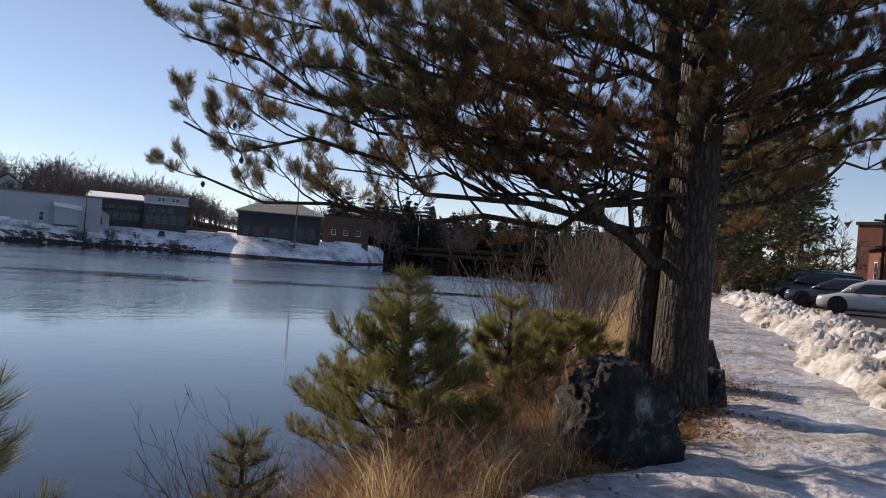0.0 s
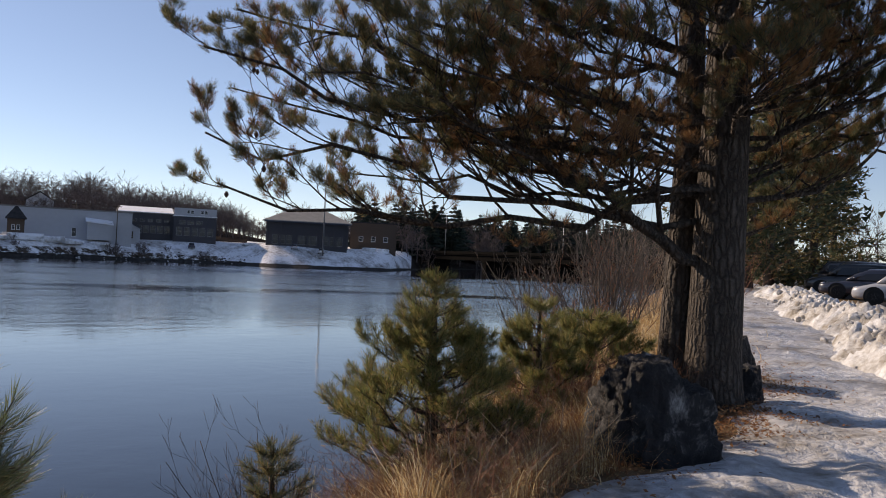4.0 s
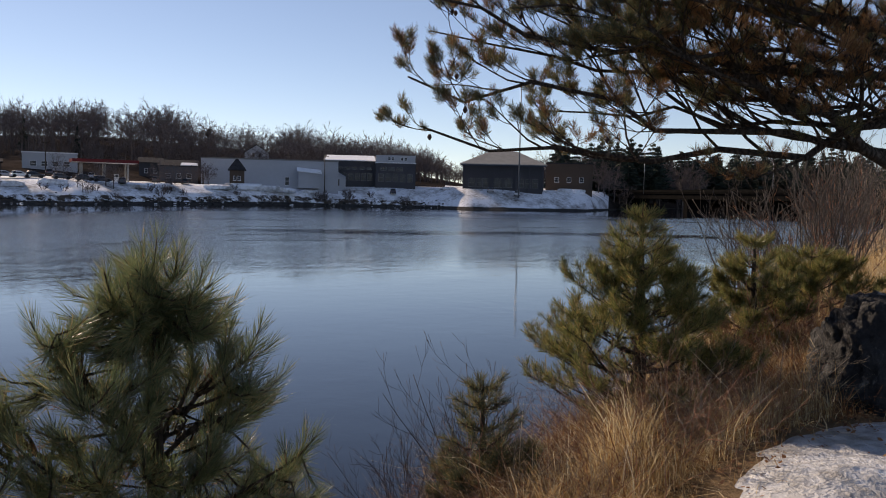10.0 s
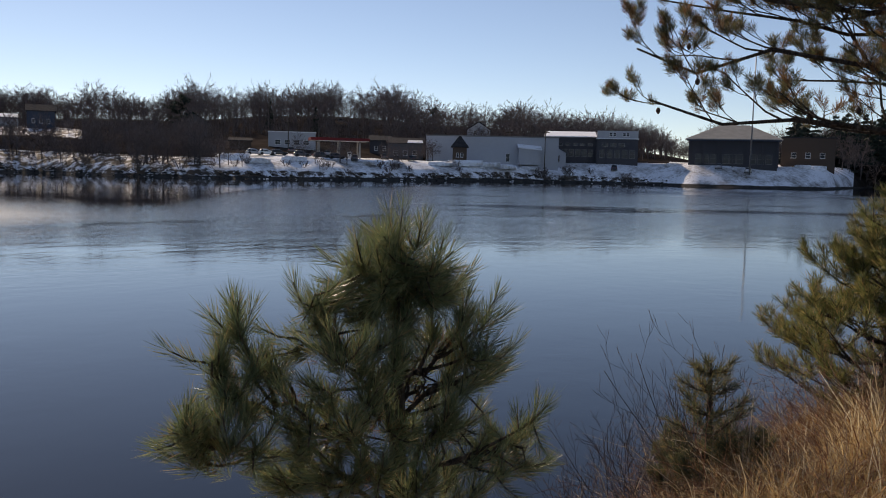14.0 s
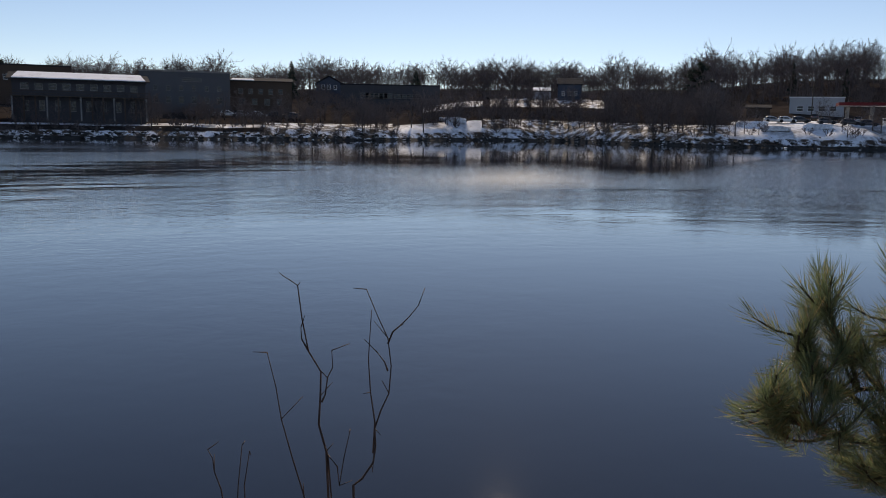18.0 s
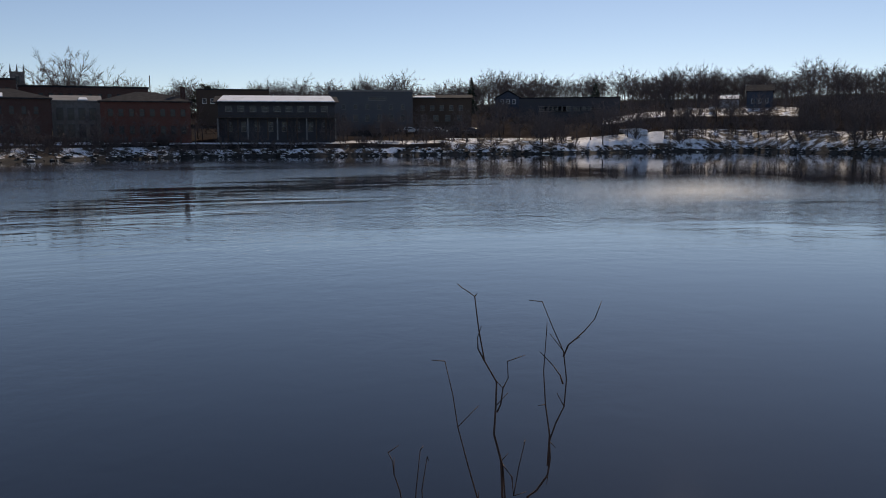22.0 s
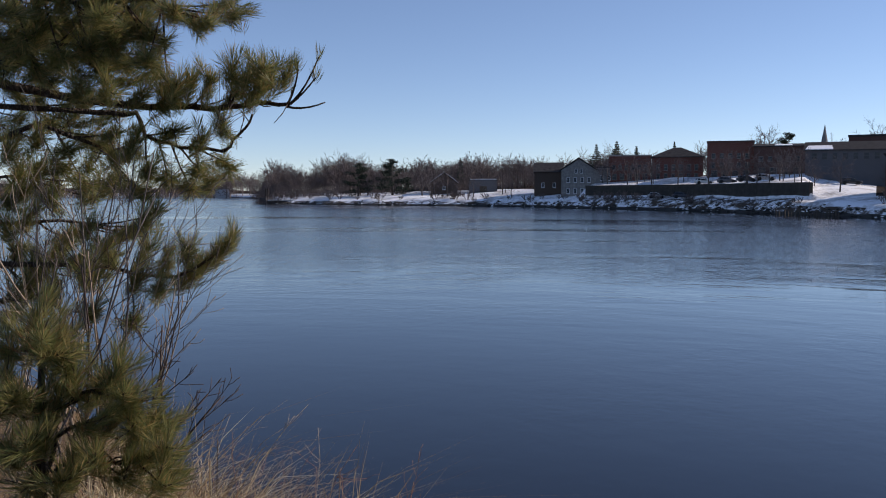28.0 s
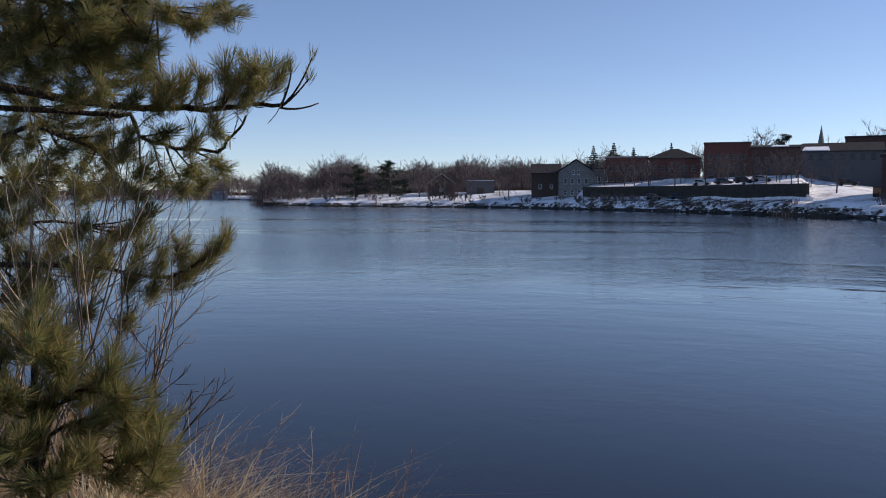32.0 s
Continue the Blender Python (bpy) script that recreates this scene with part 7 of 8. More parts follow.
def lamp_post(az, d, e0, e1, label, arm=True, name="street_lamp", r=0.10):
    z0, z1 = lev(d, e0), lev(d, e1)
    p = pol(az, d, z0)
    ob = thing(name, label, "lamp" if arm else "pole", "poles across the river", at=p)
    part("pole", Geo().tube([(0, 0, -1.5), (0, 0, z1 - z0)], [r, r * 0.7], 8), STEEL if arm else WOOD_DARK, ob, smooth=True)
    if arm:
        part("arm", Geo().tube([(0, 0, z1 - z0 - 0.1), (1.2, -0.4, z1 - z0 + 0.2)], [0.06, 0.05], 6), STEEL, ob)
        part("lamp_head", Geo().box(1.0, 1.7, -0.6, -0.25, z1 - z0 + 0.1, z1 - z0 + 0.28), STEEL, ob)
    else:
        part("crossarm", Geo().box(-1.2, 1.2, -0.08, 0.08, z1 - z0 - 0.9, z1 - z0 - 0.7), WOOD_DARK, ob)
    return ob


lamp_post(1.25, 300, 0.7, 3.12, "slim steel street lamp on the bridge approach")
lamp_post(-6.7, 245, 0.85, 2.75, "slim steel street lamp on the bridge")
lamp_post(9.5, 238, 0.3, 7.4, "very tall steel mast by the shore", True, "street_lamp", 0.22)
lamp_post(22.6, 243, -0.2, 2.65, "wooden utility pole by the warehouse", False, "utility_pole", 0.16)
lamp_post(25.0, 262, 0.6, 2.6, "wooden utility pole by the warehouse", False, "utility_pole", 0.16)
lamp_post(94.0, 300, 2.4, 3.95, "wooden utility pole above the mill roofs", False, "utility_pole", 0.2)
lamp_post(39.8, 236, 0.8, 2.9, "wooden utility pole by the filling station", False, "utility_pole", 0.16)

# barge pier, dock rail, pilings
o = thing("barge_pier", "dark timber and steel pier at the water's edge", "pier", at=(0, 0, 0))
a, b = pol(144.3, 306, 0), pol(141.6, 302, 0)
ex = (b - a).normalized()
ey = Vector((0, 0, 1)).cross(ex)
m = Matrix((ex, ey, Vector((0, 0, 1)))).transposed().to_4x4()
m.translation = a
W = (b - a).length
part("hull", Geo().box(0, W, 0, 8, -2.6, -0.9), WOOD_DARK, o, m=m)
part("bow", Geo().box(-0.6, 1.6, -0.4, 8.4, -2.6, 0.1), DARK_WALL, o, m=m)
for x in (1.2, 1.9):
    part("mooring_post", Geo().rod((x, 1, -2.6), (x, 1, 3.4), 0.18), WOOD_DARK, o, m=m)
part("deck_snow", Geo().box(1.8, W - 0.2, 0.3, 7.7, -0.9, -0.65), SNOW_ROOF, o, "snow on the deck", m=m)
o = thing("boat_dock", "raised boat dock with pale railings", "dock", at=(0, 0, 0))
a, b = pol(142.8, 322, 0), pol(139.3, 318, 0)
ex = (b - a).normalized()
ey = Vector((0, 0, 1)).cross(ex)
m = Matrix((ex, ey, Vector((0, 0, 1)))).transposed().to_4x4()
m.translation = a
W = (b - a).length
part("deck", Geo().box(0, W, 0, 3, 0.9, 1.2), CONCRETE, o, m=m)
part("rail", Geo().box(0, W, 0, 0.12, 2.15, 2.3), STEEL, o, m=m)
part("rail", Geo().box(0, W, 0, 0.12, 1.65, 1.75), STEEL, o, m=m)
for k in range(11):
    part("post", Geo().box(W * k / 10 - 0.08, W * k / 10 + 0.08, 0, 0.14, -1.5, 2.2), STEEL, o, m=m)
rng = np.random.default_rng(81)
for k in range(22):
    az = 110.6 - 3.6 * k / 21
    d = shore(az) - 1.5 - rng.random() * 2
    p = pol(az, d, WATER_Z)
    o = single("piling", Geo().tube([(0, 0, -1.5), (rng.normal() * 0.08, 0, rng.uniform(0.3, 1.0))], [0.17, 0.15], 7).mesh("piling", WOOD_DARK), "broken timber piling standing in the water", "piling", "old pilings", m=Matrix.Translation(p))

# parked cars across the river
far_cars = [(77.3, 206, WHITE_PAINT), (78.4, 206, SILVER), (76.3, 207, SILVER), (75.4, 207, WHITE_PAINT), (79.3, 205, GRAPHITE), (73.0, 207, NAVY), (74.2, 208, BLACK), (106.4, 196, BLACK), (37.2, 226, SILVER), (33.4, 236, GRAPHITE), (31.6, 236, BLACK), (39.6, 226, GRAPHITE), (40.4, 214, BLACK), (38.9, 213, GRAPHITE), (37.6, 214, BLACK), (36.6, 215, NAVY), (42.0, 214, SILVER), (32.6, 228, BLACK), (35.4, 216, GRAPHITE), (41.2, 213, WHITE_PAINT),
            (111.3, 196, SILVER), (112.4, 199, BLACK), (113.6, 202, GRAPHITE), (115.0, 206, WHITE_PAINT), (116.4, 208, NAVY), (118.0, 214, SILVER), (11.4, 246, SILVER), (9.6, 246, WHITE_PAINT), (18.0, 252, NAVY), (57.6, 262, WHITE_PAINT), (59.0, 262, SILVER)]
for az, d, c in far_cars:
    p = on_land(az, d)
    label = {"silver_paint": "silver", "white_paint": "white", "graphite_paint": "dark grey", "black_paint": "black", "navy_paint": "dark blue"}[c.name]
    car(p.x, p.y, p.z + 0.1, az + (90 if d > 215 else 10), c, f"small {label} car parked across the river", 4.3, 1.5, group="cars parked across the river", detail=False)

# brick buildings beyond the parking lot
def lot_building(name, label, az0, d0, az1, d1, top, wall, **kw):
    p = pol(az0, d0)
    z0 = near_z(p.x, p.y)
    return building(name, label, az0, az1, d0, z0, lev(d0, top), wall, d1=d1, group="buildings beyond the parking lot", **kw)


lot_building("brick_building", "tall plain red brick building with a pale end wall", -26.6, 86, -38, 80, 4.05, BRICK_RED, depth=20, roof=("flat", 0.3, SHINGLE), wins=[(0.1, 0.9, 6, 2.0, 1.2, 1.8)], trim=BRICK_DARK)
lot_building("brick_building", "low red brick annex with a pitched roof", -27.3, 74, -29.0, 66, 2.7, BRICK_RED, depth=10, roof=("gable", 1.0, SHINGLE), wins=[(0.1, 0.9, 2, 1.2, 0.9, 1.6)], trim=TRIM)
lot_building("tan_building", "tan clapboard building with tall windows", -28.9, 64, -40, 52, 3.0, TAN_WALL, depth=10, roof=("gable", 1.6, SHINGLE), wins=[(0.02, 0.98, 10, 1.1, 0.9, 1.9)])
p = pol(-28.05, 70)
o = thing("utility_pole", "wooden utility pole with a crossarm beside the brick building", "pole", at=(p.x, p.y, near_z(p.x, p.y)))
part("pole", Geo().tube([(0, 0, -0.5), (0, 0, 6.4)], [0.14, 0.10], 8), WOOD_DARK, o, smooth=True)
part("crossarm", Geo().box(-0.8, 0.8, -0.06, 0.06, 5.8, 5.95), WOOD_DARK, o)

# ---- trees across the river ----
def wood_tree(seed, wide, limbs, low):
    """A leafless tree of unit height for the far woods, with a rounded crown of limbs, branches and fine twigs."""
    r2 = np.random.default_rng(seed)
    g = Geo()
    g.tube([(0, 0, 0), (0.012, 0, 0.25), (0, 0.012, 0.5)], [0.017, 0.013, 0.007], 3)
    tw, tf = [], []
    mid, size = np.array((0, 0, 0.56)), np.array((wide, wide, 0.36))

    def twig(a, b, r):
        w = unit(np.cross(b - a, r2.normal(size=3))) * r
        n = len(tw)
        tw.extend([a - w, a + w, b])
        tf.append((n, n + 1, n + 2))

    for m in range(limbs):
        u = 1 - 1.45 * (m + 0.5) / limbs
        a = m * 2.4 + r2.random() * 0.6
        way = np.array((math.cos(a) * math.sqrt(1 - u * u), math.sin(a) * math.sqrt(1 - u * u), u))
        foot = np.array((0, 0, low + (0.46 - low) * (u + 0.45) / 1.45))
        end = mid + way * size * r2.uniform(0.6, 0.85)
        bend = (foot + end) / 2 + r2.normal(size=3) * 0.02 - UP * 0.02
        g.tube([foot, bend, end], [0.0055, 0.0038, 0.0022], 2)
        for k in range(7):
            t = 0.3 + 0.7 * (k + r2.random()) / 7
            p = foot + (bend - foot) * 2 * t if t < 0.5 else bend + (end - bend) * (2 * t - 1)
            d = unit(way + r2.normal(size=3) * 0.65 + UP * 0.15)
            q = p + d * r2.uniform(0.09, 0.17)
            twig(p, q, 0.0029)
            for n in range(9):
                b = p + (q - p) * r2.uniform(0.15, 1.0)
                twig(b, b + unit(d + r2.normal(size=3) * 0.6 + UP * 0.25) * r2.uniform(0.05, 0.11), 0.0024)
    g.add(tw, tf)
    return np.concatenate(g.v), g.f


def bare_variant(seed, wide, limbs, low):
    """A single leafless tree ten metres high: trunk and crown."""
    g = Geo()
    g.tube([(0, 0, 0), (0.10, 0, 2.5), (0, 0.10, 5.2)], [0.19, 0.14, 0.06], 7)
    v, f = wood_tree(seed, wide, limbs, low)
    c = Geo()
    c.add(v * 10.0, f)
    return g.mesh("trunk", BARK_GREY), c.mesh("crown", TWIG_FAR, False)


BARE = [bare_variant(301, 0.34, 11, 0.14), bare_variant(302, 0.42, 12, 0.12), bare_variant(303, 0.28, 10, 0.18), bare_variant(304, 0.38, 11, 0.16), bare_variant(305, 0.46, 13, 0.10)]
SLIM = [bare_variant(306, 0.15, 10, 0.12), bare_variant(307, 0.18, 10, 0.14)]


def bare_tree(az, d, h, k, label="leafless grey-brown tree", group="bare trees across the river", z=None, slim=False, wide=1.0):
    p = pol(az, d, land_z(az, d) if z is None else z)
    ob = thing("bare_tree", label, "tree", group, at=pose(p.x, p.y, p.z - 0.2, 0, 0, (k * 77) % 360) @ Matrix.Diagonal((h / 10 * wide, h / 10 * wide, h / 10, 1)))
    tr, cr = (SLIM if slim else BARE)[k % (2 if slim else 5)]
    part("trunk", tr, None, ob)
    part("crown", cr, None, ob)


rng = np.random.default_rng(91)
k = 0
for az0, az1, n, q0, q1, h0, h1, lab in [(44, 70, 64, 3, 30, 5, 9, "thin leafless tree on the snowy far bank"), (66, 92, 20, 4, 14, 4, 7, "small leafless tree on the far bank"), (52, 78, 30, 8, 36, 5, 9, "leafless tree on the terrace across the river"), (30, 45, 14, 4, 30, 5, 8, "leafless tree near the filling station"),
                                       (45, 52, 22, 6, 60, 8, 12, "leafless tree in the dark thicket across the river"), (126, 144, 20, 8, 50, 7, 12, "leafless tree by the upstream shore"), (109, 122, 18, 14, 34, 5, 9, "leafless street tree above the wall"),
                                       (92, 104, 16, 4, 12, 4, 8, "small leafless tree before the brick buildings"), (104, 124, 16, 14, 30, 6, 10, "leafless tree below the town"), (70, 92, 20, 8, 24, 5, 9, "leafless tree before the apartments"), (30, 46, 12, 4, 20, 4, 7, "leafless tree on the snowy bank")]:
    for _ in range(n):
        az = rng.uniform(az0, az1)
        bare_tree(az, shore(az) + rng.uniform(q0, q1), rng.uniform(h0, h1), k, lab)
        k += 1
for az, d, h in [(91.2, 196, 9), (133.6, 286, 12), (99.3, 282, 25), (103.3, 285, 22), (97.0, 285, 20), (98.2, 290, 26), (100.4, 290, 21), (104.6, 290, 20), (95.2, 290, 18), (102.3, 292, 19), (98.8, 286, 22), (96.2, 288, 18), (109.3, 200, 8), (105.6, 270, 12), (43.3, 300, 13), (38.2, 330, 13), (40.4, 330, 13), (58, 300, 11), (60.5, 300, 12), (64, 320, 12)]:
    bare_tree(az, d, h, k, "broad leafless tree above the roofs")
    k += 1
for i in range(9):
    bare_tree(131 - i * 0.65 + rng.normal() * 0.1, 300 + rng.uniform(-5, 10), rng.uniform(12, 15), k, "slender upright leafless poplar", slim=True)
    k += 1
for az, h in ((-25.9, 7.5), (-25.0, 7.0)):
    q = pol(az, 82)
    bare_tree(az, 82, h, k, "leafless tree beyond the parking lot", "bare trees beyond the parking lot", z=near_z(q.x, q.y))
    k += 1


# low bushes and rocks along the far shore
def snow_mound(az, d, rx, ry, h, seed):
    bm = lump(rx, ry, h, seed, 4, 0.35, 1.6, 0.2)
    me = bpy.data.meshes.new("snow_mound")
    bm.to_mesh(me)
    bm.free()
    me.materials.append(SNOW_FAR)
    me.shade_smooth()
    p = on_land(az, d)
    single("snow_mound", me, "heap of old snow on the far bank", "snow", "snow heaps across the river", m=pose(p.x, p.y, p.z - 0.15, 0, 0, az))


for i, (az, q, rx, ry, h) in enumerate([(28.0, 9, 6, 3.5, 1.7), (26.6, 7, 5, 3, 1.6), (25.4, 5, 4.5, 3, 1.2), (29.6, 10, 4, 3, 1.3), (23.6, 7, 3.5, 2.5, 1.0), (33.2, 11, 4, 2.5, 1.2), (39.4, 12, 3.5, 2.5, 1.1), (34.6, 10, 3, 2, 0.9), (41.8, 10, 3.5, 2.5, 1.2), (6.4, 14, 2.5, 2, 1.3), (14.2, 14, 3, 2, 0.8), (62.5, 14, 4, 3, 1.6), (43.2, 16, 4, 3, 1.4), (5.6, 15, 3, 2, 1.6)]):
    snow_mound(az, shore(az) + q, rx, ry, h, 40 + i * 3.3)


def shore_rocks():
    rng = np.random.default_rng(95)
    lumps = []
    for s in range(5):
        bm = lump(1, 1, 0.7, s * 5.3, 1, 0.5, 1.3, 0.7)
        lumps.append((np.array([v.co[:] for v in bm.verts]), [tuple(v.index for v in f.verts) for f in bm.faces]))
        bm.free()
    dark, white = Geo(), Geo()
    for i in range(3000):
        az = rng.uniform(14, 144)
        if 3 < az < 13.4:
            continue
        q = rng.uniform(-0.8, 2.6) + (rng.uniform(0, 2.5) if rng.random() < 0.25 else 0)
        d = shore(az) + q
        if noise.noise((az * 1.3, q * 0.4, 2)) < rng.uniform(-0.35, 0.25):
            continue
        r = rng.uniform(0.15, 0.36) * (1.7 if rng.random() < 0.2 else 1)
        v, f = lumps[i % 5]
        a = rng.random() * 6.28
        R = np.array([[math.cos(a), -math.sin(a), 0], [math.sin(a), math.cos(a), 0], [0, 0, 1]])
        p = np.array(pol(az, d, land_z(az, d) + 0.1))
        dark.add(v @ R.T * r + p, f)
        if rng.random() < (0.3 if az < 64 else 0.48 if az < 105 else 0.25):
            white.add(v @ R.T * r * np.array([0.9, 0.9, 0.5]) + p + np.array([0, 0, 0.35 * r]), f)
    single("riprap", dark.mesh("riprap", RIPRAP, False), "dark rocks along the far shore", "rocks", kind="stuff")
    single("snow_caps", white.mesh("snow_caps", SNOW_ROOF, True), "old snow on the shore rocks", "snow", kind="stuff")


shore_rocks()


def bush_mesh(seed):
    rng = np.random.default_rng(seed)
    g, tips = Geo(), []
    for i in range(12):
        a = rng.random() * 6.28
        branch(g, tips, (math.cos(a) * 0.2, math.sin(a) * 0.2, 0), (math.cos(a) * 0.7, math.sin(a) * 0.7, 1), rng.uniform(0.7, 1.2), 0.03, 2, rng, 3, 0.15, 0.3, 4, 0.6, 0.5, 0, 2, 0.3, 0.016)
    return g.mesh("stems", TWIG_FAR)


BUSH = [bush_mesh(s) for s in (1, 2, 3)]
rng = np.random.default_rng(97)
for az0, az1, n, q0, q1, h0, h1 in [(17, 23, 7, 1.5, 5, 1.5, 3.0), (92, 105, 40, 4, 9, 1.0, 2.0), (44, 64, 60, 2, 24, 1.2, 2.6), (52, 80, 60, 10, 40, 1.2, 2.8), (28, 44, 16, 2, 8, 1.0, 2.0), (109, 123, 22, 3, 8, 1.0, 1.8), (123, 143, 26, 3, 10, 1.0, 2.4), (66, 90, 24, 4, 8, 0.8, 1.6), (66, 105, 80, 1.5, 5.5, 0.7, 1.3)]:
    for _ in range(n):
        az = rng.uniform(az0, az1)
        d = shore(az) + rng.uniform(q0, q1)
        h = rng.uniform(h0, h1)
        single("bush", BUSH[k % 3], "low leafless bush on the far bank", "bush", "bushes on the far bank", m=Matrix.Translation(on_land(az, d)) @ Matrix.Diagonal((h, h, h, 1)) @ pose(0, 0, 0, 0, 0, k * 50))
        k += 1


# ---- conifers ----
def conifer_meshes(seed, layers=15, width=0.28, ragged=0.25):
    """A far conifer, one unit high: a stem and many drooping sprays."""
    rng = np.random.default_rng(seed)
    g = Geo()
    g.tube([(0, 0, 0), (0, 0, 1)], [0.022, 0.003], 6)
    v, f = [], []
    for i in range(layers):
        t = (i + 0.5) / layers
        z = 0.12 + 0.88 * t
        le = width * (1 - t) ** 0.85 + 0.015
        for j in range(11):
            a = rng.random() * 6.28
            l = le * rng.uniform(1 - ragged * 2, 1 + ragged * 0.6)
            c, s = math.cos(a), math.sin(a)
            for m in range(4):
                u0, u1 = m / 4, (m + 1.3) / 4
                w = 0.045 * (1 - t * 0.6) * rng.uniform(0.7, 1.3)
                zz = z - 0.10 * l * u1 + rng.normal() * 0.008
                n = len(v)
                v += [(c * l * u0, s * l * u0, zz + 0.02), (c * l * u1 - s * w, s * l * u1 + c * w, zz - 0.02), (c * l * u1 * 1.15, s * l * u1 * 1.15, zz + 0.012), (c * l * u1 + s * w, s * l * u1 - c * w, zz - 0.015)]
                f += [(n, n + 1, n + 2), (n, n + 2, n + 3)]
    me = bpy.data.meshes.new("foliage")
    me.from_pydata(v, [], f)
    me.materials.append(SPRUCE)
    return g.mesh("trunk", BARK_GREY), me


CONIFER = [conifer_meshes(1), conifer_meshes(2, 13, 0.34, 0.3), conifer_meshes(3, 17, 0.20, 0.2)]


def ragged_meshes(seed, mat=NEEDLES_OLD, le0=0.30):
    """A far pine, one unit high: bare lower stem, uneven limbs and loose tufts of needles."""
    rng = np.random.default_rng(seed)
    g = Geo()
    g.tube([(0, 0, 0), (0.01, 0, 0.5), (0, 0, 1)], [0.024, 0.016, 0.003], 6)
    limbs = Geo()
    v, f = [], []
    for i in range(40):
        t = 0.04 + 0.94 * (i + rng.random()) / 40
        a, le = rng.random() * 6.28, (le0 * (1 - t) ** 0.6 * min(1, t * 4 + 0.55) + 0.03) * rng.uniform(0.6, 1.15)
        way = np.array((math.cos(a), math.sin(a), rng.uniform(-0.05, 0.45)))
        p = np.array((0, 0, t))
        limbs.tube([p, p + way * le * 0.5 - UP * 0.01, p + way * le], [0.006, 0.004, 0.002], 3)
        for _ in range(120):
            c = p + way * le * rng.uniform(0.2, 1.05) + rng.normal(size=3) * 0.022
            d, w = unit(way + rng.normal(size=3) * 0.8 + UP * 0.3) * 0.032, rng.normal(size=3) * 0.0055
            n = len(v)
            v += [c - w, c + w, c + d]
            f.append((n, n + 1, n + 2))
    me = bpy.data.meshes.new("foliage")
    me.from_pydata(v, [], f)
    me.materials.append(mat)
    return g.mesh("trunk", BARK_GREY), me, limbs.mesh("branches", BARK_GREY)


RAGGED = [ragged_meshes(s) for s in (11, 12, 13)]
ROUND = [ragged_meshes(s, SPRUCE, 0.40) for s in (14, 15, 16)]


def conifer(x, y, z, h, k, label, group, wide=1.0, kinds=CONIFER):
    ob = thing("conifer", label, "tree", group, at=pose(x, y, z - 0.1, 0, 0, k * 61) @ Matrix.Diagonal((h * wide, h * wide, h, 1)))
    tr, fo, *more = kinds[k % 3]
    part("trunk", tr, None, ob)
    part("foliage", fo, None, ob)
    for me in more:
        tagged(part("branches", me, None, ob), kind="stuff")


for i, (az, d, h, wide, kk) in enumerate([(137.9, 300, 11.5, 1.2, 1), (135.6, 298, 12.5, 1.25, 1), (134.7, 300, 6, 1.3, 1), (110.0, 250, 11, 1.1, 1), (73.2, 280, 13, 0.8, 2), (90.7, 275, 12, 1.2, 1), (131.0, 310, 12, 0.8, 2), (121.9, 262, 11, 0.9, 0), (120.6, 262, 11.5, 1.0, 0),
                                       (119.3, 265, 10, 0.9, 0), (116.9, 268, 11, 0.7, 2), (46.6, 292, 13, 1.1, 1), (30.0, 360, 12, 1.0, 1), (41.0, 300, 12, 0.7, 2), (38.0, 300, 10, 0.7, 2), (97.2, 275, 11, 0.8, 0), (81.0, 300, 11, 1, 0), (65.0, 300, 10, 1, 0)]):
    p = on_land(az, d)
    conifer(p.x, p.y, p.z, h, kk + 3 * i, "dark green conifer across the river", "conifers across the river", wide * (1.25 if kk == 1 else 1), ROUND if kk == 1 else CONIFER)
rng = np.random.default_rng(99)
for i in range(170):
    az = rng.uniform(-14, 7.0)
    d = rng.uniform(330, 400) if az > 0 else rng.uniform(400, 480)
    p = pol(az, d, 0.5)
    conifer(p.x, p.y, p.z, rng.uniform(16, 26), i, "tall dark conifer beyond the bridge", "conifers beyond the bridge", 1.1)
for i, (az, d, h) in enumerate([(-18.6, 52, 10), (-19.8, 56, 12.5), (-21.0, 60, 13), (-22.4, 64, 12), (-17.4, 58, 11), (-16.4, 50, 9), (-23.4, 70, 10)]):
    p = pol(az, d)
    conifer(p.x, p.y, near_z(p.x, p.y), h, i, "tall dark pine at the end of the path", "pines at the end of the path", 1.15, RAGGED)


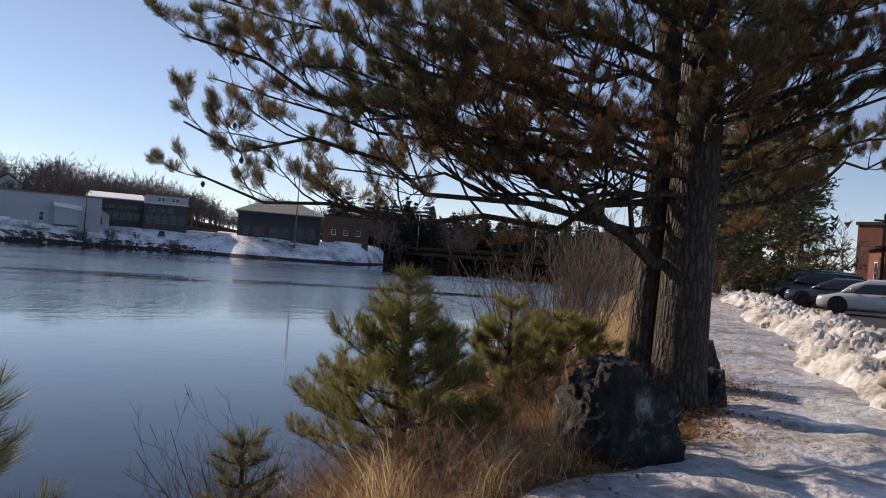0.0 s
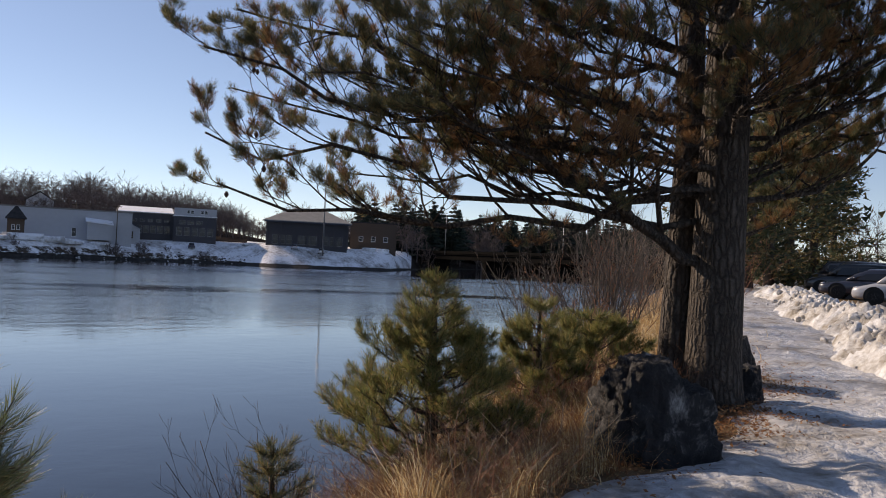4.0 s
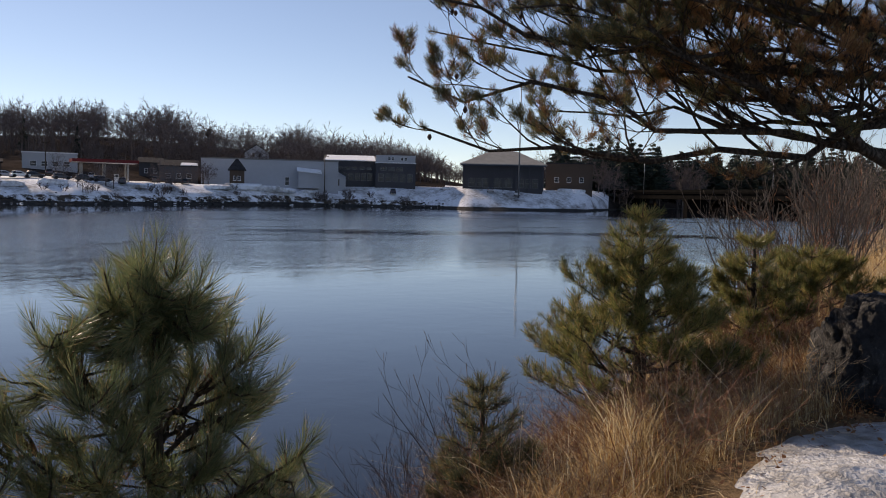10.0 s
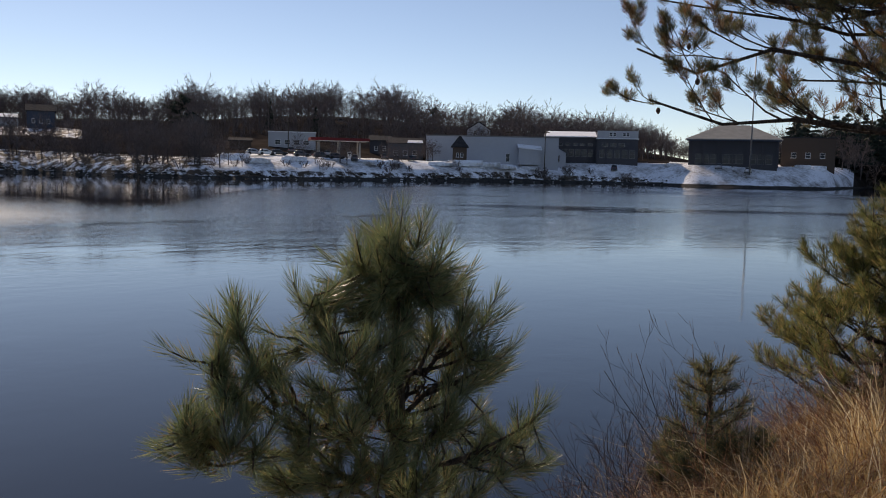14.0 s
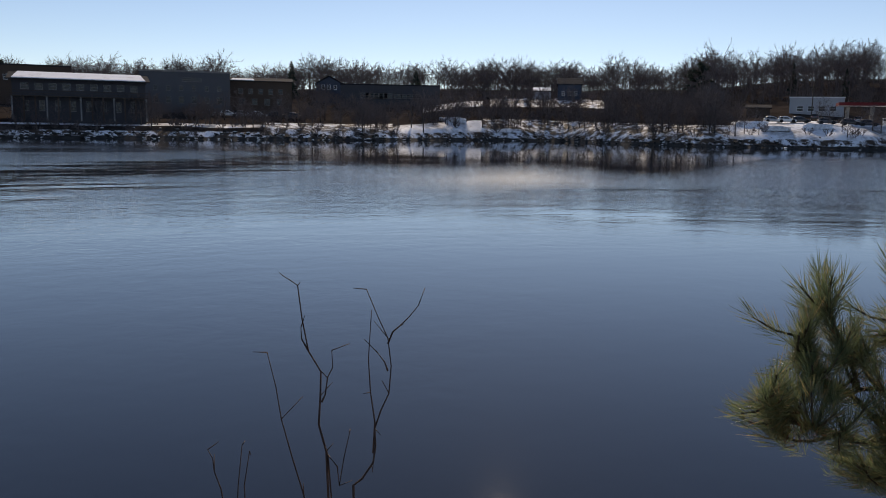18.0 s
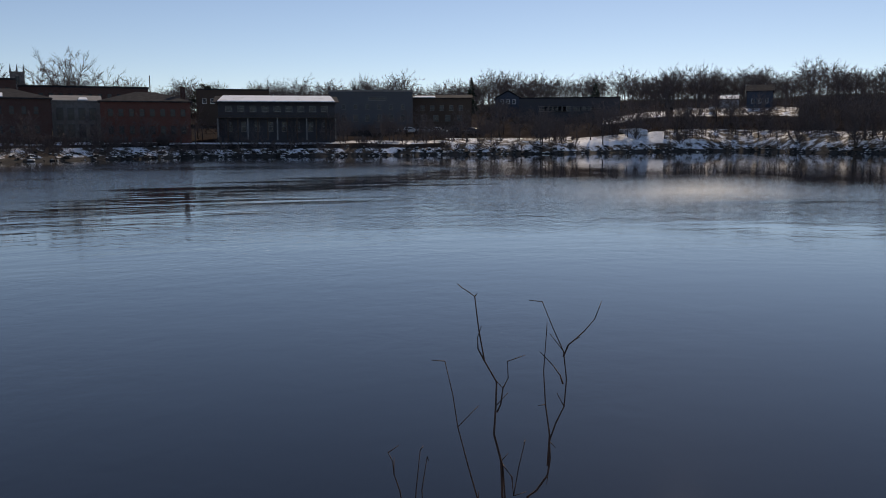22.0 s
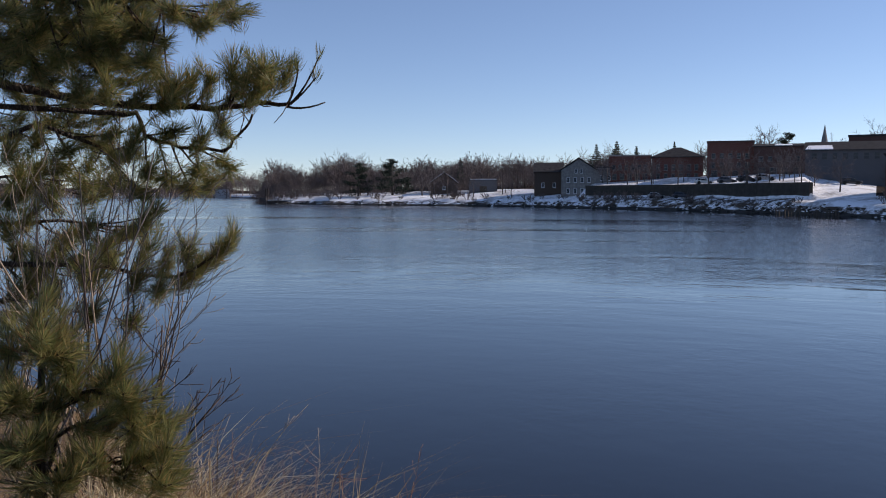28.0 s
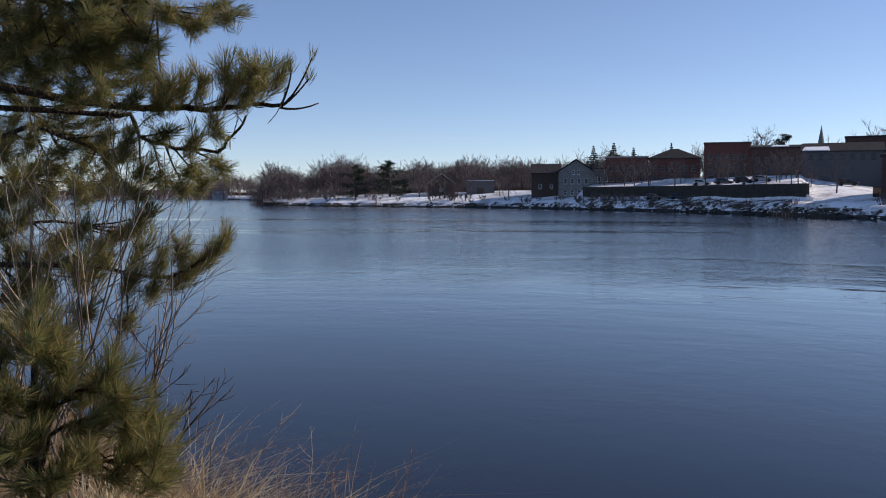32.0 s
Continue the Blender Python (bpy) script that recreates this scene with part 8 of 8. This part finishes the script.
def far_woods(name, label, zones, seed, h=(10, 16)):
    """Leafless woods on the far hills, as one mass of thin-limbed trees."""
    rng = np.random.default_rng(seed)
    kinds = [wood_tree(201, 0.34, 9, 0.14), wood_tree(202, 0.42, 10, 0.12), wood_tree(203, 0.26, 8, 0.18), wood_tree(204, 0.38, 9, 0.16), wood_tree(205, 0.22, 8, 0.14), wood_tree(206, 0.46, 10, 0.10)]
    vs, fs, n = [], [], 0
    for az0, az1, d0, d1, count, hs in zones:
        for _ in range(count):
            az, d = rng.uniform(az0, az1), rng.uniform(d0, d1)
            v, f = kinds[rng.integers(6)]
            hh = rng.uniform(*h) * hs * (0.82 + 0.45 * noise.noise((az * 0.4, 0, seed)) + 0.25 * noise.noise((az * 1.7, d * 0.01, seed)))
            a = rng.random() * 6.28
            R = np.array([[math.cos(a), -math.sin(a), 0], [math.sin(a), math.cos(a), 0], [0, 0, 1]])
            p = np.array(pol(az, d, land_z(az, d) - 0.3))
            wd = rng.uniform(0.85, 1.25)
            vs.append(v @ R.T * np.array([hh * wd, hh * wd, hh]) + p)
            fs.extend([tuple(i + n for i in q) for q in f])
            n += len(v)
    me = bpy.data.meshes.new(name)
    me.from_pydata(np.concatenate(vs).tolist(), [], fs)
    me.materials.append(TWIG_FAR)
    single(name, me, label, "woods", kind="stuff")


far_woods("bare_woods", "leafless grey-brown woods on the far hills", [(17, 63, 268, 330, 400, 0.5), (63, 108, 285, 330, 240, 0.42), (17, 47, 285, 425, 400, 1.5), (47, 63, 290, 420, 240, 1.2), (63, 80, 300, 430, 170, 1.25), (80, 108, 290, 400, 300, 1.15), (108, 127, 300, 380, 110, 0.9), (126, 144.5, 315, 400, 460, 1.15), (126, 144.5, 300, 330, 280, 0.45), (144.4, 162, 690, 900, 330, 1.7), (92, 126, 266, 330, 190, 1.0), (44, 54, 215, 290, 120, 0.45), (2, 17.5, 310, 420, 230, 1.15), (-14, -2, 460, 560, 190, 2.1), (-2, 6, 395, 470, 150, 1.9), (54, 72, 240, 300, 110, 0.5), (60, 70, 224, 252, 130, 0.30), (70, 82, 200, 214, 70, 0.22), (44, 52, 206, 230, 60, 0.3)], 5)
